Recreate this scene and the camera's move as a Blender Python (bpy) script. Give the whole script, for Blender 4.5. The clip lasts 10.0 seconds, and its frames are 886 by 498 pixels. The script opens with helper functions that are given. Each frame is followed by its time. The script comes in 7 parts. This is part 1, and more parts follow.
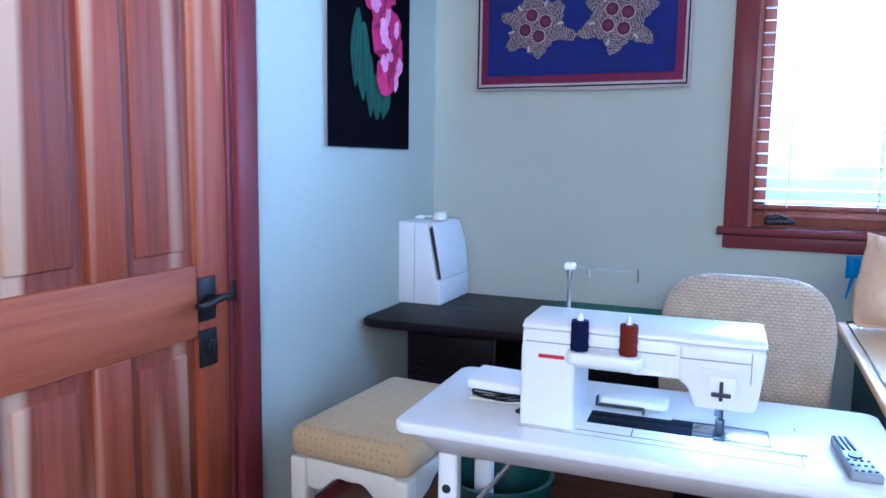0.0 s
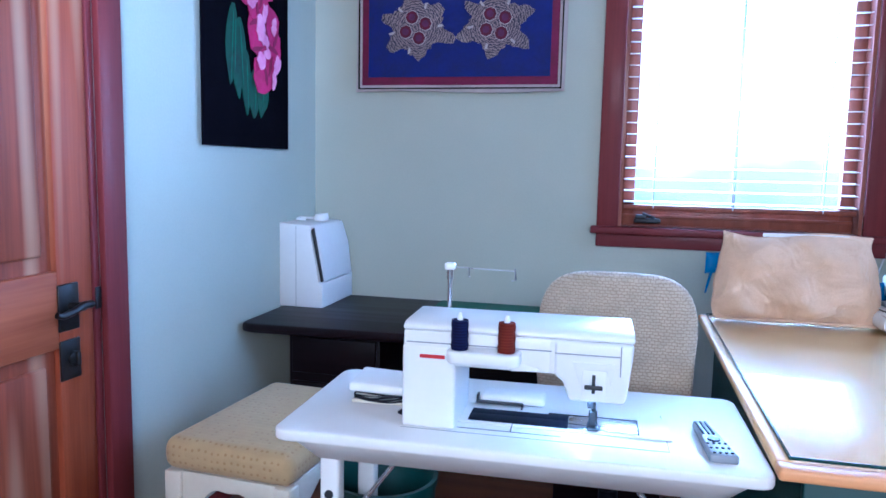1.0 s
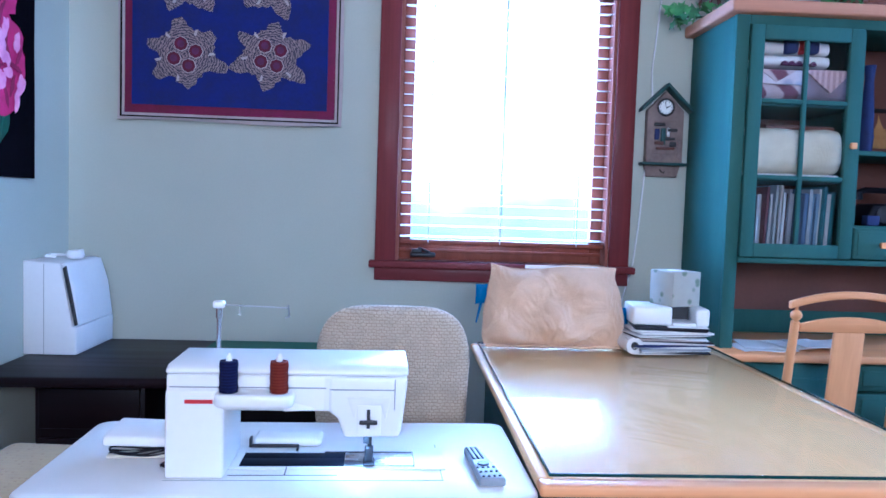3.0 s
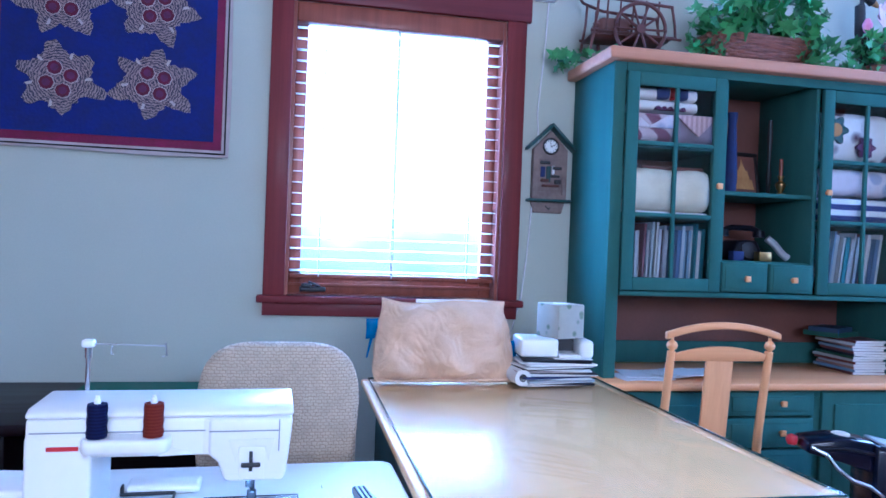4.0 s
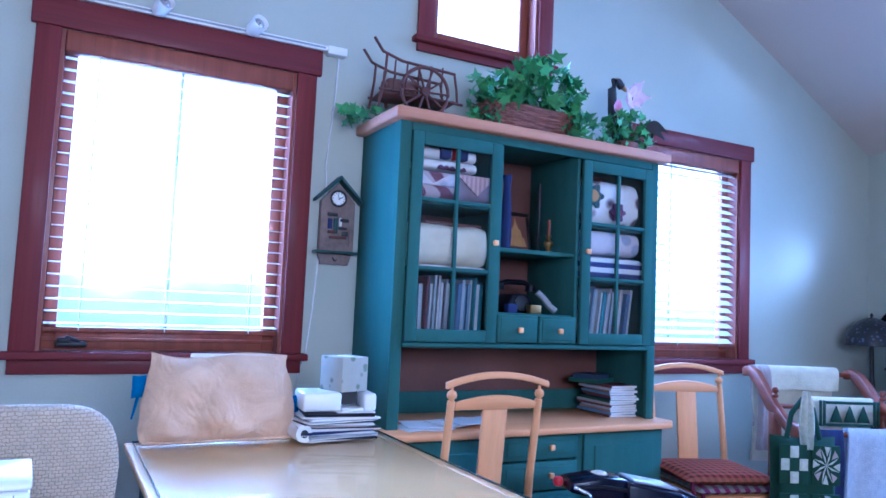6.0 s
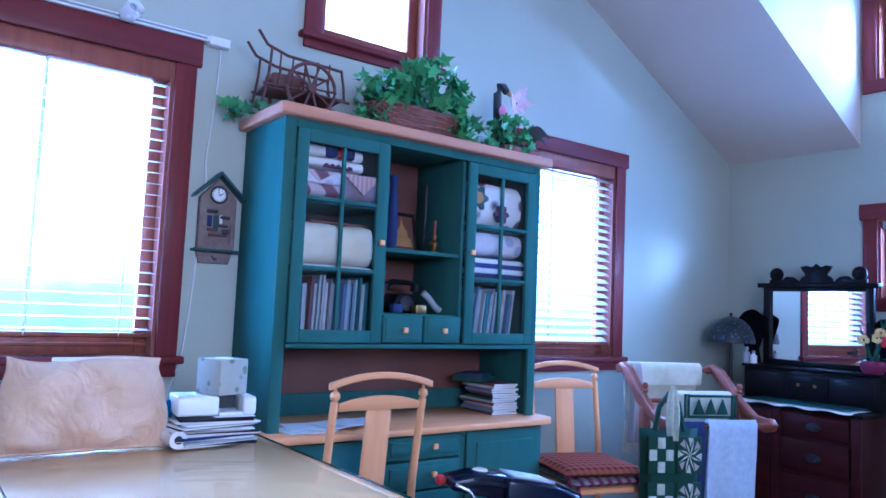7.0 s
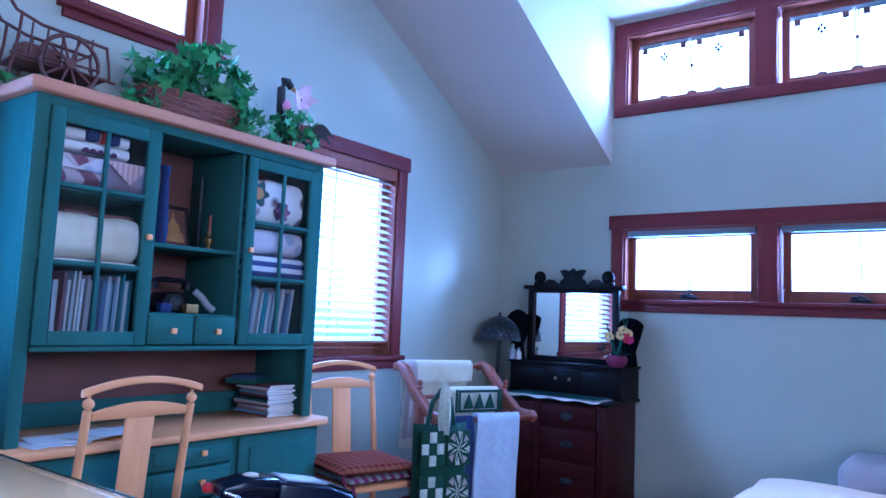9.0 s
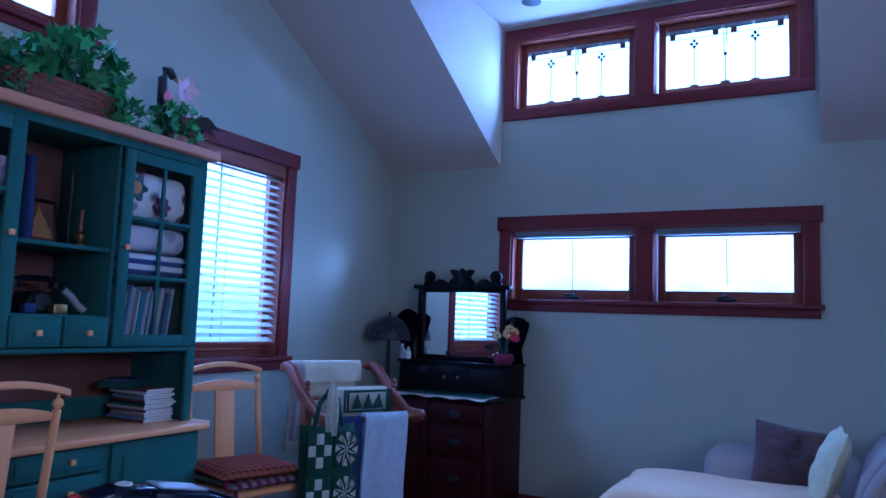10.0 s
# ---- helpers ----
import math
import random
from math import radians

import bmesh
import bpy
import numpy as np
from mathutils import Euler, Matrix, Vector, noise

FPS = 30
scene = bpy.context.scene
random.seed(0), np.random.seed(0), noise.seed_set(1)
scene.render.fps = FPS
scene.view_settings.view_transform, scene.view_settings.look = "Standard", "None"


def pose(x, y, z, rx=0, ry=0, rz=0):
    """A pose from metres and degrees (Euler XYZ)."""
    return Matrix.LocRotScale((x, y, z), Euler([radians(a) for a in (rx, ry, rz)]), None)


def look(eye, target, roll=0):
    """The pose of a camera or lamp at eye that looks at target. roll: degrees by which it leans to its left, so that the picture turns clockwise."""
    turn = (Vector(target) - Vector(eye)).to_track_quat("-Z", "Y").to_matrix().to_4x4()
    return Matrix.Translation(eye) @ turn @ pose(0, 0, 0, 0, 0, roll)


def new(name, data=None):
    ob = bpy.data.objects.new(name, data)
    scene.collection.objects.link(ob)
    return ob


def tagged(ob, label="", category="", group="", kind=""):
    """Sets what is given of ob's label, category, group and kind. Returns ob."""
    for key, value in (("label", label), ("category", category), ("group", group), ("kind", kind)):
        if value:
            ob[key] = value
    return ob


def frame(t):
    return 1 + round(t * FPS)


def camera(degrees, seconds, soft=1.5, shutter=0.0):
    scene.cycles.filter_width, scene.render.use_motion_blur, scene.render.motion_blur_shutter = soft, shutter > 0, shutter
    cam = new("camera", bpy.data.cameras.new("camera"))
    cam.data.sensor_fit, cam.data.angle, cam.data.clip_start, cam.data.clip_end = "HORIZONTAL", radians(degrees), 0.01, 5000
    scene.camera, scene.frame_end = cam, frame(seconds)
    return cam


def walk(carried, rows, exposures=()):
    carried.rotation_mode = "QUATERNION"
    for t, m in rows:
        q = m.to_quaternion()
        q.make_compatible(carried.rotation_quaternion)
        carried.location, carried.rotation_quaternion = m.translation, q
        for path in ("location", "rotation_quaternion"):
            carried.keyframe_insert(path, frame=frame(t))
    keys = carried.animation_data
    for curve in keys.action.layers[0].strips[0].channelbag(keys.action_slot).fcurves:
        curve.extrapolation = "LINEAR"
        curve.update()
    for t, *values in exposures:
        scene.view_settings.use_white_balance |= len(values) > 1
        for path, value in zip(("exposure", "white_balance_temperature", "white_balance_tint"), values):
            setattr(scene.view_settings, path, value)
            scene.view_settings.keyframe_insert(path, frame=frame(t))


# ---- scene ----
# ---- camera: a slow pan on a short arm, eye 1.25 m above the floor ----
EYE = 1.25
cam = camera(62.7, 10.0, soft=1.6)
PATH = (
    (0.0, 22.78, -6.84, -0.84), (0.5, 18.17, -6.74, -0.96), (1.0, 13.75, -6.61, -1.20), (1.5, 9.16, -6.47, -1.37),
    (2.0, 4.92, -6.32, -1.57), (2.5, 0.94, -4.90, -1.75), (2.7, -0.69, -4.30, -1.81), (4.0, -11.58, -0.43, -2.19),
    (4.5, -15.53, 1.04, -2.41), (5.0, -19.67, 2.53, -2.53), (5.5, -23.71, 4.00, -2.60), (5.7, -25.40, 4.20, -2.59),
    (7.0, -36.83, 4.76, -2.47), (7.5, -41.16, 4.96, -2.46), (8.0, -45.26, 5.12, -2.45), (8.5, -49.52, 5.31, -2.44),
    (9.0, -53.74, 5.47, -2.42), (9.5, -58.01, 5.59, -2.23), (10.0, -62.27, 5.77, -2.13))


def on_arm(yaw, pitch, roll):
    a = radians(yaw)
    return pose(-0.063 * math.sin(a) - 0.033 * math.cos(a), 0.063 * math.cos(a) - 0.033 * math.sin(a), EYE, 90 + pitch, roll, yaw)


walk(cam, [(t, on_arm(*r)) for t, *r in PATH],
     exposures=[(0.0, 0.47, 3780, 13), (2.5, 0.44, 3780, 15), (4.5, 0.44, 3570, 18), (5.5, 0.44, 3560, 19), (7.0, 0.36, 3500, 20), (8.5, 0.27, 3440, 20), (9.0, 0.19, 3430, 20), (10.0, -1.06, 3400, 22)])

# ---- room size ----
NORTH, EAST, WEST, SOUTH = 3.2, 5.05, -1.424, -2.3
EAVE, PITCH, RIDGE = 2.446, 0.503, 1.813
DORM_N, DORM_S, DORM_Z = 2.245, 0.08, 3.535
DORM_X = EAST - (DORM_Z - EAVE) / PITCH
WALL = 0.16

# ---- world and light ----
world = bpy.data.worlds.new("sky")
world.use_nodes = True
scene.world = world
wn = world.node_tree.nodes
sky = wn.new("ShaderNodeTexSky")
sky.sky_type, sky.sun_disc, sky.sun_elevation, sky.sun_rotation = "NISHITA", False, radians(4), radians(150)
world.node_tree.links.new(sky.outputs[0], wn["Background"].inputs[0])
wn["Background"].inputs[1].default_value = 0.12
sun_data = bpy.data.lights.new("sun", "SUN")
sun_data.energy, sun_data.angle, sun_data.color = 2.4, radians(10), (1.0, 0.97, 0.93)
sun = new("sun", sun_data)
sun.matrix_world = look((8, -14, 1.1), (0, 0, 0))


def area_lamp(name, m, w, h, watts, tint=(0.80, 0.92, 1.0)):
    """An area lamp in one window's opening, facing into the room."""
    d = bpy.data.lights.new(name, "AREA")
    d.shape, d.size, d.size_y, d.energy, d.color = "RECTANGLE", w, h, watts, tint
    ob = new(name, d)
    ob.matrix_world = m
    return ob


area_lamp("daylight_north", pose(0.41, 3.335, 1.66, -90, 0, 0), 0.84, 1.12, 46)
area_lamp("daylight_north", pose(3.25, 3.335, 1.66, -90, 0, 0), 0.84, 1.12, 27)
area_lamp("daylight_gable", pose(1.85, 3.335, 2.9, -90, 0, 0), 0.54, 0.60, 12)
area_lamp("daylight_east", pose(5.185, 1.68, 1.69, -90, 0, -90), 0.86, 0.42, 24)
area_lamp("daylight_east", pose(5.185, 0.64, 1.69, -90, 0, -90), 0.84, 0.42, 11)
area_lamp("daylight_dormer", pose(5.185, 1.165, 3.15, -90, 0, -90), 1.9, 0.46, 85)
# Added warm fill from behind the eye; its source is made up.
area_lamp("warm_fill_south", pose(0.45, -2.42, 2.0, 90, 0, 0), 2.0, 1.0, 130, (1.0, 0.75, 0.49))


# ---- materials ----
def mat(name, c1, c2=None, scale=6.0, rough=0.55, bump=0.15, stretch=(1, 1, 1), metal=0.0, fine=60.0, coat=0.0, island=0.0, sheen=0.0, spec=0.5):
    """A procedural surface: broad stains and fine grain between two colours, with fine relief."""
    m = bpy.data.materials.new(name)
    m.use_nodes = True
    nt, nd = m.node_tree, m.node_tree.nodes
    p = nd["Principled BSDF"]
    c2 = c2 or tuple(min(1.0, v * 0.8) for v in c1)
    tc, mp = nd.new("ShaderNodeTexCoord"), nd.new("ShaderNodeMapping")
    mp.inputs["Scale"].default_value = stretch
    nt.links.new(tc.outputs["Object"], mp.inputs[0])
    big, small = nd.new("ShaderNodeTexNoise"), nd.new("ShaderNodeTexNoise")
    big.inputs["Scale"].default_value, big.inputs["Detail"].default_value = scale, 5
    small.inputs["Scale"].default_value, small.inputs["Detail"].default_value = fine, 3
    for n in (big, small):
        nt.links.new(mp.outputs[0], n.inputs["Vector"])
    add = nd.new("ShaderNodeMath"); add.operation = "MULTIPLY_ADD"
    add.inputs[1].default_value = 0.35
    nt.links.new(small.outputs["Fac"], add.inputs[0]); nt.links.new(big.outputs["Fac"], add.inputs[2])
    fac = add.outputs[0]
    if island:
        geo, a2 = nd.new("ShaderNodeNewGeometry"), nd.new("ShaderNodeMath")
        a2.operation = "MULTIPLY_ADD"; a2.inputs[1].default_value = island
        nt.links.new(geo.outputs["Random Per Island"], a2.inputs[0]); nt.links.new(fac, a2.inputs[2]); fac = a2.outputs[0]
    ramp = nd.new("ShaderNodeValToRGB")
    ramp.color_ramp.elements[0].position, ramp.color_ramp.elements[1].position = 0.45, 0.88 + island * 0.6
    ramp.color_ramp.elements[0].color, ramp.color_ramp.elements[1].color = (*c2, 1), (*c1, 1)
    nt.links.new(fac, ramp.inputs[0]); nt.links.new(ramp.outputs[0], p.inputs["Base Color"])
    rr = nd.new("ShaderNodeMapRange")
    rr.inputs["To Min"].default_value, rr.inputs["To Max"].default_value = max(0.02, rough - 0.1), min(1, rough + 0.1)
    nt.links.new(big.outputs["Fac"], rr.inputs[0]); nt.links.new(rr.outputs[0], p.inputs["Roughness"])
    p.inputs["Metallic"].default_value, p.inputs["Coat Weight"].default_value, p.inputs["Sheen Weight"].default_value = metal, coat, sheen
    p.inputs["Coat Roughness"].default_value = 0.12
    p.inputs["Specular IOR Level"].default_value = spec
    if bump:
        b = nd.new("ShaderNodeBump")
        b.inputs["Strength"].default_value, b.inputs["Distance"].default_value = bump, 0.004
        nt.links.new(small.outputs["Fac"], b.inputs["Height"]); nt.links.new(b.outputs[0], p.inputs["Normal"])
    return m


def wood(name, c1, c2, axis, rough=0.38, coat=0.25, streak=None, scale=5.0):
    """Grain along one axis; with streak, pale sapwood bands."""
    st = [9.0, 9.0, 9.0]
    st["xyz".index(axis)] = 0.35
    m = mat(name, c1, c2, scale * 0.5, rough, 0.08, st, coat=coat, fine=14)
    if streak:
        nt, nd = m.node_tree, m.node_tree.nodes
        ramp = [n for n in nd if n.type == "VALTORGB"][0]
        mp = [n for n in nd if n.type == "MAPPING"][0]
        nz, rp, mx = nd.new("ShaderNodeTexNoise"), nd.new("ShaderNodeValToRGB"), nd.new("ShaderNodeMix")
        nz.inputs["Scale"].default_value, nz.inputs["Detail"].default_value = 0.9, 1
        nt.links.new(mp.outputs[0], nz.inputs["Vector"]); nt.links.new(nz.outputs["Fac"], rp.inputs[0])
        rp.color_ramp.elements[0].position, rp.color_ramp.elements[1].position = 0.60, 0.70
        mx.data_type = "RGBA"; mx.inputs["B"].default_value = (*streak, 1)
        nt.links.new(rp.outputs[0], mx.inputs["Factor"]); nt.links.new(ramp.outputs[0], mx.inputs["A"])
        nt.links.new(mx.outputs["Result"], nd["Principled BSDF"].inputs["Base Color"])
    return m


def banded(name, c1, c2, scale, axis="X", distort=0.0, rough=0.85, rings=False, c3=None, scale2=0, axis2="Y", soft=0.04):
    """Woven stripes, or a plaid when a second set of stripes crosses the first."""
    m = mat(name, c1, c2, 20, rough, 0.3, fine=300, sheen=0.2)
    nt, nd = m.node_tree, m.node_tree.nodes
    tc = [n for n in nd if n.type == "TEX_COORD"][0]
    last = None
    for sc, ax, ca, cb in ((scale, axis, c1, c2),) + (((scale2, axis2, None, c3),) if c3 else ()):
        w, rp, mx = nd.new("ShaderNodeTexWave"), nd.new("ShaderNodeValToRGB"), nd.new("ShaderNodeMix")
        w.wave_type = "RINGS" if rings else "BANDS"
        if rings:
            w.rings_direction = "SPHERICAL"
        else:
            w.bands_direction = ax
        w.inputs["Scale"].default_value, w.inputs["Distortion"].default_value = sc, distort
        w.inputs["Detail"].default_value, w.inputs["Detail Scale"].default_value = 2, 3
        nt.links.new(tc.outputs["Object"], w.inputs["Vector"])
        rp.color_ramp.elements[0].position, rp.color_ramp.elements[1].position = 0.5 - soft, 0.5 + soft
        nt.links.new(w.outputs["Fac"], rp.inputs[0])
        mx.data_type = "RGBA"
        if last is None:
            mx.inputs["A"].default_value = (*ca, 1)
            nt.links.new(rp.outputs[0], mx.inputs["Factor"])
        else:
            half = nd.new("ShaderNodeMath"); half.operation = "MULTIPLY"; half.inputs[1].default_value = 0.42
            nt.links.new(rp.outputs[0], half.inputs[0]); nt.links.new(half.outputs[0], mx.inputs["Factor"])
            nt.links.new(last, mx.inputs["A"])
        mx.inputs["B"].default_value = (*cb, 1)
        last = mx.outputs["Result"]
    nt.links.new(last, nd["Principled BSDF"].inputs["Base Color"])
    return m


def spotted(name, c1, c2, scale, rough=0.9, size=0.32, bump=0.5, loose=0.25):
    """Small woven dots on a ground colour."""
    m = mat(name, c1, tuple(v * 0.9 for v in c1), 30, rough, 0.2, fine=300, sheen=0.15)
    nt, nd = m.node_tree, m.node_tree.nodes
    tc = [n for n in nd if n.type == "TEX_COORD"][0]
    base = [n for n in nd if n.type == "VALTORGB"][0]
    v, rp, mx, b = nd.new("ShaderNodeTexVoronoi"), nd.new("ShaderNodeValToRGB"), nd.new("ShaderNodeMix"), nd.new("ShaderNodeBump")
    v.inputs["Scale"].default_value, v.inputs["Randomness"].default_value = scale, loose
    nt.links.new(tc.outputs["Object"], v.inputs["Vector"]); nt.links.new(v.outputs["Distance"], rp.inputs[0])
    rp.color_ramp.elements[0].position, rp.color_ramp.elements[1].position = size, size + 0.12
    rp.color_ramp.elements[0].color, rp.color_ramp.elements[1].color = (1, 1, 1, 1), (0, 0, 0, 1)
    mx.data_type = "RGBA"; mx.inputs["B"].default_value = (*c2, 1)
    nt.links.new(rp.outputs[0], mx.inputs["Factor"]); nt.links.new(base.outputs[0], mx.inputs["A"])
    p = nd["Principled BSDF"]
    nt.links.new(mx.outputs["Result"], p.inputs["Base Color"])
    b.inputs["Strength"].default_value, b.inputs["Distance"].default_value = bump, 0.004
    nt.links.new(v.outputs["Distance"], b.inputs["Height"]); nt.links.new(b.outputs[0], p.inputs["Normal"])
    return m


def clear(name, tint=(1, 1, 1)):
    """Thin clear glass: it lets light straight through and reflects more at a slant."""
    m = bpy.data.materials.new(name)
    m.use_nodes = True
    nt, nd = m.node_tree, m.node_tree.nodes
    nd.remove(nd["Principled BSDF"])
    lw, pw, ma = nd.new("ShaderNodeLayerWeight"), nd.new("ShaderNodeMath"), nd.new("ShaderNodeMath")
    tr, gl, mx = nd.new("ShaderNodeBsdfTransparent"), nd.new("ShaderNodeBsdfGlossy"), nd.new("ShaderNodeMixShader")
    lw.inputs["Blend"].default_value = 0.5
    pw.operation, pw.inputs[1].default_value = "POWER", 5.0
    ma.operation, ma.inputs[1].default_value, ma.inputs[2].default_value = "MULTIPLY_ADD", 0.96, 0.04
    gl.inputs["Roughness"].default_value = 0.006
    tr.inputs["Color"].default_value = (*tint, 1)
    nt.links.new(lw.outputs["Facing"], pw.inputs[0]); nt.links.new(pw.outputs[0], ma.inputs[0]); nt.links.new(ma.outputs[0], mx.inputs[0])
    nt.links.new(tr.outputs[0], mx.inputs[1]); nt.links.new(gl.outputs[0], mx.inputs[2])
    nt.links.new(mx.outputs[0], nd["Material Output"].inputs["Surface"])
    return m


WALLPAINT = mat("sage_wall_paint", (0.46, 0.475, 0.39), (0.41, 0.425, 0.35), 1.3, 0.75, 0.12, fine=120)
CEILPAINT = mat("off_white_ceiling_paint", (0.62, 0.55, 0.48), (0.57, 0.50, 0.44), 1.1, 0.85, 0.15, fine=140)
FLOORWOOD = wood("oak_floor", (0.22, 0.10, 0.05), (0.13, 0.055, 0.03), "x")
FIR_V = wood("fir_upright_grain", (0.33, 0.076, 0.023), (0.20, 0.038, 0.012), "z", rough=0.55, coat=0.0, streak=(0.50, 0.28, 0.15))
FIR_P = wood("fir_panel_grain", (0.27, 0.064, 0.023), (0.145, 0.03, 0.012), "z", rough=0.55, coat=0.0, streak=(0.55, 0.34, 0.19), scale=8)
FIR_H = wood("fir_level_grain", (0.40, 0.115, 0.038), (0.25, 0.056, 0.018), "y", rough=0.55, coat=0.0)
TRIM_V = wood("stained_trim_upright", (0.16, 0.024, 0.024), (0.11, 0.014, 0.016), "z", rough=0.6, coat=0.05)
TRIM_X = wood("stained_trim_level", (0.15, 0.022, 0.024), (0.10, 0.013, 0.016), "x", rough=0.6, coat=0.05)
SASH = wood("stained_sash", (0.25, 0.075, 0.04), (0.175, 0.048, 0.027), "z", rough=0.5, coat=0.1)
TEAL = mat("teal_paint", (0.062, 0.138, 0.118), (0.046, 0.112, 0.098), 3, 0.75, 0.12, (4, 4, 1), fine=50, spec=0.12)
TEAL_DARK = mat("dark_green_paint", (0.014, 0.06, 0.055), (0.009, 0.045, 0.042), 3, 0.5, 0.1)
NICHE = mat("brown_cabinet_back", (0.15, 0.06, 0.04), (0.11, 0.045, 0.03), 4, 0.55, 0.05)
MAPLE = wood("maple_level", (0.80, 0.41, 0.155), (0.68, 0.32, 0.11), "x", rough=0.5, coat=0.06)
MAPLE_V = wood("maple_upright", (0.82, 0.43, 0.165), (0.70, 0.34, 0.12), "z", rough=0.5, coat=0.06)
MAPLE_Y = wood("maple_lengthwise", (0.95, 0.62, 0.27), (0.89, 0.54, 0.215), "y", rough=0.4)
DARKDESK = wood("espresso_wood", (0.010, 0.004, 0.006), (0.005, 0.0025, 0.004), "x", rough=0.42, coat=0.04)
MAHOG = wood("mahogany", (0.042, 0.0056, 0.0058), (0.020, 0.0034, 0.004), "y", rough=0.5, coat=0.05)
MAHOG_D = wood("dark_mahogany", (0.005, 0.003, 0.004), (0.003, 0.002, 0.003), "y", rough=0.55, coat=0.05)
OAKRED = wood("red_oak", (0.23, 0.06, 0.022), (0.145, 0.034, 0.013), "y", rough=0.5, coat=0.05)
for dark in (MAHOG, MAHOG_D, DARKDESK, FIR_V, FIR_P, FIR_H, TRIM_V, TRIM_X, SASH):
    dark.node_tree.nodes["Principled BSDF"].inputs["Specular IOR Level"].default_value = 0.3
for dark in (MAHOG, MAHOG_D, DARKDESK):
    dark.node_tree.nodes["Principled BSDF"].inputs["Specular IOR Level"].default_value = 0.15
CROWN = wood("tan_crown", (0.50, 0.25, 0.13), (0.42, 0.19, 0.10), "x", rough=0.65, coat=0.0)
WHITE = mat("white_plastic", (0.80, 0.80, 0.78), (0.76, 0.76, 0.75), 8, 0.32, 0.02)
WHITE_LAM = mat("white_laminate", (0.82, 0.81, 0.77), (0.78, 0.77, 0.74), 5, 0.35, 0.03)
CREAM = mat("cream_paint", (0.68, 0.64, 0.52), (0.62, 0.57, 0.45), 6, 0.45, 0.08)
CARD = mat("white_card", (0.76, 0.76, 0.76), (0.70, 0.70, 0.71), 5, 0.7, 0.08)
BLACK = mat("black_plastic", (0.008, 0.008, 0.014), (0.005, 0.005, 0.009), 8, 0.4, 0.03, spec=0.2)
BLACK_GLOSS = mat("glossy_black_plastic", (0.005, 0.006, 0.022), (0.003, 0.004, 0.014), 6, 0.22, 0.0, coat=0.1, spec=0.3)
GREY = mat("grey_plastic", (0.32, 0.33, 0.35), (0.26, 0.27, 0.29), 9, 0.4, 0.04)
STEEL = mat("brushed_steel", (0.60, 0.61, 0.63), (0.5, 0.51, 0.53), 12, 0.28, 0.03, (1, 12, 1), metal=1.0)
BRONZE = mat("dark_bronze", (0.035, 0.033, 0.032), (0.02, 0.019, 0.019), 14, 0.38, 0.08, metal=0.7)
IRON = mat("blackened_iron", (0.02, 0.02, 0.022), (0.014, 0.014, 0.016), 14, 0.5, 0.08)
GLASS = clear("window_glass")
PLATE = clear("table_glass", (0.985, 1.0, 0.99))
PLATE.node_tree.nodes["Glossy BSDF"].inputs["Roughness"].default_value = 0.004
PLATE.node_tree.nodes["Math.001"].inputs[1].default_value = 0.22
PLATE.node_tree.nodes["Math.001"].inputs[2].default_value = 0.03
MIRROR = bpy.data.materials.new("mirror"); MIRROR.use_nodes = True
MIRROR.node_tree.nodes["Principled BSDF"].inputs["Metallic"].default_value = 1.0
MIRROR.node_tree.nodes["Principled BSDF"].inputs["Roughness"].default_value = 0.015
MIRROR.node_tree.nodes["Principled BSDF"].inputs["Base Color"].default_value = (0.88, 0.89, 0.9, 1)
SLAT = mat("white_blind_slat", (0.78, 0.78, 0.76), (0.74, 0.74, 0.73), 6, 0.45, 0.03)
PAPER = mat("white_paper", (0.78, 0.78, 0.76), (0.7, 0.7, 0.69), 9, 0.8, 0.1)
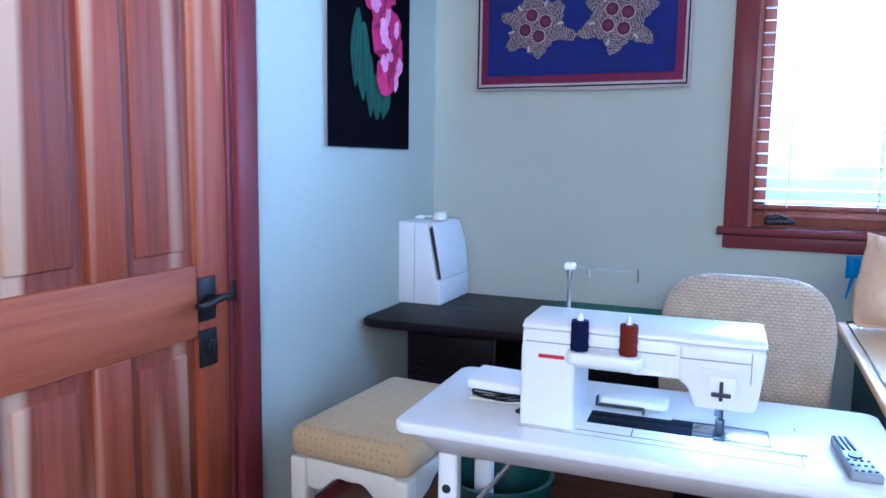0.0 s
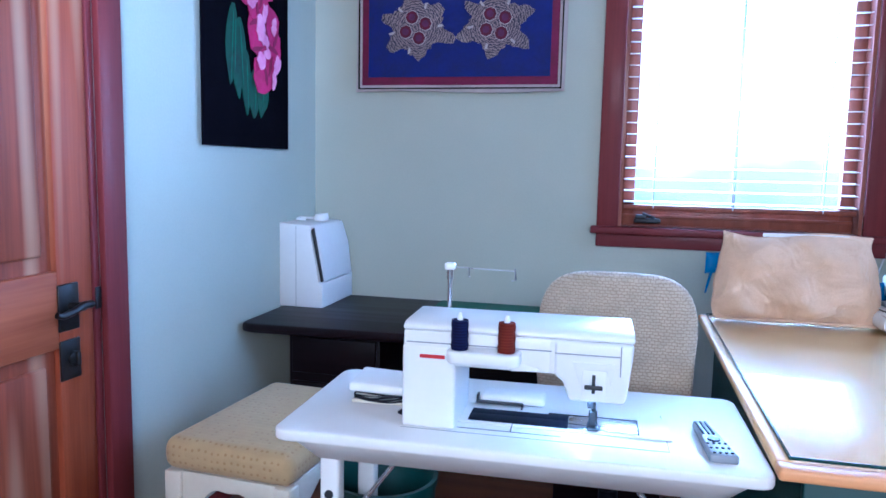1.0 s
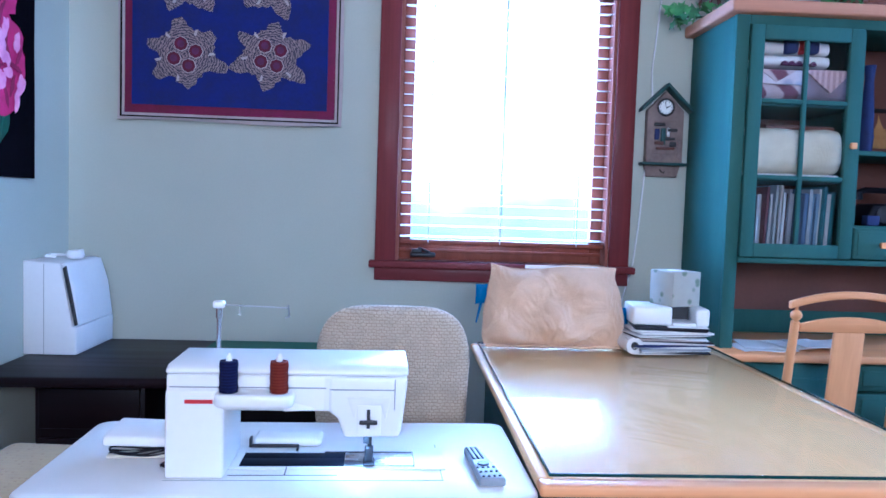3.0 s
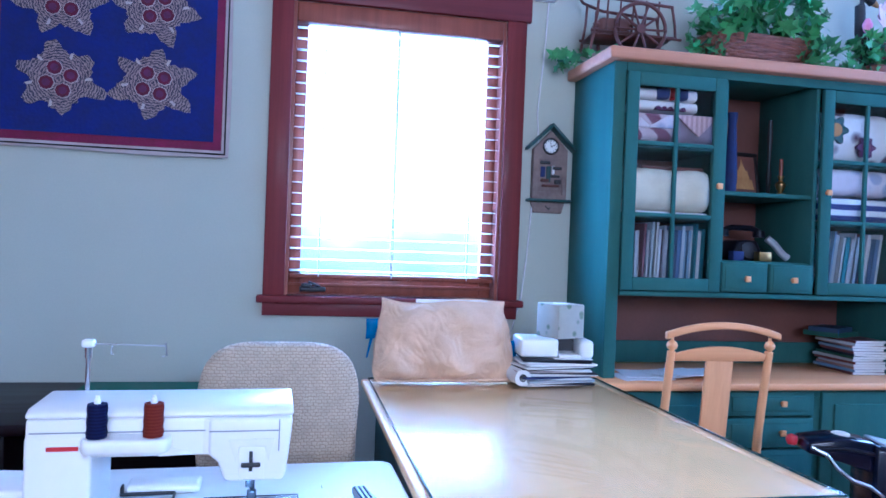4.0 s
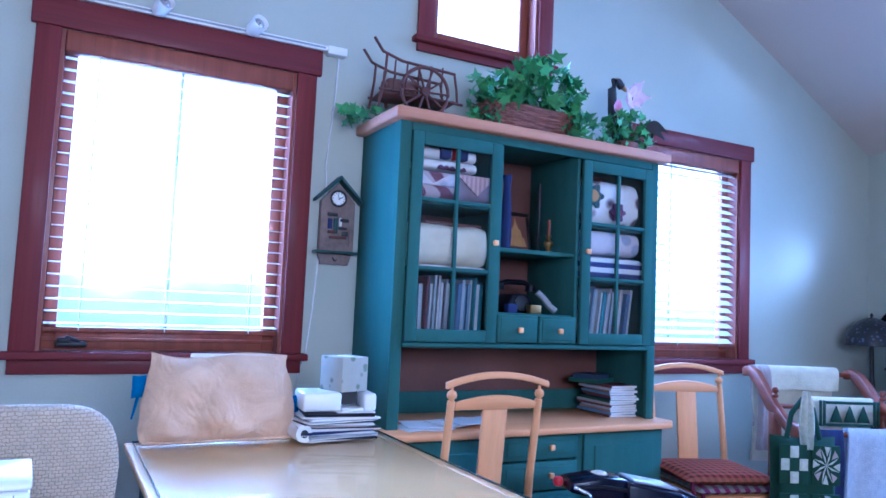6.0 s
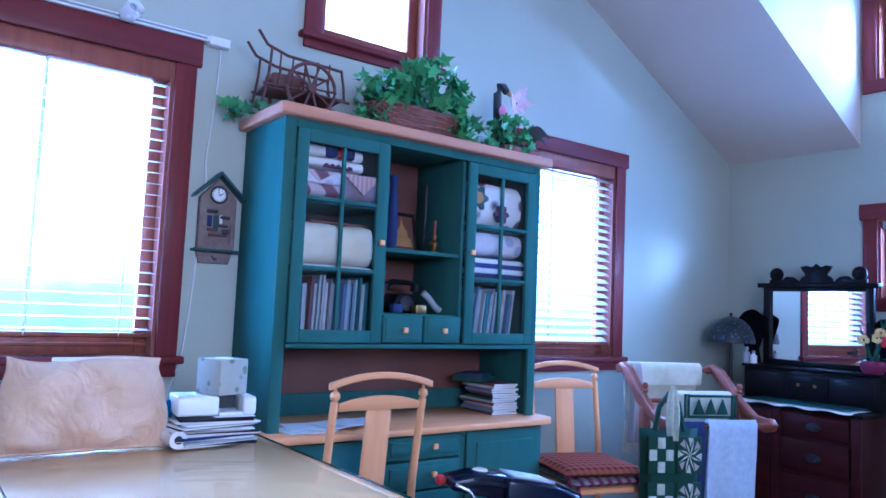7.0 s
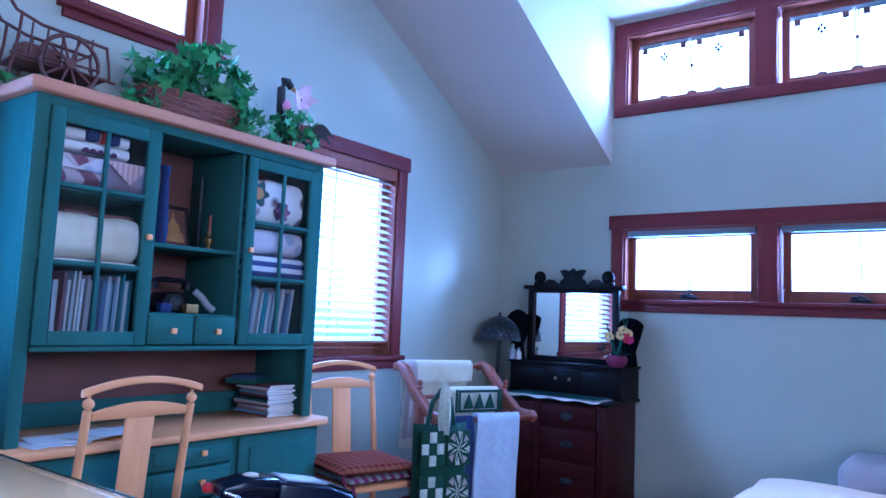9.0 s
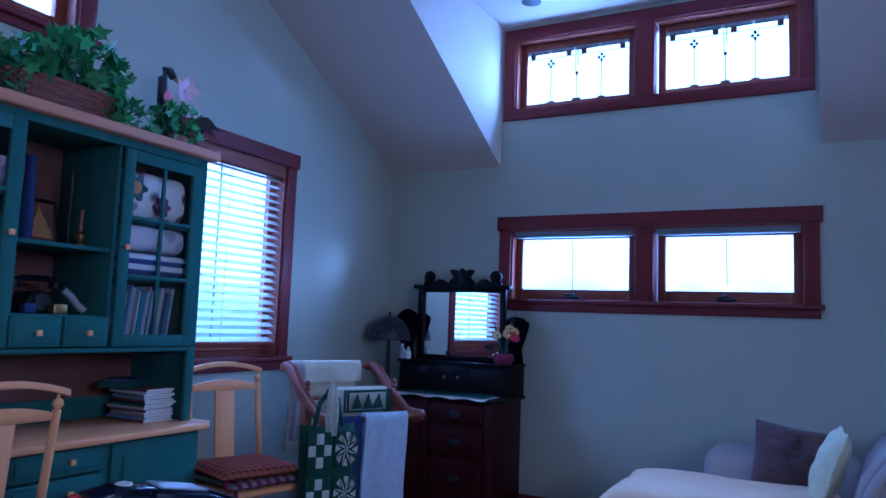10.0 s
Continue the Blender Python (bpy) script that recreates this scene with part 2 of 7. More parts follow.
def weave(name, thread, gap, w, h):
    """A coarse upholstery weave: short dashes of thread in offset rows, seen across x and z."""
    m = mat(name, thread, tuple(v * 0.78 for v in thread), 30, 0.95, 0.2, fine=300, sheen=0.15)
    nt, nd = m.node_tree, m.node_tree.nodes
    tc = [n for n in nd if n.type == "TEX_COORD"][0]
    base = [n for n in nd if n.type == "VALTORGB"][0]
    sp, co, br, mx, b, nz, ad = (nd.new("ShaderNode" + k) for k in ("SeparateXYZ", "CombineXYZ", "TexBrick", "Mix", "Bump", "TexNoise", "VectorMath"))
    nz.inputs["Scale"].default_value = 75
    ad.operation, ad.inputs["Scale"].default_value = "SCALE", 0.009
    mv = nd.new("ShaderNodeVectorMath")
    nt.links.new(tc.outputs["Object"], nz.inputs["Vector"]); nt.links.new(nz.outputs["Color"], ad.inputs[0])
    nt.links.new(tc.outputs["Object"], mv.inputs[0]); nt.links.new(ad.outputs[0], mv.inputs[1])
    nt.links.new(mv.outputs[0], sp.inputs[0]); nt.links.new(sp.outputs["X"], co.inputs["X"]); nt.links.new(sp.outputs["Z"], co.inputs["Y"])
    nt.links.new(co.outputs[0], br.inputs["Vector"])
    br.inputs["Scale"].default_value, br.inputs["Brick Width"].default_value, br.inputs["Row Height"].default_value = 1.0, w, h
    br.inputs["Mortar Size"].default_value, br.inputs["Mortar Smooth"].default_value = h * 0.2, 0.9
    mx.data_type = "RGBA"; mx.inputs["B"].default_value = (*gap, 1)
    nt.links.new(br.outputs["Fac"], mx.inputs["Factor"]); nt.links.new(base.outputs[0], mx.inputs["A"])
    p = nd["Principled BSDF"]
    nt.links.new(mx.outputs["Result"], p.inputs["Base Color"])
    b.invert = True
    b.inputs["Strength"].default_value, b.inputs["Distance"].default_value = 0.8, 0.003
    nt.links.new(br.outputs["Fac"], b.inputs["Height"]); nt.links.new(b.outputs[0], p.inputs["Normal"])
    return m


TWEED = weave("beige_tweed", (0.62, 0.515, 0.36), (0.37, 0.29, 0.19), 0.014, 0.0085)
DOTTED = spotted("tan_dotted_upholstery", (0.47, 0.345, 0.155), (0.34, 0.22, 0.09), 52, size=0.14, bump=0.2)
CANVAS = mat("tan_canvas", (0.70, 0.50, 0.32), (0.55, 0.38, 0.24), 9, 0.9, 0.4, fine=260, sheen=0.2)
nt, nd = CANVAS.node_tree, CANVAS.node_tree.nodes
crease, fold = nd.new("ShaderNodeTexNoise"), nd.new("ShaderNodeBump")
crease.inputs["Scale"].default_value, crease.inputs["Detail"].default_value, crease.inputs["Distortion"].default_value = 8.0, 2.0, 1.4
fold.inputs["Strength"].default_value, fold.inputs["Distance"].default_value = 0.8, 0.028
nt.links.new(nd["Texture Coordinate"].outputs["Object"], crease.inputs["Vector"])
nt.links.new(crease.outputs["Fac"], fold.inputs["Height"]); nt.links.new(nd["Bump"].outputs[0], fold.inputs["Normal"])
nt.links.new(fold.outputs[0], nd["Principled BSDF"].inputs["Normal"])
BLACKCLOTH = mat("black_cloth", (0.004, 0.0035, 0.006), (0.0025, 0.0022, 0.004), 9, 0.95, 0.3, fine=250, spec=0.02)
BLUECLOTH = mat("royal_blue_quilted_cotton", (0.007, 0.013, 0.15), (0.004, 0.008, 0.095), 14, 0.85, 0.5, fine=70)
MAROON = mat("maroon_cotton", (0.16, 0.008, 0.055), (0.11, 0.006, 0.035), 16, 0.85, 0.4, fine=120)
OATCLOTH = mat("oatmeal_cotton", (0.46, 0.40, 0.38), (0.40, 0.34, 0.33), 16, 0.9, 0.3, fine=200)
PURPLE = mat("dark_purple_cotton", (0.10, 0.02, 0.08), (0.06, 0.012, 0.05), 30, 0.85, 0.2)
PATCH = banded("striped_patchwork", (0.27, 0.20, 0.19), (0.035, 0.03, 0.055), 30, distort=7.0, rings=True, soft=0.12)
MAGENTA = mat("magenta_petal", (0.52, 0.012, 0.15), (0.30, 0.006, 0.07), 14, 0.8, 0.2)
DEEPPINK = mat("deep_magenta_petal", (0.26, 0.004, 0.07), (0.16, 0.003, 0.04), 14, 0.8, 0.2)
PALEPINK = mat("pale_pink_petal", (0.74, 0.34, 0.52), (0.60, 0.15, 0.36), 14, 0.8, 0.2)
GREENLEAF = mat("green_cloth_leaf", (0.016, 0.08, 0.04), (0.004, 0.022, 0.014), 14, 0.8, 0.2, (1, 4, 1))
GREENMAT = mat("green_cutting_mat", (0.006, 0.12, 0.07), (0.005, 0.10, 0.055), 5, 0.6, 0.05)
IVY = mat("ivy_leaf", (0.12, 0.33, 0.09), (0.005, 0.04, 0.026), 9, 0.45, 0.1, island=0.5)
WICKER = mat("brown_wicker", (0.24, 0.10, 0.065), (0.10, 0.04, 0.03), 30, 0.6, 0.3, fine=120, island=0.3)
PLAID = banded("red_plaid", (0.24, 0.038, 0.022), (0.10, 0.016, 0.014), 9, "X", c3=(0.30, 0.13, 0.045), scale2=7, soft=0.1)
PLAID_B = banded("grey_purple_plaid", (0.30, 0.26, 0.22), (0.16, 0.02, 0.10), 6, "X", c3=(0.10, 0.14, 0.12), scale2=6, soft=0.1)
for plaid in (PLAID, PLAID_B):
    plaid.node_tree.nodes["Principled BSDF"].inputs["Sheen Weight"].default_value = 0.0
    plaid.node_tree.nodes["Principled BSDF"].inputs["Specular IOR Level"].default_value = 0.1
LINEN = mat("cream_linen", (0.92, 0.69, 0.44), (0.87, 0.64, 0.39), 6, 0.9, 0.3, fine=260, sheen=0.2)
GREYUPH = mat("grey_upholstery", (0.40, 0.36, 0.36), (0.36, 0.32, 0.32), 6, 0.9, 0.3, fine=240, sheen=0.2)
MAUVE = mat("mauve_ribbed_cloth", (0.17, 0.105, 0.11), (0.075, 0.045, 0.055), 7, 0.9, 0.7, (2, 16, 2), fine=34, sheen=0.2)
PALEGREEN = mat("pale_green_brocade", (0.72, 0.68, 0.44), (0.60, 0.57, 0.36), 26, 0.7, 0.4)
TOWEL = mat("pale_blue_terry", (0.58, 0.64, 0.76), (0.46, 0.52, 0.66), 45, 0.95, 0.8, fine=160, sheen=0.3)
CREAMQUILT = mat("cream_quilt", (0.66, 0.62, 0.46), (0.58, 0.54, 0.40), 22, 0.9, 0.6, fine=120)
BOTTLEGREEN = mat("bottle_green_cotton", (0.013, 0.055, 0.03), (0.009, 0.04, 0.022), 18, 0.85, 0.3)
PALEPRINT = mat("pale_print_cotton", (0.62, 0.64, 0.56), (0.40, 0.46, 0.38), 50, 0.85, 0.2)
NAVY = mat("navy_cotton", (0.02, 0.03, 0.12), (0.014, 0.02, 0.08), 18, 0.85, 0.3)
WHITECLOTH = mat("white_cotton", (0.76, 0.74, 0.70), (0.68, 0.65, 0.62), 12, 0.9, 0.3)
TWIG = wood("dark_twig_wood", (0.11, 0.035, 0.025), (0.06, 0.02, 0.015), "x", rough=0.6, coat=0)
CLAY = mat("weathered_clock_wood", (0.24, 0.18, 0.15), (0.14, 0.10, 0.085), 14, 0.7, 0.2)
BRASS = mat("aged_brass", (0.55, 0.38, 0.14), (0.4, 0.26, 0.09), 14, 0.35, 0.05, metal=1.0)
TISSUE = spotted("leaf_print_card", (0.36, 0.35, 0.29), (0.14, 0.18, 0.11), 24, 0.8, 0.2, 0.0, 1.0)
TIFFANY = spotted("leaded_blue_glass", (0.006, 0.009, 0.016), (0.09, 0.10, 0.15), 34, 0.35, 0.22, 0.6, 0.9)
CORDWHITE = mat("white_cord", (0.7, 0.7, 0.7), (0.62, 0.62, 0.63), 20, 0.5, 0.0)
BLUEPLASTIC = mat("blue_tie", (0.01, 0.13, 0.34), (0.008, 0.09, 0.25), 20, 0.6, 0.2)
RED = mat("red_plastic", (0.45, 0.015, 0.02), (0.35, 0.01, 0.015), 20, 0.4, 0.0)
GLASSEDGE = mat("dark_glass_edge", (0.012, 0.05, 0.045), (0.008, 0.035, 0.03), 12, 0.2, 0.0)
SILVER = mat("silver_plastic", (0.27, 0.29, 0.32), (0.22, 0.24, 0.27), 9, 0.35, 0.03)
GRASS = mat("far_grass", (0.10, 0.14, 0.06), (0.07, 0.10, 0.05), 0.05, 0.9, 0.0, fine=2)


# ---- mesh helpers ----
def join(*bms):
    out = bms[0]
    for b in bms[1:]:
        me = bpy.data.meshes.new("tmp")
        b.to_mesh(me); b.free()
        out.from_mesh(me)
        bpy.data.meshes.remove(me)
    return out


def rounded_off(bm):
    for f in bm.faces:
        f.smooth = True
    return bm


def moved(bm, m):
    bmesh.ops.transform(bm, matrix=m, verts=bm.verts)
    return bm


def box(x0, x1, y0, y1, z0, z1, b=0.003, seg=2):
    bm = bmesh.new()
    bmesh.ops.create_cube(bm, size=1)
    for v in bm.verts:
        v.co = Vector(((x0 + x1) / 2 + v.co.x * (x1 - x0), (y0 + y1) / 2 + v.co.y * (y1 - y0), (z0 + z1) / 2 + v.co.z * (z1 - z0)))
    b = min(b, 0.45 * min(abs(x1 - x0), abs(y1 - y0), abs(z1 - z0)))
    if b > 0:
        bmesh.ops.bevel(bm, geom=bm.edges[:], offset=b, segments=seg, affect="EDGES", profile=0.5)
    return rounded_off(bm) if seg > 3 else bm


def tube(pts, r, n=8, r2=None):
    """A round bar along points, tapering to r2."""
    pts = [Vector(p) for p in pts]
    bm, rings = bmesh.new(), []
    for i, p in enumerate(pts):
        d = (pts[min(i + 1, len(pts) - 1)] - pts[max(i - 1, 0)]).normalized()
        a = d.orthogonal().normalized() if abs(d.z) > 0.98 else d.cross(Vector((0, 0, 1))).normalized()
        c = d.cross(a)
        rr = r + ((r2 if r2 is not None else r) - r) * i / max(1, len(pts) - 1)
        rings.append([bm.verts.new(p + rr * (math.cos(k * math.tau / n) * a + math.sin(k * math.tau / n) * c)) for k in range(n)])
    for s, t in zip(rings, rings[1:]):
        for k in range(n):
            bm.faces.new((s[k], s[(k + 1) % n], t[(k + 1) % n], t[k]))
    bm.faces.new(rings[0][::-1]); bm.faces.new(rings[-1])
    bmesh.ops.recalc_face_normals(bm, faces=bm.faces)
    return rounded_off(bm)


def lathe(prof, n=20, at=(0, 0, 0)):
    """A turned form from (radius, height) pairs."""
    bm, rings = bmesh.new(), []
    for r, z in prof:
        rings.append([bm.verts.new((at[0] + max(r, 0.0004) * math.cos(k * math.tau / n), at[1] + max(r, 0.0004) * math.sin(k * math.tau / n), at[2] + z)) for k in range(n)])
    for s, t in zip(rings, rings[1:]):
        for k in range(n):
            bm.faces.new((s[k], s[(k + 1) % n], t[(k + 1) % n], t[k]))
    bm.faces.new(rings[0][::-1]); bm.faces.new(rings[-1])
    bmesh.ops.recalc_face_normals(bm, faces=bm.faces)
    return rounded_off(bm)


def slab(pts, vec, b=0.0):
    """A flat outline given thickness."""
    bm = bmesh.new()
    f = bm.faces.new([bm.verts.new(p) for p in pts])
    ext = bmesh.ops.extrude_face_region(bm, geom=[f])
    bmesh.ops.translate(bm, vec=vec, verts=[v for v in ext["geom"] if isinstance(v, bmesh.types.BMVert)])
    bmesh.ops.recalc_face_normals(bm, faces=bm.faces)
    if b:
        bmesh.ops.bevel(bm, geom=[e for e in bm.edges if e.calc_face_angle(0) > 0.6], offset=b, segments=2, affect="EDGES", profile=0.5)
    return bm


def cushion(w, d, h, n=14, power=3.0, seed=0, wrinkle=0.0):
    """A stuffed cushion, w by d, h thick at the middle, flat in xy."""
    bm = bmesh.new()
    g = {}
    for s in (1, -1):
        for i in range(n + 1):
            for j in range(n + 1):
                u, v = 2 * i / n - 1, 2 * j / n - 1
                if s < 0 and (i in (0, n) or j in (0, n)):
                    g[s, i, j] = g[1, i, j]
                    continue
                t = (1 - abs(u) ** power) ** 0.5 * (1 - abs(v) ** power) ** 0.5
                pin = 1 - 0.05 * (1 - abs(u)) * abs(v) - 0.05 * (1 - abs(v)) * abs(u)
                z = s * h / 2 * t
                if wrinkle:
                    z += wrinkle * t * noise.noise((u * 3 + seed, v * 3, s * 2.0))
                g[s, i, j] = bm.verts.new((u * w / 2 * pin, v * d / 2 * pin, z))
        for i in range(n):
            for j in range(n):
                q = [g[s, i, j], g[s, i + 1, j], g[s, i + 1, j + 1], g[s, i, j + 1]]
                bm.faces.new(q if s > 0 else q[::-1])
    return rounded_off(bm)


def sheet(fn, nu, nv, th):
    """A cloth: fn(u, v) with u, v from 0 to 1, given a thickness."""
    bm = bmesh.new()
    g = [[bm.verts.new(fn(i / nu, j / nv)) for j in range(nv + 1)] for i in range(nu + 1)]
    for i in range(nu):
        for j in range(nv):
            bm.faces.new((g[i][j], g[i + 1][j], g[i + 1][j + 1], g[i][j + 1]))
    bm.normal_update()
    bmesh.ops.solidify(bm, geom=bm.faces[:], thickness=th)
    return rounded_off(bm)


def finish(name, bm, material, parent=None, label="", sharp=50):
    me = bpy.data.meshes.new(name)
    bm.to_mesh(me); bm.free()
    me.materials.append(material)
    me.set_sharp_from_angle(angle=radians(sharp))
    ob = new(name, me)
    if parent:
        ob.parent = parent
    if label:
        ob["label"] = label
    return ob


def part(name, bm, material, parent, label=""):
    return finish(name, bm, material, parent, label)


def thing(name, label, category, at=(0, 0, 0), rz=0.0, group="", kind=""):
    ob = tagged(new(name), label, category, group, kind)
    ob.matrix_basis = pose(*at, 0, 0, rz)
    return ob


def solid(name, bm, material, label, category, at=(0, 0, 0), rz=0.0, group="", kind="", rx=0.0, ry=0.0):
    ob = tagged(finish(name, bm, material), label, category, group, kind)
    ob.matrix_basis = pose(*at, rx, ry, rz)
    return ob


def structure(name, bm, material, label=""):
    return tagged(finish(name, bm, material), label, "", "", "structure")


# ---- walls, floor, ceiling ----
def wall_cells(u0, u1, z0, z1, holes):
    """Rectangles of a wall that leave the holes open."""
    us = sorted({u0, u1, *[h[0] for h in holes], *[h[1] for h in holes]})
    zs = sorted({z0, z1, *[h[2] for h in holes], *[h[3] for h in holes]})
    for a, b in zip(us, us[1:]):
        for c, d in zip(zs, zs[1:]):
            if not any(h[0] <= (a + b) / 2 <= h[1] and h[2] <= (c + d) / 2 <= h[3] for h in holes):
                yield a, b, c, d


W1 = (-0.053, 0.876, 1.008, 2.247)
W2 = (2.78, 3.722, 0.996, 2.232)
W5 = (1.54, 2.16, 2.54, 3.25)
W4 = (0.18, 2.14, 1.442, 1.952)
W3 = (0.193, 2.14, 2.878, 3.415)
DOOR = (0.86, 1.746, 0.0, 2.085)
TOP = EAVE + PITCH * (EAST - RIDGE) + 0.12
north = join(*[box(a, b, NORTH, NORTH + WALL, c, d, 0) for a, b, c, d in wall_cells(WEST - WALL, EAST + WALL, 0, TOP, [W1, W2, W5])])
for sx in (1, -1):
    bmesh.ops.bisect_plane(north, geom=north.verts[:] + north.edges[:] + north.faces[:], plane_co=(RIDGE, 0, TOP), plane_no=(sx * PITCH, 0, 1), clear_outer=True)
structure("wall_north", north, WALLPAINT)
structure("wall_east", join(*[box(EAST, EAST + WALL, a, b, c, d, 0) for a, b, c, d in wall_cells(SOUTH, NORTH, 0, EAVE + 0.1, [W4])],
          *[box(EAST, EAST + WALL, a, b, c, d, 0) for a, b, c, d in wall_cells(DORM_S - 0.1, DORM_N + 0.1, EAVE + 0.1, DORM_Z + 0.1, [W3])]), WALLPAINT)
structure("wall_west", join(*[box(WEST - WALL, WEST, a, b, c, d, 0) for a, b, c, d in wall_cells(SOUTH, NORTH, 0, EAVE + 0.1, [DOOR])]), WALLPAINT)
# Opening for the added south window, out of view behind the camera.
W6 = (-0.6, 1.5, 1.45, 2.6)
south = join(*[box(a, b, SOUTH - WALL, SOUTH, c, d, 0) for a, b, c, d in wall_cells(WEST - WALL, EAST + WALL, 0, TOP, [W6])])
for sx in (1, -1):
    bmesh.ops.bisect_plane(south, geom=south.verts[:] + south.edges[:] + south.faces[:], plane_co=(RIDGE, 0, TOP), plane_no=(sx * PITCH, 0, 1), clear_outer=True)
structure("wall_south", south, WALLPAINT)
# Unseen slab, added to block off the doorway behind the closed door.
structure("hall_blocker", box(WEST - 1.3, WEST - 1.2, 0.2, 2.4, 0, 2.5, 0), WALLPAINT)


def slope_z(x):
    return EAVE + PITCH * (EAST - x) if x > RIDGE else EAVE + PITCH * (x - WEST)


def slope(x0, x1, y0, y1):
    return slab([(x0, y0, slope_z(x0)), (x1, y0, slope_z(x1)), (x1, y1, slope_z(x1)), (x0, y1, slope_z(x0))], (0, 0, 0.1))


structure("ceiling", join(slope(RIDGE + 1e-4, DORM_X, SOUTH, NORTH), slope(DORM_X, EAST, DORM_N + 0.0899, NORTH), slope(DORM_X, EAST, SOUTH, DORM_S - 0.0899), slope(WEST, RIDGE, SOUTH, NORTH),
                          box(DORM_X, EAST, DORM_S - 0.1, DORM_N + 0.1, DORM_Z, DORM_Z + 0.1, 0),
                          slab([(EAST, DORM_N, EAVE), (EAST, DORM_N, DORM_Z), (DORM_X, DORM_N, DORM_Z)], (0, 0.09, 0)),
                          slab([(EAST, DORM_S, EAVE), (EAST, DORM_S, DORM_Z), (DORM_X, DORM_S, DORM_Z)], (0, -0.09, 0))), CEILPAINT)
floor = structure("floor", box(WEST - 1.3, EAST + WALL, SOUTH - WALL, NORTH + WALL, -0.12, -0.012, 0), FLOORWOOD)
structure("baseboard", join(box(WEST, WEST + 0.016, 1.85, NORTH, 0, 0.055), box(WEST, EAST, NORTH - 0.016, NORTH, 0, 0.055), box(EAST - 0.016, EAST, SOUTH, NORTH, 0, 0.055)), TRIM_X)
structure("ground", box(-400, 400, -400, 400, -3.3, -3.2, 0), GRASS)


def haze(name):
    """Bright overcast sky over a pale hazy distance."""
    m = bpy.data.materials.new(name)
    m.use_nodes = True
    nt, nd = m.node_tree, m.node_tree.nodes
    nd.remove(nd["Principled BSDF"])
    tc, sp, mr, rp, nz = nd.new("ShaderNodeTexCoord"), nd.new("ShaderNodeSeparateXYZ"), nd.new("ShaderNodeMapRange"), nd.new("ShaderNodeValToRGB"), nd.new("ShaderNodeTexNoise")
    ad, em = nd.new("ShaderNodeMath"), nd.new("ShaderNodeEmission")
    nz.inputs["Scale"].default_value = 0.12
    ad.operation, ad.inputs[1].default_value = "MULTIPLY_ADD", 9.0
    nt.links.new(tc.outputs["Object"], sp.inputs[0]); nt.links.new(tc.outputs["Object"], nz.inputs["Vector"])
    nt.links.new(nz.outputs["Fac"], ad.inputs[0]); nt.links.new(sp.outputs["Z"], ad.inputs[2])
    mr.inputs["From Min"].default_value, mr.inputs["From Max"].default_value = -8.0, 24.0
    nt.links.new(ad.outputs[0], mr.inputs[0]); nt.links.new(mr.outputs[0], rp.inputs[0])
    el = rp.color_ramp.elements
    el[0].position, el[0].color = 0.25, (0.10, 0.13, 0.15, 1)
    el[1].position, el[1].color = 0.62, (1.0, 1.0, 1.0, 1)
    mid = el.new(0.43); mid.color = (0.22, 0.26, 0.28, 1)
    em.inputs["Strength"].default_value = 5.5
    nt.links.new(rp.outputs[0], em.inputs[0]); nt.links.new(em.outputs[0], nd["Material Output"].inputs["Surface"])
    return m


HAZE = haze("overcast_distance")
structure("backdrop", box(-80, 110, 70, 70.5, -3.2, 70, 0), HAZE)
structure("backdrop", box(80, 80.5, -90, 69, -3.2, 70, 0), HAZE)


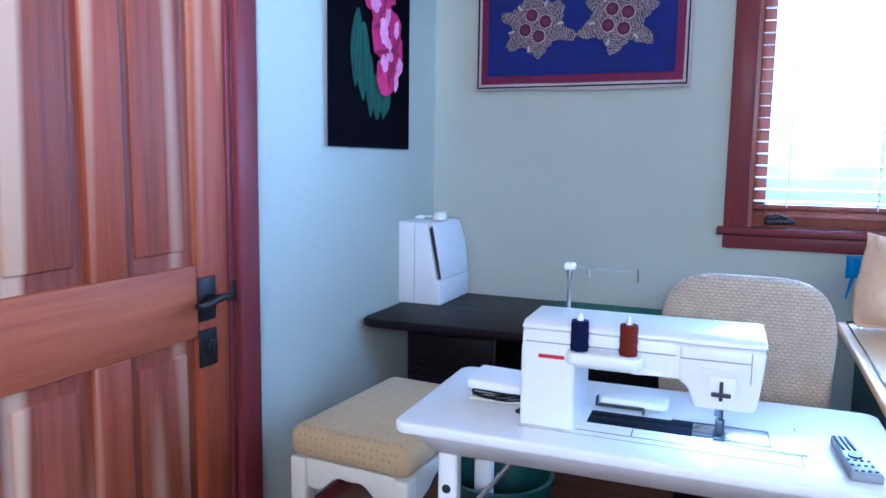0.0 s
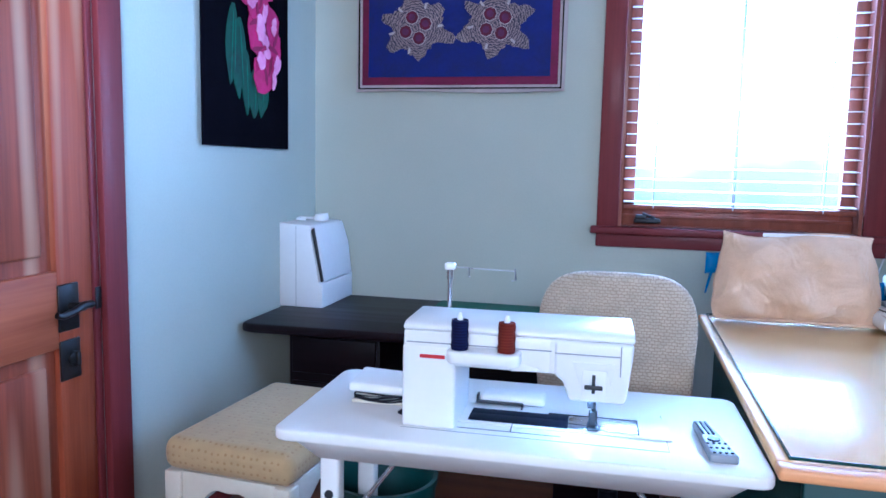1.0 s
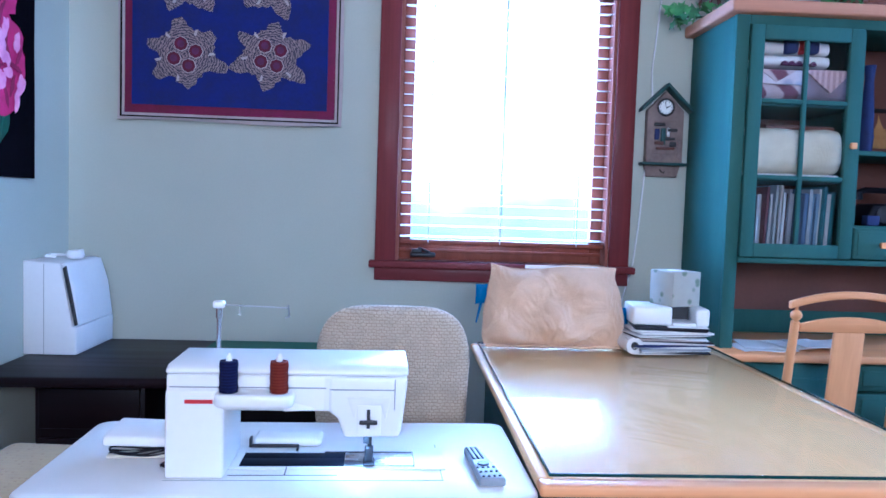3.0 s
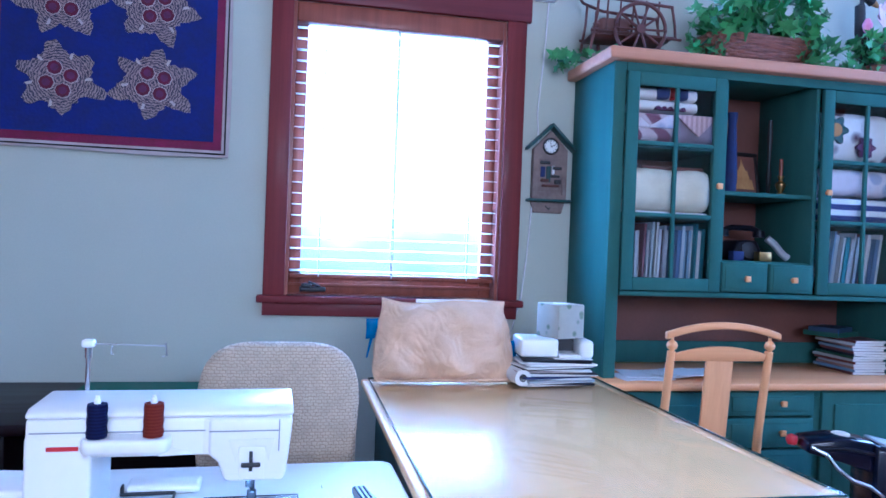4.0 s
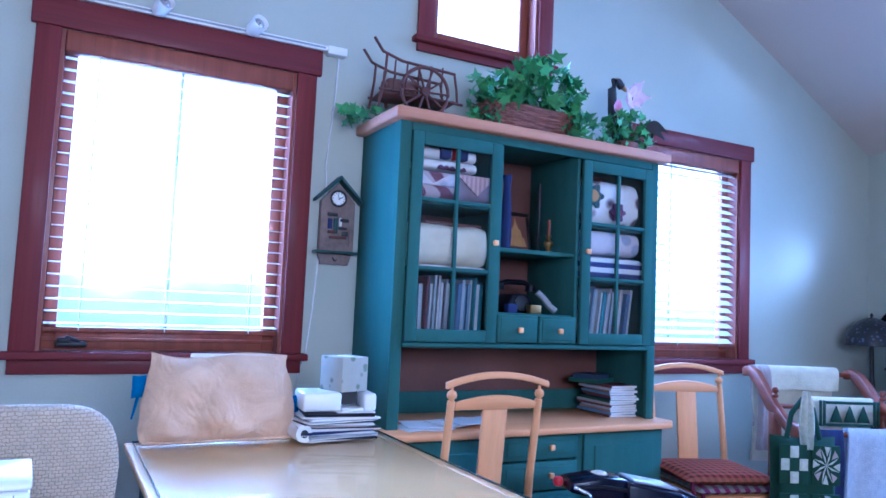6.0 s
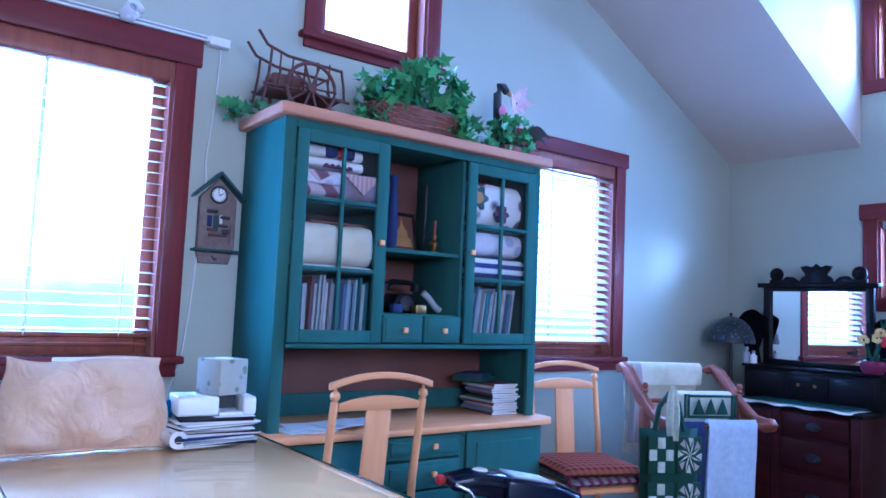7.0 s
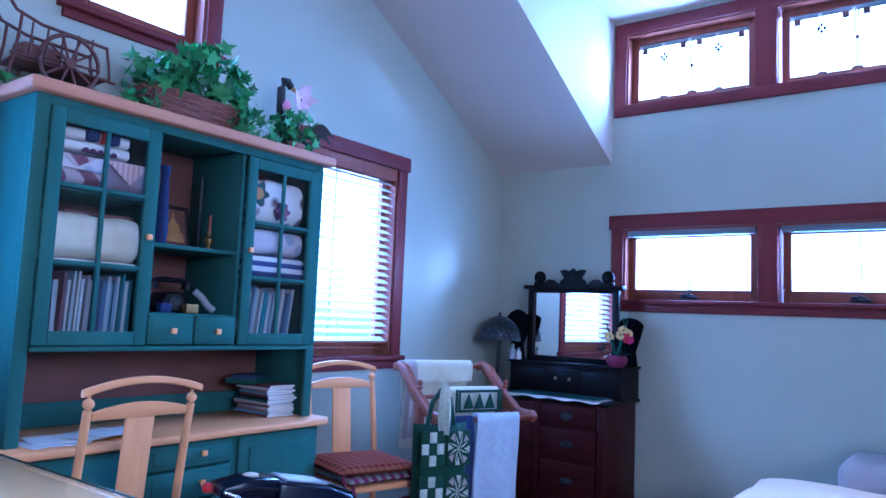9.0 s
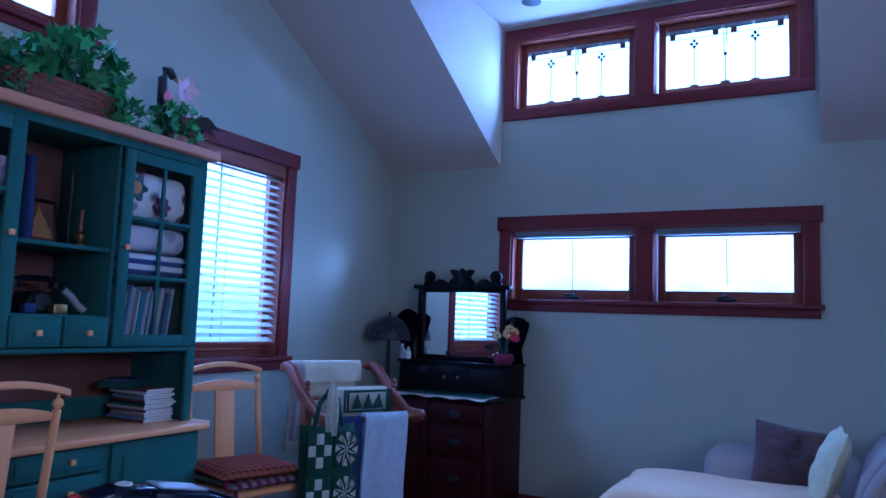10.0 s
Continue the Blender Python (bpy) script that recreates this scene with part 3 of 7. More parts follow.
# ---- windows ----
def window(name, label, m, w, z0, z1, lites=None, head=0.115, blind=None, apron=0.085, crank=True, leaded=False, tilt=6):
    """A window in a wall: u to the right along the wall, v outward from its inner face."""
    root = tagged(new(name), label, "window", "", "structure")
    root.matrix_basis = m
    for u0, u1 in ((-0.088, 0.0), (w, w + 0.088)):
        part("casing", box(u0, u1, -0.02, -0.001, z0, z1), TRIM_V, root)
    if leaded:
        part("head_casing", box(-0.088, w + 0.088, -0.02, -0.001, z1, z1 + head, 0.003), TRIM_X, root)
        part("lower_casing", box(-0.088, w + 0.088, -0.02, -0.001, z0 - apron, z0, 0.003), TRIM_X, root)
    else:
        part("head_casing", box(-0.107, w + 0.107, -0.028, -0.001, z1, z1 + head, 0.004), TRIM_X, root)
        part("window_sill", box(-0.112, w + 0.112, -0.05, 0.06, z0 - 0.03, z0, 0.006), TRIM_X, root)
        part("apron", box(-0.088, w + 0.088, -0.02, -0.001, z0 - apron, z0 - 0.03), TRIM_X, root)
    part("jamb", join(box(0, 0.014, -0.001, 0.16, z0, z1, 0), box(w - 0.014, w, -0.001, 0.16, z0, z1, 0), box(0.014, w - 0.014, -0.001, 0.16, z1 - 0.014, z1, 0),
                      box(0.014, w - 0.014, 0.06, 0.18, z0 - 0.03, z0 + 0.004, 0)), SASH, root)
    lites = lites or [(0.0, w)]
    for (a, b), (c, d) in zip(lites, lites[1:]):
        part("mullion", box(b, c, -0.02, 0.15, z0, z1), TRIM_V, root)
    for a, b in lites:
        a0, b0, s = a + 0.014, b - 0.014, 0.05
        r0, r1 = z0 + 0.004, z1 - 0.014
        lo = 0.075 if not leaded else 0.05
        sash = part("sash", join(box(a0, a0 + s, 0.075, 0.115, r0, r1), box(b0 - s, b0, 0.075, 0.115, r0, r1),
                                 box(a0 + s, b0 - s, 0.075, 0.115, r0, r0 + lo), box(a0 + s, b0 - s, 0.075, 0.115, r1 - 0.05, r1)), SASH, root)
        pane = part("pane", box(a0 + s - 0.005, b0 - s + 0.005, 0.092, 0.097, r0 + lo - 0.005, r1 - 0.045, 0), GLASS, sash)
        pane.visible_shadow = False
        if crank:
            cu = a + 0.12 if blind == "down" else (a + b) / 2
            part("crank", join(box(cu - 0.055, cu + 0.055, 0.035, 0.075, z0 + 0.014, z0 + 0.034, 0.006), box(cu - 0.05, cu - 0.005, 0.028, 0.05, z0 + 0.03, z0 + 0.05, 0.006),
                               tube([(cu + 0.03, 0.05, z0 + 0.035), (cu - 0.02, 0.04, z0 + 0.055)], 0.006)), IRON, root)
        if leaded:
            g0, g1, h0, h1 = a0 + s, b0 - s, r0 + lo, r1 - 0.05
            gw = g1 - g0
            bars = [box(g0, g1, 0.084, 0.091, h1 - 0.034, h1 - 0.028, 0), box(g0, g1, 0.084, 0.091, h1 - 0.072, h1 - 0.069, 0)]
            band = [box(g0, g1, 0.086, 0.09, h1 - 0.028, h1, 0)]
            tiles = []
            for q in (0.24, 0.74):
                u = g0 + gw * q
                bars.append(box(u - 0.003, u + 0.003, 0.084, 0.091, h0, h1 - 0.14, 0))
                for du, dz in ((0, -0.022), (0, 0.022), (-0.018, 0), (0.018, 0)):
                    bars.append(slab([(u + du - 0.013, 0.083, h1 - 0.115 + dz), (u + du, 0.083, h1 - 0.133 + dz), (u + du + 0.013, 0.083, h1 - 0.115 + dz), (u + du, 0.083, h1 - 0.097 + dz)], (0, 0.006, 0)))
                tiles.append(box(u - 0.028, u + 0.028, 0.082, 0.092, h0, h0 + 0.014, 0))
            um = g0 + gw / 2
            bars += [box(um - 0.012, um - 0.006, 0.084, 0.091, h1 - 0.2, h1 - 0.028, 0), box(um + 0.006, um + 0.012, 0.084, 0.091, h1 - 0.15, h1 - 0.028, 0), box(um - 0.003, um + 0.003, 0.084, 0.091, h0, h1 - 0.2, 0)]
            tiles += [box(um - 0.012, um + 0.012, 0.082, 0.092, h1 - 0.225, h1 - 0.2, 0), box(um - 0.032, um + 0.032, 0.082, 0.092, h0, h0 + 0.02, 0)]
            for q in (0.055, 0.42, 0.57, 0.94):
                u = g0 + gw * q
                tiles.append(box(u - 0.020, u + 0.020, 0.081, 0.09, h1 - 0.068, h1 - 0.03, 0))
            for q in (0.018, 0.23, 0.48, 0.73, 0.98):
                u = g0 + gw * q
                part("white_glass_square", box(u - 0.011, u + 0.011, 0.08, 0.085, h1 - 0.034, h1 - 0.012, 0), SLAT, sash)
            part("glass_band", join(*band), GREY, sash, "grey glass band along the top")
            part("lead_came", join(*bars), IRON, sash, "dark lead lines of a leaded pane")
            part("lead_ornament", join(*tiles), NICHE, sash, "small brown and grey glass diamonds")
        if blind == "raised":
            part("raised_blind", join(*[box(a0 + 0.004, b0 - 0.004, 0.01, 0.05, z1 - 0.02 - 0.012 * k, z1 - 0.011 - 0.012 * k, 0.002) for k in range(4)]), GREY, root, "grey blind drawn up to the head")
            part("lift_cord", tube([((a + b) / 2, 0.04, z1 - 0.08), ((a + b) / 2 + 0.004, 0.045, z0 + (0.02 if a < 0.5 else 0.12))], 0.0035, 6), IRON, root)
    if blind == "down":
        part("valance", box(0.016, w - 0.016, -0.012, 0.055, z1 - 0.085, z1 - 0.004, 0.006), SASH, root, "wood valance of the blind")
        low, high = z0 + 0.105, z1 - 0.10
        n = round((high - low) / 0.0465)
        first = None
        for k in range(n + 1):
            z = low + (high - low) * k / n
            if first is None:
                first = part("slat", moved(box(0.018, w - 0.018, -0.024, 0.024, -0.0013, 0.0013, 0), pose(0, 0, 0, tilt, 0, 0)), SLAT, root)
                ob = first
            else:
                ob = new("slat", first.data)
                ob.parent = root
            ob.location = (0, 0.036, z)
        part("bottom_rail", box(0.018, w - 0.018, 0.012, 0.06, z0 + 0.072, z0 + 0.092, 0.004), SASH, root, "dark wood bottom rail of the blind")
        part("sash_rail_strip", box(0.016, w - 0.016, 0.062, 0.074, z0 + 0.035, z0 + 0.05, 0.003), SASH, root)
        part("centre_bar", box(w / 2 - 0.007, w / 2 + 0.007, 0.099, 0.108, z0 + 0.08, z1 - 0.065, 0.001), GREY, root)
        for u in (0.14, w / 2 - 0.012, w - 0.14):
            for v in (0.011, 0.061):
                part("ladder_cord", box(u - 0.002, u + 0.002, v, v + 0.0015, z0 + 0.08, z1 - 0.08, 0), CORDWHITE, root)
    return root


window("window_1", "tall stained-wood window with an open white slatted blind", pose(W1[0], NORTH, 0), W1[1] - W1[0], W1[2], W1[3], blind="down")
window("window_2", "tall stained-wood window with an open slatted blind", pose(W2[0], NORTH, 0), W2[1] - W2[0], W2[2], W2[3], blind="down", head=0.095, tilt=32)
window("window_5", "small high stained-wood gable window", pose(W5[0], NORTH, 0), W5[1] - W5[0], W5[2], W5[3], crank=False, apron=0.07)
window("window_4", "low wide pair of stained-wood awning windows", pose(EAST, W4[1], 0, 0, 0, -90), W4[1] - W4[0], W4[2], W4[3], lites=[(0, 0.921), (1.044, 1.96)], head=0.102, blind="raised")
window("window_3", "dormer pair of leaded windows in stained wood", pose(EAST, W3[1], 0, 0, 0, -90), W3[1] - W3[0], W3[2], W3[3], lites=[(0, 0.905), (1.04, 1.947)], head=0.09, crank=False, leaded=True)

# Unseen window, added only to hold the warm fill lamp.
window("fill_window", "unseen stained-wood window added in the south wall for fill light", pose(W6[1], SOUTH, 0, 0, 0, 180), W6[1] - W6[0], W6[2], W6[3], lites=[(0, 1.01), (1.09, 2.1)], crank=False)

# ---- door in the west wall ----
door = tagged(new("door_1"), "closed red fir panel door with dark bronze lever", "door", "", "structure")
DX = WEST - 0.004
y0, y1 = 0.885, 1.721
for a, b in ((y0, 1.01), (1.596, y1)):
    part("stile", box(DX - 0.04, DX, a, b, 0.008, 2.06), FIR_V, door)
for z0, z1, a, b in ((0.008, 0.25, 1.01, 1.596), (0.76, 0.96, 1.01, 1.596), (1.93, 2.06, 1.01, 1.596)):
    part("rail", box(DX - 0.04, DX, a, b, z0, z1), FIR_H, door)
for z0, z1 in ((0.25, 0.76), (0.96, 1.93)):
    part("mullion", box(DX - 0.04, DX, 1.251, 1.357, z0, z1), FIR_V, door)
    for a, b in ((1.01, 1.251), (1.357, 1.596)):
        part("panel", join(box(DX - 0.034, DX - 0.017, a, b, z0, z1, 0), box(DX - 0.03, DX - 0.008, a + 0.035, b - 0.035, z0 + 0.04, z1 - 0.04, 0.008, 3)), FIR_P, door)
part("door_jamb", join(box(WEST - 0.15, WEST + 0.002, 1.723, 1.746, 0, 2.085, 0.002), box(WEST - 0.15, WEST + 0.002, 0.86, 0.883, 0, 2.085, 0.002), box(WEST - 0.15, WEST + 0.002, 0.883, 1.723, 2.062, 2.085, 0.002)), TRIM_V, door)
for a, b in ((1.747, 1.838), (0.768, 0.859)):
    part("casing", box(WEST, WEST + 0.022, a, b, 0, 2.086), TRIM_V, door)
part("head_casing", box(WEST, WEST + 0.028, 0.75, 1.856, 2.087, 2.20, 0.004), TRIM_X, door)
plate = part("handle_plate", box(DX, DX + 0.008, 1.592, 1.662, 0.802, 0.925, 0.003), BRONZE, door, "dark bronze rectangular plate")
lever = tube([(DX + 0.005, 1.632, 0.866), (DX + 0.05, 1.632, 0.866)], 0.011, 12)
part("lever", join(lever, tube([(DX + 0.052, 1.655, 0.870), (DX + 0.055, 1.62, 0.872), (DX + 0.056, 1.585, 0.862), (DX + 0.054, 1.55, 0.856), (DX + 0.05, 1.535, 0.862)], 0.0105, 10, 0.008)), BRONZE, plate, "curved dark bronze lever")
plate2 = part("deadbolt_plate", box(DX, DX + 0.008, 1.592, 1.662, 0.672, 0.778, 0.003), BRONZE, door)
part("thumb_turn", join(moved(lathe([(0.02, 0), (0.02, 0.006), (0.014, 0.01), (0.0, 0.01)], 16), pose(DX + 0.008, 1.635, 0.727, 0, 90, 0)), box(DX + 0.016, DX + 0.028, 1.629, 1.641, 0.708, 0.746, 0.004)), BRONZE, plate2)
part("strike", box(WEST - 0.002, WEST + 0.006, 1.724, 1.745, 0.84, 0.90, 0.001), BRONZE, door)


# ---- wall hangings ----
def blob(cx, cz, rx, rz, tilt, seed, y=0.0, th=0.004, n=18, wob=0.12, tip=0.0):
    """A leaf or petal cut from cloth, in the xz plane, proud toward -y."""
    pts = []
    for k in range(n):
        a = math.tau * k / n
        r = 1 + wob * noise.noise((math.cos(a) * 1.6 + seed * 3.1, math.sin(a) * 1.6, seed))
        px, pz = rx * r * math.cos(a), rz * r * math.sin(a)
        if tip:
            px *= max(0.12, 1 - tip * max(0.0, -math.sin(a)) ** 2)
        c, s = math.cos(radians(tilt)), math.sin(radians(tilt))
        pts.append((cx + px * c - pz * s, y, cz + px * s + pz * c))
    return slab(pts, (0, -th, 0))


hang = thing("flower_hanging", "black cloth wall hanging with appliqued magenta rhododendron", "wall hanging", (WEST + 0.014, 2.555, 0), 90)
part("backing", sheet(lambda u, v: (-0.318 + 0.636 * u, 0.003 * noise.noise((u * 3, v * 3, 1)), 1.30 + 0.92 * v), 10, 12, -0.008), BLACKCLOTH, hang)
for k, (x, z, rx, rz, tilt) in enumerate(((-0.13, 1.655, 0.042, 0.14, -5), (-0.068, 1.63, 0.038, 0.125, 5), (-0.03, 1.53, 0.034, 0.115, 2), (0.03, 1.50, 0.05, 0.095, -6), (0.09, 1.495, 0.046, 0.085, -12), (-0.10, 1.56, 0.03, 0.09, 8))):
    part("leaf", blob(x, z, rx, rz, tilt, k, -0.007 - 0.0008 * k, 0.003, tip=0.7), GREENLEAF, hang)
for k, (x, z, rx, rz, tilt) in enumerate(((0.11, 1.595, 0.10, 0.075, 10), (0.145, 1.685, 0.095, 0.085, -8), (0.045, 1.725, 0.085, 0.08, 12), (0.13, 1.77, 0.08, 0.06, 0), (0.05, 1.82, 0.09, 0.065, 0), (-0.02, 1.86, 0.075, 0.06, 5), (0.08, 1.90, 0.08, 0.06, 5), (0.07, 1.555, 0.07, 0.05, 0))):
    part("bloom", blob(x, z, rx, rz, tilt, k + 9, -0.014 - 0.0012 * k, 0.003, wob=0.35), MAGENTA, hang)
for k, (x, z, rx, rz, tilt) in enumerate(((0.05, 1.735, 0.032, 0.05, 12), (0.155, 1.765, 0.02, 0.035, -20), (0.05, 1.625, 0.03, 0.03, 25), (0.185, 1.625, 0.024, 0.035, -15), (0.10, 1.655, 0.026, 0.018, 8), (-0.02, 1.845, 0.036, 0.04, 10), (0.08, 1.80, 0.018, 0.035, -15), (0.155, 1.57, 0.014, 0.04, -8), (0.09, 1.70, 0.016, 0.03, 30))):
    part("petal_highlight", blob(x, z, rx, rz, tilt, k + 30, -0.0265, 0.003, wob=0.5), PALEPINK, hang)
for k, (x, z, rx, rz, tilt) in enumerate(((0.09, 1.575, 0.010, 0.045, 20), (0.13, 1.615, 0.010, 0.04, -20), (0.03, 1.665, 0.045, 0.008, 12), (0.15, 1.68, 0.045, 0.009, -14), (0.10, 1.725, 0.009, 0.05, 25), (0.17, 1.715, 0.009, 0.04, -35), (0.0, 1.755, 0.035, 0.009, 20), (0.09, 1.775, 0.010, 0.04, -12), (0.03, 1.795, 0.010, 0.04, 10), (0.06, 1.85, 0.010, 0.04, -25))):
    part("petal_fold", blob(x, z, rx, rz, tilt, k + 60, -0.0248, 0.002, wob=0.5), DEEPPINK, hang)
LEAFVEIN = mat("pale_leaf_thread", (0.035, 0.14, 0.075), (0.02, 0.08, 0.045), 20, 0.8, 0.2)
for k, (x, z, h, tilt) in enumerate(((-0.135, 1.655, 0.12, -5), (-0.115, 1.66, 0.09, -3), (-0.07, 1.63, 0.11, 5), (-0.03, 1.53, 0.09, 2), (0.03, 1.50, 0.07, -6), (0.09, 1.495, 0.06, -12))):
    part("leaf_vein", blob(x, z, 0.0035, h, tilt, k + 80, -0.0138, 0.001), LEAFVEIN, hang)

quilt = thing("wall_quilt", "royal blue wall quilt with four patchwork medallions and maroon border", "quilt", (-0.757, NORTH - 0.016, 1.565))
WINE = mat("dark_wine_cotton", (0.10, 0.006, 0.034), (0.06, 0.004, 0.02), 30, 0.85, 0.2)
QW, QH = 0.92, 0.865
part("backing", sheet(lambda u, v: ((u - 0.5) * QW + 0.004 * math.sin(v * 5), 0.004 * noise.noise((u * 3, v * 3, 4)), v * QH + 0.004 * math.sin(u * 7)), 12, 12, -0.010), OATCLOTH, quilt, "oatmeal edge binding")
part("dark_piping", join(box(-QW / 2 + 0.012, QW / 2 - 0.012, -0.0165, -0.004, 0.012, 0.017, 0), box(-QW / 2 + 0.012, QW / 2 - 0.012, -0.0165, -0.004, QH - 0.017, QH - 0.012, 0),
                         box(-QW / 2 + 0.012, -QW / 2 + 0.017, -0.0165, -0.004, 0.017, QH - 0.017, 0), box(QW / 2 - 0.017, QW / 2 - 0.012, -0.0165, -0.004, 0.017, QH - 0.017, 0)), BLACKCLOTH, quilt)
part("border", box(-QW / 2 + 0.028, QW / 2 - 0.028, -0.012, -0.003, 0.028, QH - 0.028, 0.003), MAROON, quilt, "maroon border")
part("field", sheet(lambda u, v: ((u - 0.5) * (QW - 0.12), -0.0145 + 0.002 * noise.noise((u * 14, v * 14, 2)), 0.062 + v * (QH - 0.124)), 30, 30, -0.004), BLUECLOTH, quilt, "royal blue quilted field")
for r, (mx, mz) in enumerate(((-0.185, 0.27), (0.165, 0.28), (-0.18, 0.58), (0.17, 0.585))):
    pts = []
    for k in range(72):
        a = math.tau * k / 72
        arm = max(0.0, math.cos(6 * (a + 0.35 + 0.3 * r) / 2)) ** 3 + 0.75 * max(0.0, math.cos(3 * (a + 0.35 + 0.3 * r) + math.pi)) ** 4
        rad = 0.108 + 0.062 * arm + 0.006 * math.sin(24 * a) + 0.026 * noise.noise((math.cos(a) * 2.5 + r, math.sin(a) * 2.5, r))
        pts.append((rad * math.cos(a) * 1.05, 0, rad * math.sin(a) * 0.92))
    md = part("medallion", slab(pts, (0, -0.004, 0)), PATCH, quilt, "striped scrap patchwork medallion")
    md.location = (mx, -0.018, mz)
    rot = 0.35 + 0.2 * r
    for k in range(4):
        a = rot + k * math.pi / 2
        cx, cz = 0.047 * math.cos(a), 0.047 * math.sin(a)
        part("rosette", slab([(cx + 0.031 * math.cos(j * math.tau / 8), -0.004, cz + 0.031 * math.sin(j * math.tau / 8)) for j in range(8)], (0, -0.003, 0)), OATCLOTH, md)
        part("rosette_ring", slab([(cx + 0.028 * math.cos(j * math.tau / 8), -0.007, cz + 0.028 * math.sin(j * math.tau / 8)) for j in range(8)], (0, -0.002, 0)), WINE, md)
        part("rosette_heart", slab([(cx + 0.015 * math.cos(j * math.tau / 8), -0.009, cz + 0.015 * math.sin(j * math.tau / 8)) for j in range(8)], (0, -0.002, 0)), PURPLE, md)
    for k in range(5):
        a = 1.1 * k + r
        part("scrap", moved(slab([(0, 0, 0), (0.03, 0, 0.004), (0.022, 0, 0.014), (0.004, 0, 0.010)], (0, -0.002, 0)), pose(0.095 * math.cos(a), -0.004, 0.085 * math.sin(a), 0, -math.degrees(a), 0)), OATCLOTH, md)

# ---- track lights and cord ----
track = thing("track_light", "white wall track with four small white spotlights", "track light", (0, NORTH, 2.375))
part("rail", box(-0.2, 1.03, -0.04, -0.001, -0.012, 0.012), WHITE, track)
part("feed_box", box(1.0, 1.09, -0.05, -0.001, -0.024, 0.014, 0.004), WHITE, track)
part("groove", box(-0.19, 0.99, -0.043, -0.039, -0.004, 0.004, 0), GREY, track)
for x in (-0.06, 0.29, 0.665):
    spot = part("spot", moved(join(lathe([(0.0, -0.045), (0.022, -0.045), (0.03, -0.03), (0.036, 0.03), (0.034, 0.04), (0.03, 0.036), (0.024, 0.02)], 20)), pose(x, -0.085, 0.012, 70, 0, 20)), WHITE, track)
    part("bulb", moved(lathe([(0.024, 0.0), (0.024, 0.014), (0.010, 0.022), (0.0, 0.022)], 16), pose(x, -0.085, 0.012, 70, 0, 20) @ pose(0, 0, 0.012)), STEEL, spot)
    part("stem", tube([(x, -0.04, 0.0), (x, -0.075, 0.006)], 0.008), WHITE, spot)
solid("power_cord", tube([(1.062, NORTH - 0.012, 2.35), (1.055, NORTH - 0.008, 2.15), (1.03, NORTH - 0.008, 1.85), (1.05, NORTH - 0.006, 1.62), (1.02, NORTH - 0.006, 1.42), (1.005, NORTH - 0.008, 1.2), (0.985, NORTH - 0.01, 1.02), (0.94, NORTH - 0.02, 0.86), (0.92, NORTH - 0.03, 0.70), (0.92, NORTH - 0.03, 0.62)], 0.004), CORDWHITE, "white cord hanging from the track light", "cord")
rec = thing("recessed_light", "small dark recessed ceiling light", "ceiling light", (4.67, 1.88, DORM_Z))
part("trim_ring", lathe([(0.05, -0.002), (0.068, -0.002), (0.07, -0.008), (0.052, -0.008)], 24), BRONZE, rec)
part("can", lathe([(0.05, -0.001), (0.05, -0.003), (0.0, -0.003)], 24), IRON, rec)

# ---- wall clock ----
clock = thing("wall_clock", "small house-shaped wooden wall clock with carved figures", "clock", (1.092, NORTH - 0.001, 1.447))
clock.scale = (0.94, 1.0, 0.93)
part("case", slab([(-0.085, 0, 0.02), (0.085, 0, 0.02), (0.085, 0, 0.26), (0.0, 0, 0.35), (-0.085, 0, 0.26)], (0, -0.035, 0), 0.003), CLAY, clock)
for s in (-1, 1):
    part("roof_board", slab([(0, 0, 0.385), (s * 0.118, 0, 0.268), (s * 0.118, 0, 0.252), (0, 0, 0.366)], (0, -0.06, 0), 0.002), TEAL_DARK, clock)
face = part("dial", moved(lathe([(0.0, 0), (0.034, 0), (0.034, 0.006), (0.0, 0.006)], 24), pose(-0.004, -0.035, 0.274, 90, 0, 0)), WHITE, clock)
part("bezel", tube([(-0.004 + 0.037 * math.cos(k * math.tau / 28), -0.042, 0.274 + 0.037 * math.sin(k * math.tau / 28)) for k in range(29)], 0.005, 8), IRON, clock)
for k in range(12):
    part("hour_mark", box(-0.004 + 0.028 * math.sin(k * math.tau / 12) - 0.0015, -0.004 + 0.028 * math.sin(k * math.tau / 12) + 0.0015, -0.0425, -0.041, 0.274 + 0.028 * math.cos(k * math.tau / 12) - 0.003, 0.274 + 0.028 * math.cos(k * math.tau / 12) + 0.003, 0), IRON, face)
part("hour_hand", slab([(-0.006, -0.042, 0.272), (0.016, -0.042, 0.284), (0.017, -0.042, 0.281), (-0.003, -0.042, 0.268)], (0, -0.001, 0)), IRON, face)
part("minute_hand", slab([(-0.005, -0.043, 0.274), (-0.003, -0.043, 0.274), (-0.009, -0.043, 0.301), (-0.011, -0.043, 0.30)], (0, -0.001, 0)), IRON, face)
part("shelf", box(-0.108, 0.108, -0.06, 0, 0.008, 0.02), TEAL_DARK, clock)
part("base_board", slab([(-0.085, 0, 0.008), (0.085, 0, 0.008), (0.07, 0, -0.045), (-0.07, 0, -0.045)], (0, -0.016, 0), 0.002), CLAY, clock)
part("inset", box(-0.06, 0.05, -0.038, -0.034, 0.06, 0.215, 0.002), CLAY, clock)
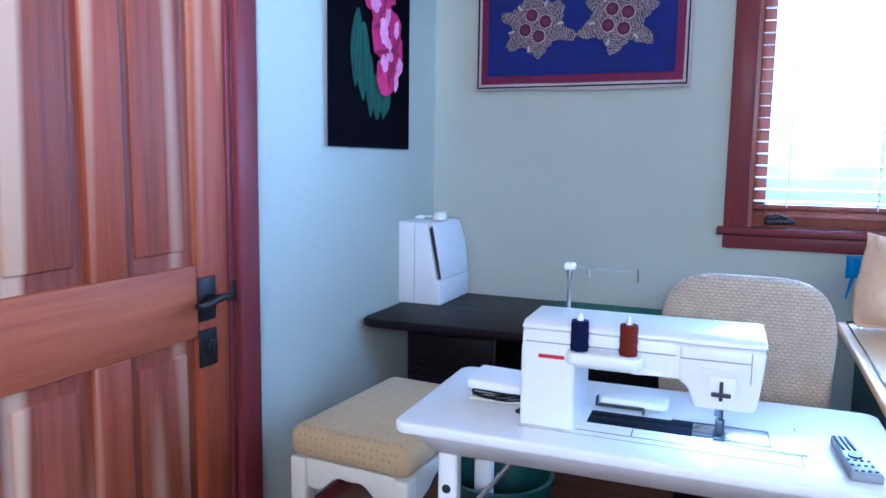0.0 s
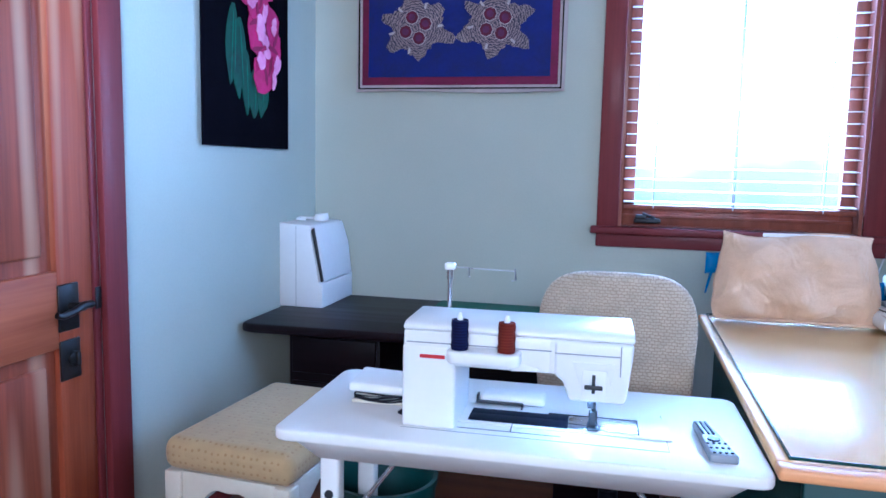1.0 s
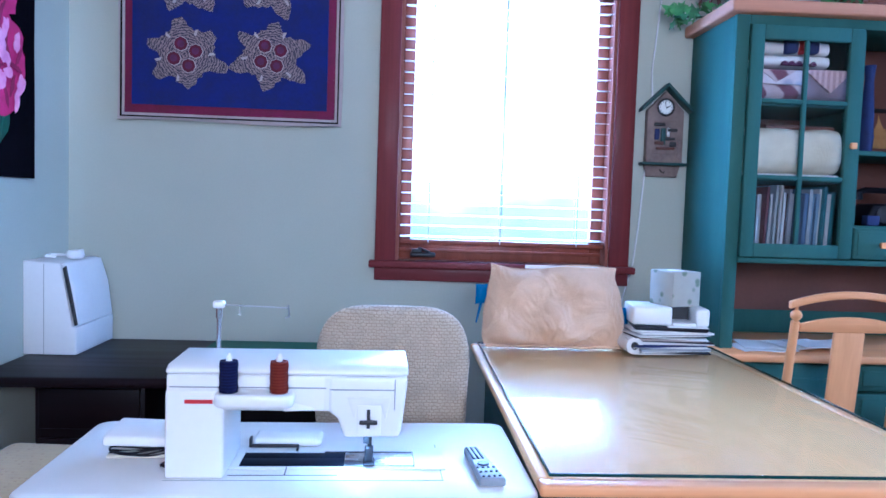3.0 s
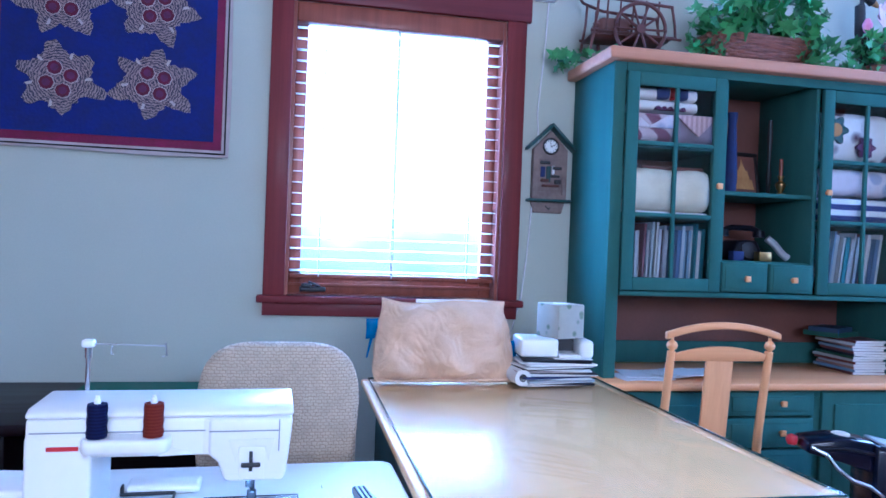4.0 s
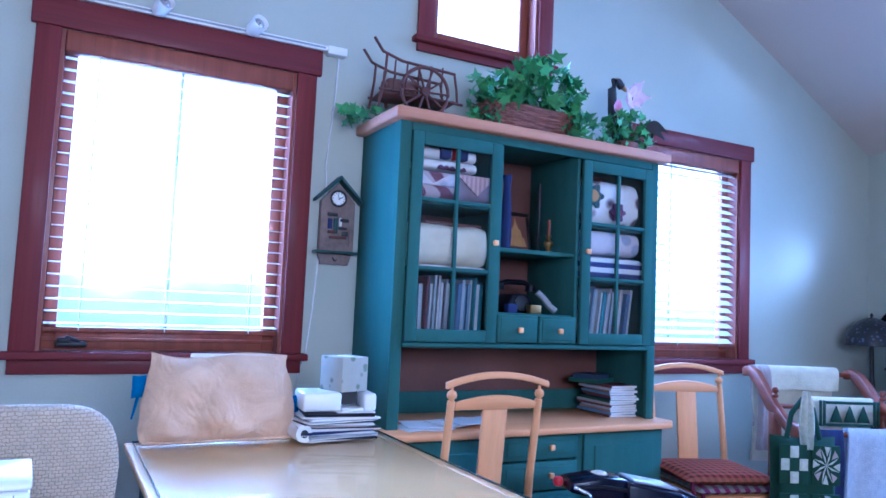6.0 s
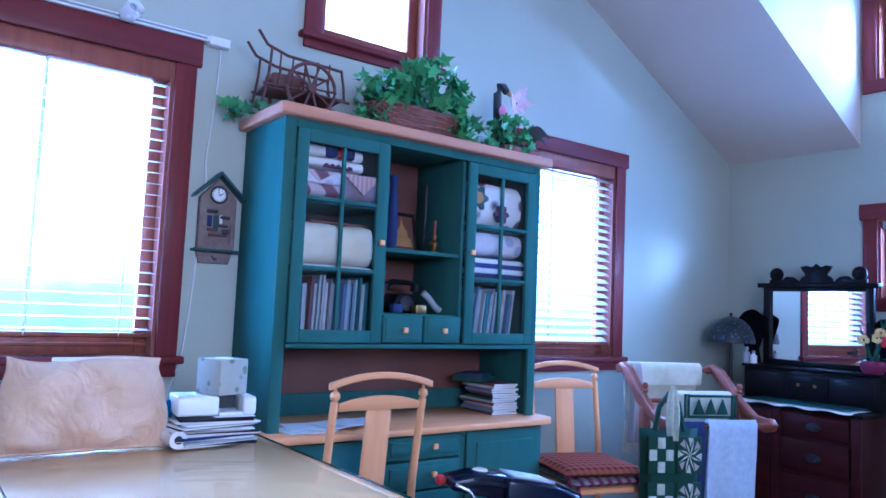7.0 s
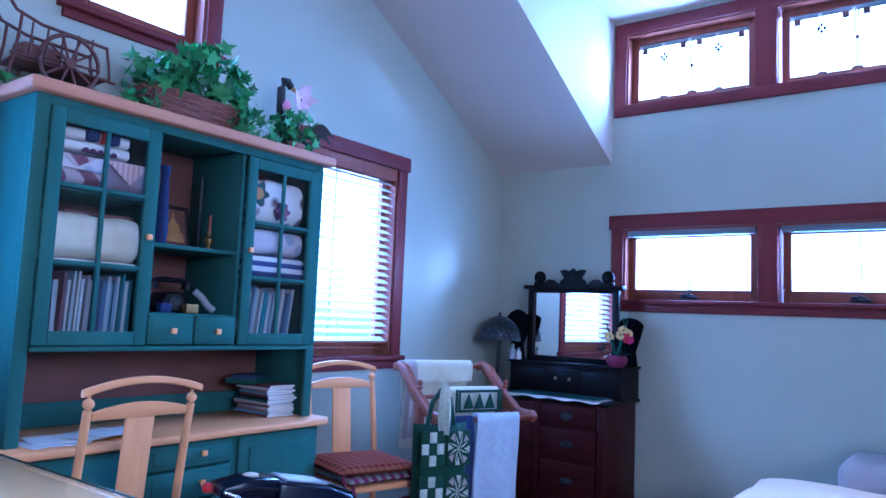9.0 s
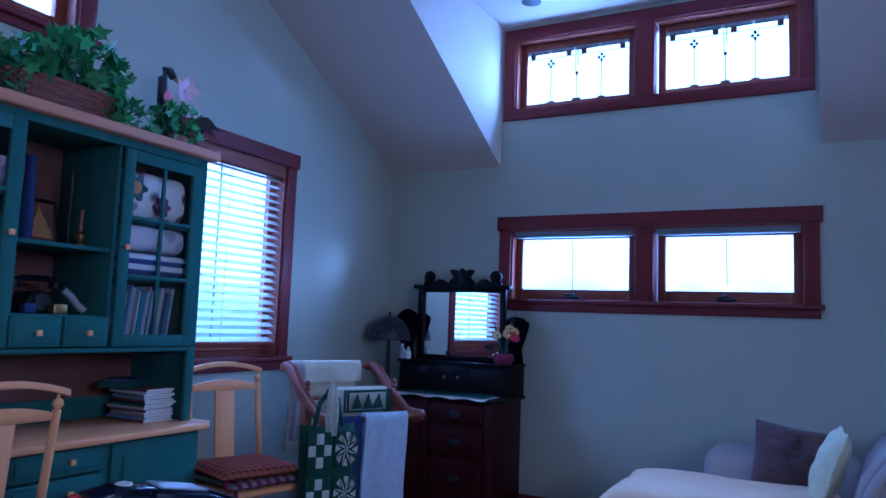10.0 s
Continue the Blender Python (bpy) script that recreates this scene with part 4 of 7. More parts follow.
for k, (x, z, w, h, mt) in enumerate(((-0.04, 0.15, 0.022, 0.05, NAVY), (-0.012, 0.14, 0.02, 0.075, TEAL_DARK), (0.03, 0.17, 0.045, 0.014, IRON), (0.02, 0.13, 0.05, 0.012, IRON), (-0.03, 0.195, 0.05, 0.016, IRON), (0.0, 0.085, 0.085, 0.012, TWIG), (0.065, 0.085, 0.016, 0.085, CLAY), (0.035, 0.105, 0.03, 0.022, IRON), (-0.03, 0.11, 0.04, 0.015, TWIG), (0.012, 0.16, 0.012, 0.04, WHITE))):
    part("carving", box(x - w / 2, x + w / 2, -0.046 - 0.002 * (k % 3), -0.035, z - h / 2, z + h / 2, 0.003), mt, clock)
part("hook", tube([(-0.01, -0.014, -0.01), (-0.01, -0.03, -0.02), (0.0, -0.034, -0.028), (0.008, -0.028, -0.02)], 0.003, 6), IRON, clock)


# ---- teal hutch against the north wall ----
HF, HB = 2.775, NORTH - 0.004
HX0, HX1 = 1.205, 2.635
CT = 0.737
hutch = thing("hutch", "tall teal painted hutch with maple counter and glazed doors", "hutch")
part("side_panel", box(HX0, HX0 + 0.025, HF + 0.02, HB, CT, 2.01), TEAL, hutch)
part("side_panel", box(HX1 - 0.025, HX1, HF + 0.02, HB, CT, 2.01), TEAL, hutch)
part("stile", box(HX0, 1.257, HF, HF + 0.02, CT, 2.01), TEAL, hutch)
part("stile", box(2.585, HX1, HF, HF + 0.02, CT, 1.09), TEAL, hutch)
part("stile", box(2.59, HX1, HF, HF + 0.02, 1.09, 2.01), TEAL, hutch)
part("top_rail", box(1.257, 2.59, HF, HF + 0.02, 1.968, 2.01), TEAL, hutch)
part("lower_rail", box(1.257, 2.585, HF - 0.012, HF + 0.02, 1.07, 1.09, 0.004), TEAL, hutch)
part("top_panel", box(HX0 + 0.025, HX1 - 0.025, HF + 0.02, HB, 1.985, 2.01), TEAL, hutch)
part("bottom_panel", box(HX0 + 0.025, HX1 - 0.025, HF + 0.02, HB, 1.072, 1.092), TEAL, hutch)
part("back_panel", box(HX0 + 0.025, HX1 - 0.025, HB - 0.012, HB, CT, 1.985, 0), NICHE, hutch, "brown inner back")
part("back_strip", box(HX0 + 0.025, HX1 - 0.025, HB - 0.03, HB - 0.012, CT, CT + 0.10), TEAL, hutch)
part("crown", rounded_off(box(HX0 - 0.04, HX1 + 0.04, HF - 0.05, HB, 2.004, 2.052, 0.010, 3)), CROWN, hutch, "tan wooden crown board with eased edge")
for x in (1.705, 2.14):
    part("divider", box(x, x + 0.02, HF + 0.02, HB - 0.012, 1.092, 1.985, 0.002), TEAL, hutch)
for x0, x1, zs in ((HX0 + 0.025, 1.705, (1.405, 1.69)), (1.725, 2.14, (1.225, 1.515)), (2.16, HX1 - 0.025, (1.405, 1.665))):
    for z in zs:
        part("shelf", box(x0, x1, HF + 0.03, HB - 0.012, z - 0.018, z, 0.002), TEAL, hutch)


def knob(parent, x, y, z):
    part("knob", join(box(x - 0.012, x + 0.012, y - 0.026, y - 0.012, z - 0.012, z + 0.012, 0.004), tube([(x, y - 0.013, z), (x, y, z)], 0.006)), MAPLE_V, parent, "small square maple knob")


def glazed_door(x0, x1, z0, z1, h1, h2, knob_left):
    y = HF - 0.02
    f = 0.052
    d = part("door", join(box(x0, x0 + f, y, HF, z0, z1), box(x1 - f, x1, y, HF, z0, z1), box(x0 + f, x1 - f, y, HF, z0, z0 + f), box(x0 + f, x1 - f, y, HF, z1 - f, z1)), TEAL, hutch, "teal glazed door with six lights")
    xm = (x0 + x1) / 2
    part("muntin", box(xm - 0.008, xm + 0.008, y + 0.002, HF - 0.003, z0 + f, z1 - f, 0.002), TEAL, d)
    for h in (h1, h2):
        for a, b in ((x0 + f, xm - 0.008), (xm + 0.008, x1 - f)):
            part("muntin", box(a, b, y + 0.002, HF - 0.003, h - 0.008, h + 0.008, 0.002), TEAL, d)
    p = part("pane", box(x0 + f - 0.004, x1 - f + 0.004, HF - 0.002, HF + 0.001, z0 + f - 0.004, z1 - f + 0.004, 0), GLASS, d)
    p.visible_shadow = False
    knob(d, x0 + 0.024 if knob_left else x1 - 0.03, y, 1.525)


glazed_door(1.256, 1.694, 1.094, 1.965, 1.398, 1.685, False)
glazed_door(2.149, 2.585, 1.094, 1.96, 1.402, 1.66, True)
for a, b in ((1.703, 1.914), (1.924, 2.13)):
    dr = part("drawer", join(box(a, b, HF - 0.018, HF + 0.2, 1.096, 1.218, 0.006), box(a + 0.014, b - 0.014, HF - 0.021, HF - 0.016, 1.11, 1.204, 0.004)), TEAL, hutch)
    knob(dr, (a + b) / 2, HF - 0.02, 1.152)
part("counter", slab([(HX0 - 0.045, 2.70, CT - 0.03), (HX0 - 0.01, 2.662, CT - 0.03), (2.65, 2.662, CT - 0.03), (2.697, 2.71, CT - 0.03), (2.697, HB, CT - 0.03), (HX0 - 0.045, HB, CT - 0.03)], (0, 0, 0.03), 0.006), MAPLE, hutch, "maple counter with clipped corners")
LF = 2.70
for x in (HX0, 2.60):
    part("base_side", box(x, x + 0.02, LF, HB, 0.0, CT - 0.031), TEAL, hutch)
part("base_floor", box(HX0 + 0.02, 2.60, LF + 0.02, HB - 0.02, 0.08, 0.1), TEAL, hutch)
part("base_back", box(HX0 + 0.02, 2.60, HB - 0.02, HB, 0.08, CT - 0.031), TEAL, hutch)
part("base_rail", box(HX0 + 0.02, 2.60, LF, LF + 0.02, CT - 0.06, CT - 0.031), TEAL, hutch)
part("toe_board", box(HX0 + 0.02, 2.60, LF + 0.05, LF + 0.06, 0, 0.08), TEAL, hutch)
for x in (1.66, 2.10):
    part("base_stile", box(x, x + 0.04, LF, LF + 0.02, 0.08, CT - 0.06), TEAL, hutch)
for z0, z1 in ((0.60, 0.698), (0.47, 0.59), (0.30, 0.46), (0.10, 0.29)):
    dr = part("drawer", join(box(1.70, 2.10, LF - 0.016, LF + 0.3, z0, z1, 0.005), box(1.725, 2.075, LF - 0.021, LF - 0.014, z0 + 0.02, z1 - 0.02, 0.004)), TEAL, hutch)
    knob(dr, 1.945, LF - 0.02, (z0 + z1) / 2 + 0.005)
for x0, x1 in ((2.14, 2.60), (1.23, 1.66)):
    d = part("cupboard_door", join(box(x0, x1, LF - 0.014, LF + 0.004, 0.1, 0.698, 0.004), box(x0 + 0.055, x1 - 0.055, LF - 0.022, LF - 0.012, 0.155, 0.648, 0.007, 3)), TEAL, hutch)


# ---- what the hutch holds ----
def roll(name, label, x0, x1, y, z, ry, rz_, material, end=None, group="folded cloths", flutes=0.006, seed=0):
    """A folded quilt lying on a shelf, its fold toward the front."""
    def sec(u, k):
        a = math.tau * k
        ca, sa = math.cos(a), math.sin(a)
        e = 0.62
        w = 1 + 0.12 * noise.noise((u * 4, ca + seed, sa))
        return (x0 + (x1 - x0) * u, y + ry * w * math.copysign(abs(ca) ** e, ca), z + rz_ * w * math.copysign(abs(sa) ** e, sa) + rz_)
    bm, n, m = bmesh.new(), 24, 10
    g = [[bm.verts.new(sec(j / m, k / n)) for k in range(n)] for j in range(m + 1)]
    for j in range(m):
        for k in range(n):
            bm.faces.new((g[j][k], g[j][(k + 1) % n], g[j + 1][(k + 1) % n], g[j + 1][k]))
    bm.faces.new(g[0][::-1]); bm.faces.new(g[-1])
    bmesh.ops.recalc_face_normals(bm, faces=bm.faces)
    rounded_off(bm)
    return solid(name, bm, material, label, "quilt", group=group)


STRIPE1 = banded("mauve_striped_cotton", (0.48, 0.40, 0.42), (0.14, 0.05, 0.08), 5, "DIAGONAL", 0.5, soft=0.12)
CHECKPINK = banded("pink_check_cotton", (0.56, 0.42, 0.42), (0.36, 0.24, 0.25), 14, "X", c3=(0.46, 0.34, 0.36), scale2=14, axis2="Z", soft=0.2)
GREYMAUVE = mat("grey_mauve_cotton", (0.27, 0.22, 0.26), (0.19, 0.15, 0.19), 16, 0.9, 0.4, fine=120)
FLORAL = spotted("white_floral_cotton", (0.72, 0.70, 0.68), (0.06, 0.025, 0.05), 9, size=0.27, bump=0, loose=1.0)
PASTEL = spotted("pastel_patch_cotton", (0.62, 0.58, 0.62), (0.34, 0.36, 0.48), 12, size=0.34, bump=0, loose=1.0)
BRASSCLOTH = mat("ochre_cotton", (0.42, 0.24, 0.07), (0.32, 0.17, 0.05), 20, 0.85, 0.2)
NAVYSTRIPE = banded("navy_and_white_stripe", (0.66, 0.66, 0.66), (0.02, 0.025, 0.16), 6.5, "Z", 0.2, soft=0.05)
for args in (("folded_quilt", "folded mauve striped quilt on a cabinet shelf", 1.29, 1.50, 2.90, 1.691, 0.10, 0.062, STRIPE1),
             ("folded_quilt", "folded grey-mauve quilt with a pale pink triangle", 1.475, 1.69, 2.90, 1.691, 0.10, 0.066, GREYMAUVE),
             ("folded_quilt", "small white cloth with a dark scalloped edge", 1.33, 1.60, 2.88, 1.828, 0.06, 0.023, WHITECLOTH),
             ("folded_quilt", "small white cloth with navy and red bands", 1.34, 1.60, 2.88, 1.877, 0.055, 0.025, WHITECLOTH),
             ("rolled_quilt", "thick rolled cream quilt on a cabinet shelf", 1.27, 1.66, 2.905, 1.419, 0.105, 0.088, CREAMQUILT),
             ("folded_quilt", "brown cloth laid over a rolled quilt", 1.38, 1.66, 2.94, 1.588, 0.085, 0.012, NICHE),
             ("folded_quilt", "flat folded white cloth under a rolled quilt", 1.26, 1.66, 2.92, 1.406, 0.11, 0.006, WHITECLOTH),
             ("folded_quilt", "folded white floral quilt with dark flowers", 2.19, 2.535, 2.92, 1.666, 0.11, 0.112, FLORAL),
             ("folded_quilt", "folded pastel patchwork quilt", 2.18, 2.55, 2.92, 1.523, 0.105, 0.06, PASTEL),
             ("folded_quilt", "navy and white striped folded quilt", 2.18, 2.575, 2.92, 1.406, 0.11, 0.056, NAVYSTRIPE)):
    q = roll(*args, seed=args[2])
    x0, x1, yc, zb, ry, rz_ = args[2:8]
    front = yc - ry * 1.10
    if args[8] is GREYMAUVE:
        part("pieced_triangle", slab([(x0 + 0.012, front, zb + rz_ * 1.85), (x1 - 0.012, front, zb + rz_ * 1.85), ((x0 + x1) / 2 + 0.01, front, zb + rz_ * 0.55)], (0, 0.012, 0), 0.001), CHECKPINK, q)
    if args[8] is STRIPE1:
        band = part("pieced_band", box(x0 + 0.002, x1 - 0.002, front, front + 0.014, zb + rz_ * 1.0, zb + rz_ * 1.9, 0.004), PASTEL, q)
        part("pieced_triangle", slab([(x0 + 0.02, front - 0.003, zb + rz_ * 1.88), (x1 - 0.045, front - 0.003, zb + rz_ * 1.88), (x0 + 0.085, front - 0.003, zb + rz_ * 1.1)], (0, 0.006, 0), 0.001), STRIPE1, band)
    if args[8] is WHITECLOTH and rz_ == 0.025:
        for a, b, mt in ((0.30, 0.52, NAVY), (0.52, 0.66, RED), (0.66, 0.84, NAVY)):
            part("cloth_band", box(x0 + (x1 - x0) * a, x0 + (x1 - x0) * b, front - 0.004, yc + ry * 0.8, zb + 0.002, zb + rz_ * 2.1, 0.012), mt, q)
    if args[8] is WHITECLOTH and rz_ == 0.023:
        for k in range(5):
            part("scallop", slab([(x0 + 0.09 + 0.028 * k + 0.013 * math.cos(a), front, zb + 0.004 + 0.016 * math.sin(a)) for a in [n * math.pi / 8 for n in range(9)]], (0, 0.02, 0)), PURPLE, q)
    if args[8] is FLORAL and rz_ > 0.1:
        for k, (u, v, r) in enumerate(((0.15, 1.22, 0.054), (0.60, 0.62, 0.040))):
            cx, cz = x0 + (x1 - x0) * u, zb + rz_ * v
            part("applique_flower", slab([(cx + r * (1 + 0.22 * math.cos(6 * a)) * math.cos(a), yc - ry * 1.13, cz + r * (1 + 0.22 * math.cos(6 * a)) * math.sin(a)) for a in [j * math.tau / 36 for j in range(36)]], (0, 0.015, 0)), PURPLE if k else TEAL_DARK, q)
            part("flower_heart", slab([(cx + 0.55 * r * math.cos(a), yc - ry * 1.15, cz + 0.55 * r * math.sin(a)) for a in [j * math.tau / 14 for j in range(14)]], (0, 0.006, 0)), BRASSCLOTH if not k else MAROON, q)
rng = random.Random(5)
BOOKS = [mat("book_cover", c, None, 20, 0.5, 0.05) for c in ((0.10, 0.16, 0.30), (0.40, 0.46, 0.52), (0.56, 0.58, 0.60), (0.16, 0.05, 0.06), (0.06, 0.22, 0.26), (0.50, 0.50, 0.48), (0.20, 0.30, 0.44), (0.36, 0.22, 0.20), (0.03, 0.05, 0.10), (0.03, 0.09, 0.06))]


def book(x, y, z, w, d, h, lean, mt, group, label):
    b = thing("book", label, "book", (x, y, z), 0, group)
    b.matrix_basis = pose(x, y, z, 0, lean, 0)
    part("cover", join(box(0, 0.002, 0, d, 0, h, 0), box(w - 0.002, w, 0, d, 0, h, 0), box(0, w, 0, 0.002, 0, h, 0)), mt, b)
    part("page_block", box(0.002, w - 0.002, 0.003, d - 0.004, 0.003, h - 0.004, 0), PAPER, b)
    return b


for x0, x1, lean, group in ((1.285, 1.68, 2, "books behind the glazed doors"), (2.175, 2.52, 7, "books behind the glazed doors")):
    x = x0 + 0.02
    while x < x1 - 0.012:
        w = rng.uniform(0.009, 0.022)
        h = rng.uniform(0.235, 0.283)
        book(x, 2.84 + rng.uniform(0, 0.03), 1.0925, w, 0.2, h, lean if x > x0 + 0.1 or lean > 5 else 0, rng.choice(BOOKS[:3] + BOOKS[1:3] + BOOKS[4:7] + BOOKS[8:9] + BOOKS[3:4]), group, "upright book on the lower cabinet shelf")
        x += w + 0.0012
pic = thing("framed_picture", "small framed picture leaning inside the hutch niche", "picture", (1.815, 3.03, 1.516), 8)
pic.matrix_basis = pose(1.855, 2.97, 1.516, -10, 0, 8)
part("frame", join(box(0, 0.18, 0, 0.015, 0, 0.018), box(0, 0.18, 0, 0.015, 0.182, 0.2), box(0, 0.018, 0, 0.015, 0.018, 0.182), box(0.162, 0.18, 0, 0.015, 0.018, 0.182)), BRONZE, pic)
part("print", box(0.018, 0.162, 0.006, 0.012, 0.018, 0.182, 0), NICHE, pic)
part("tower_shape", join(slab([(0.03, 0.006, 0.03), (0.15, 0.006, 0.03), (0.14, 0.006, 0.075), (0.04, 0.006, 0.075)], (0, -0.002, 0)), slab([(0.052, 0.006, 0.075), (0.128, 0.006, 0.075), (0.118, 0.006, 0.115), (0.062, 0.006, 0.115)], (0, -0.003, 0)),
                          slab([(0.07, 0.006, 0.115), (0.11, 0.006, 0.115), (0.098, 0.006, 0.14), (0.09, 0.006, 0.172), (0.082, 0.006, 0.14)], (0, -0.002, 0))), BRASSCLOTH, pic, "ochre stepped tower in the picture")
# Added block; behind the picture there is only the brown back panel.
solid("brown_block", box(0, 0.17, 0, 0.06, 0, 0.3), NICHE, "tall brown block added at the back of the niche", "box", (1.80, 3.10, 1.516))
solid("tall_vase", lathe([(0.0, 0), (0.024, 0), (0.028, 0.06), (0.022, 0.2), (0.016, 0.29), (0.022, 0.345), (0.0, 0.345)]), NAVY, "tall navy glass vase in the niche", "vase", (1.815, 2.90, 1.516))
cs = thing("candlestick", "small brass candlestick with a candle", "candlestick", (2.06, 2.90, 1.516))
part("stem", lathe([(0.0, 0), (0.025, 0), (0.025, 0.006), (0.008, 0.012), (0.02, 0.035), (0.022, 0.05), (0.008, 0.065), (0.014, 0.085), (0.0, 0.085)]), BRASS, cs)
part("candle", lathe([(0.008, 0.085), (0.008, 0.16), (0.0, 0.16)], 12), OAKRED, cs)
solid("tall_candlestick", lathe([(0.0, 0), (0.02, 0), (0.008, 0.02), (0.012, 0.1), (0.006, 0.14), (0.012, 0.27), (0.008, 0.35), (0.0, 0.35)]), IRON, "tall dark turned candlestick", "candlestick", (2.085, 3.02, 1.516))
ph = thing("vintage_telephone", "black vintage desk telephone with coiled cord", "telephone", (1.93, 2.92, 1.226))
part("body", join(slab([(-0.09, 0, 0), (0.09, 0, 0), (0.045, 0, 0.09), (-0.045, 0, 0.09)], (0, 0.13, 0), 0.012)), BLACK, ph)
part("dial", moved(lathe([(0.036, 0), (0.038, 0.006), (0.02, 0.01), (0.0, 0.01)], 20), pose(0, -0.002, 0.045, 80, 0, 0)), IRON, ph)
part("handset", join(tube([(-0.09, 0.06, 0.13), (-0.05, 0.06, 0.145), (0.05, 0.06, 0.145), (0.09, 0.06, 0.13)], 0.013, 10), lathe([(0.0, 0), (0.028, 0), (0.024, 0.03), (0.0, 0.03)], 14, (-0.09, 0.06, 0.105)), lathe([(0.0, 0), (0.028, 0), (0.024, 0.03), (0.0, 0.03)], 14, (0.09, 0.06, 0.105))), BLACK, ph)
solid("small_box", box(0, 0.06, 0, 0.04, 0, 0.04), BRASS, "small yellow box beside the telephone", "box", (1.93, 2.84, 1.226))
solid("small_box", box(0, 0.05, 0, 0.04, 0, 0.04), NAVY, "small dark blue box beside the telephone", "box", (1.80, 2.83, 1.226))
solid("grey_tube", tube([(-0.03, 0.03, 0.10), (0.0, 0.02, 0.075), (0.03, 0.01, 0.035), (0.055, 0.0, 0.016)], 0.016, 10), GREY, "short grey tube leaning beside the telephone", "tube", (2.02, 2.85, 1.226))

# ---- magazines and papers on the counter ----
for k in range(13):
    w, d, th = rng.uniform(0.15, 0.17), rng.uniform(0.23, 0.255), 0.0115
    m = [BOOKS[3], BOOKS[5], BOOKS[7], BOOKS[8], BOOKS[3], BOOKS[6], BOOKS[9], BOOKS[2]][k * 5 % 8]
    mag = thing("magazine", "magazine in a stack on the maple counter", "magazine", (2.425 + rng.uniform(-0.008, 0.008), 2.85 + rng.uniform(-0.008, 0.008), CT + 0.0118 * k), rng.uniform(-9, 5), "stack of magazines")
    part("cover", join(box(0, w, 0, d, 0, 0.0006, 0), box(0, w, 0, d, th - 0.0006, th, 0), box(0, 0.0012, 0, d, 0.0006, th - 0.0006, 0)), m, mag)
    part("page_block", box(0.0012, w - 0.001, 0.001, d - 0.001, 0.0006, th - 0.0006, 0), PAPER, mag)
for k, (w, d, r, m) in enumerate(((0.19, 0.16, 24, BOOKS[9]), (0.17, 0.13, 30, BOOKS[8]))):
    bk = thing("paperback", "dark paperback lying on top of the magazines", "book", (2.40, 2.92, CT + 0.1537 + 0.0215 * k), r, "stack of magazines")
    part("cover", join(box(0, w, 0, d, 0, 0.001, 0), box(0, w, 0, d, 0.020, 0.021, 0), box(0, 0.002, 0, d, 0.001, 0.020, 0), box(0.002, w, 0, 0.001, 0.001, 0.020, 0)), m, bk)
    part("page_block", box(0.002, w - 0.002, 0.001, d - 0.002, 0.001, 0.020, 0), PAPER, bk)
for k, (x, y, r) in enumerate(((1.38, 2.80, 4), (1.42, 2.83, -9), (1.55, 2.82, 12), (1.62, 2.80, 3))):
    solid("paper_sheet", sheet(lambda u, v: (-0.11 + 0.22 * u, -0.085 + 0.17 * v, 0.004 + 0.006 * noise.noise((u * 2 + k, v * 2, k)) + 0.008 * max(0, u - 0.7)), 8, 6, 0.003), PAPER, "loose printed paper on the maple counter", "paper", (x, y, CT + 0.006 * k), r, "loose papers")


# ---- big work table ----
TT = 0.772
table = thing("work_table", "large maple-edged work table with glass top on a green base", "table", (0.222, 1.272, 0))
TW, TD = 0.862, 1.29
part("tabletop", box(0.03, TW - 0.03, 0.04, TD - 0.03, TT - 0.03, TT, 0.001), MAPLE_Y, table)
part("edge_band", box(0, TW, 0, 0.04, TT - 0.018, TT + 0.004, 0.006), MAPLE, table)
part("edge_band", box(0, TW, TD - 0.03, TD, TT - 0.018, TT + 0.004, 0.006), MAPLE, table)
part("edge_band", box(0, 0.03, 0.04, TD - 0.03, TT - 0.018, TT + 0.004, 0.006), MAPLE_Y, table)
part("edge_band", box(TW - 0.03, TW, 0.04, TD - 0.03, TT - 0.018, TT + 0.004, 0.006), MAPLE_Y, table)
pane = part("glass_top", box(0.026, TW - 0.012, 0.046, TD - 0.012, TT + 0.0045, TT + 0.0105, 0.001), PLATE, table, "clear glass sheet")
pane.visible_shadow = False
for x0, x1, y0, y1 in ((0.0225, TW - 0.0085, 0.0425, 0.0458), (0.0225, TW - 0.0085, TD - 0.0118, TD - 0.0085), (0.0225, 0.0258, 0.0462, TD - 0.0122), (TW - 0.0118, TW - 0.0085, 0.0462, TD - 0.0122)):
    part("glass_edge", box(x0, x1, y0, y1, TT + 0.0045, TT + 0.0105, 0.0008), GLASSEDGE, table, "dark green polished glass edge")
for b in ((0.05, TW - 0.05, 0.05, 0.07, 0.08, TT - 0.034), (0.05, TW - 0.05, TD - 0.07, TD - 0.05, 0.08, TT - 0.034), (0.05, 0.07, 0.071, TD - 0.071, 0.08, TT - 0.034), (TW - 0.07, TW - 0.05, 0.071, TD - 0.071, 0.08, TT - 0.034)):
    part("base_side", box(*b), TEAL_DARK, table)
part("plinth", box(0.08, TW - 0.08, 0.08, TD - 0.08, 0, 0.08, 0), TEAL_DARK, table)
part("base_panel", box(0.10, TW - 0.10, 0.042, 0.051, 0.14, TT - 0.09, 0.004), TEAL_DARK, table)
GT = TT + 0.011

# ---- sewing table and machine ----
ST = 0.755
stable = thing("sewing_table", "white folding sewing table with rounded corners", "table", (-0.66, 1.248, 0), 1.8)
SW, SD = 0.885, 0.425


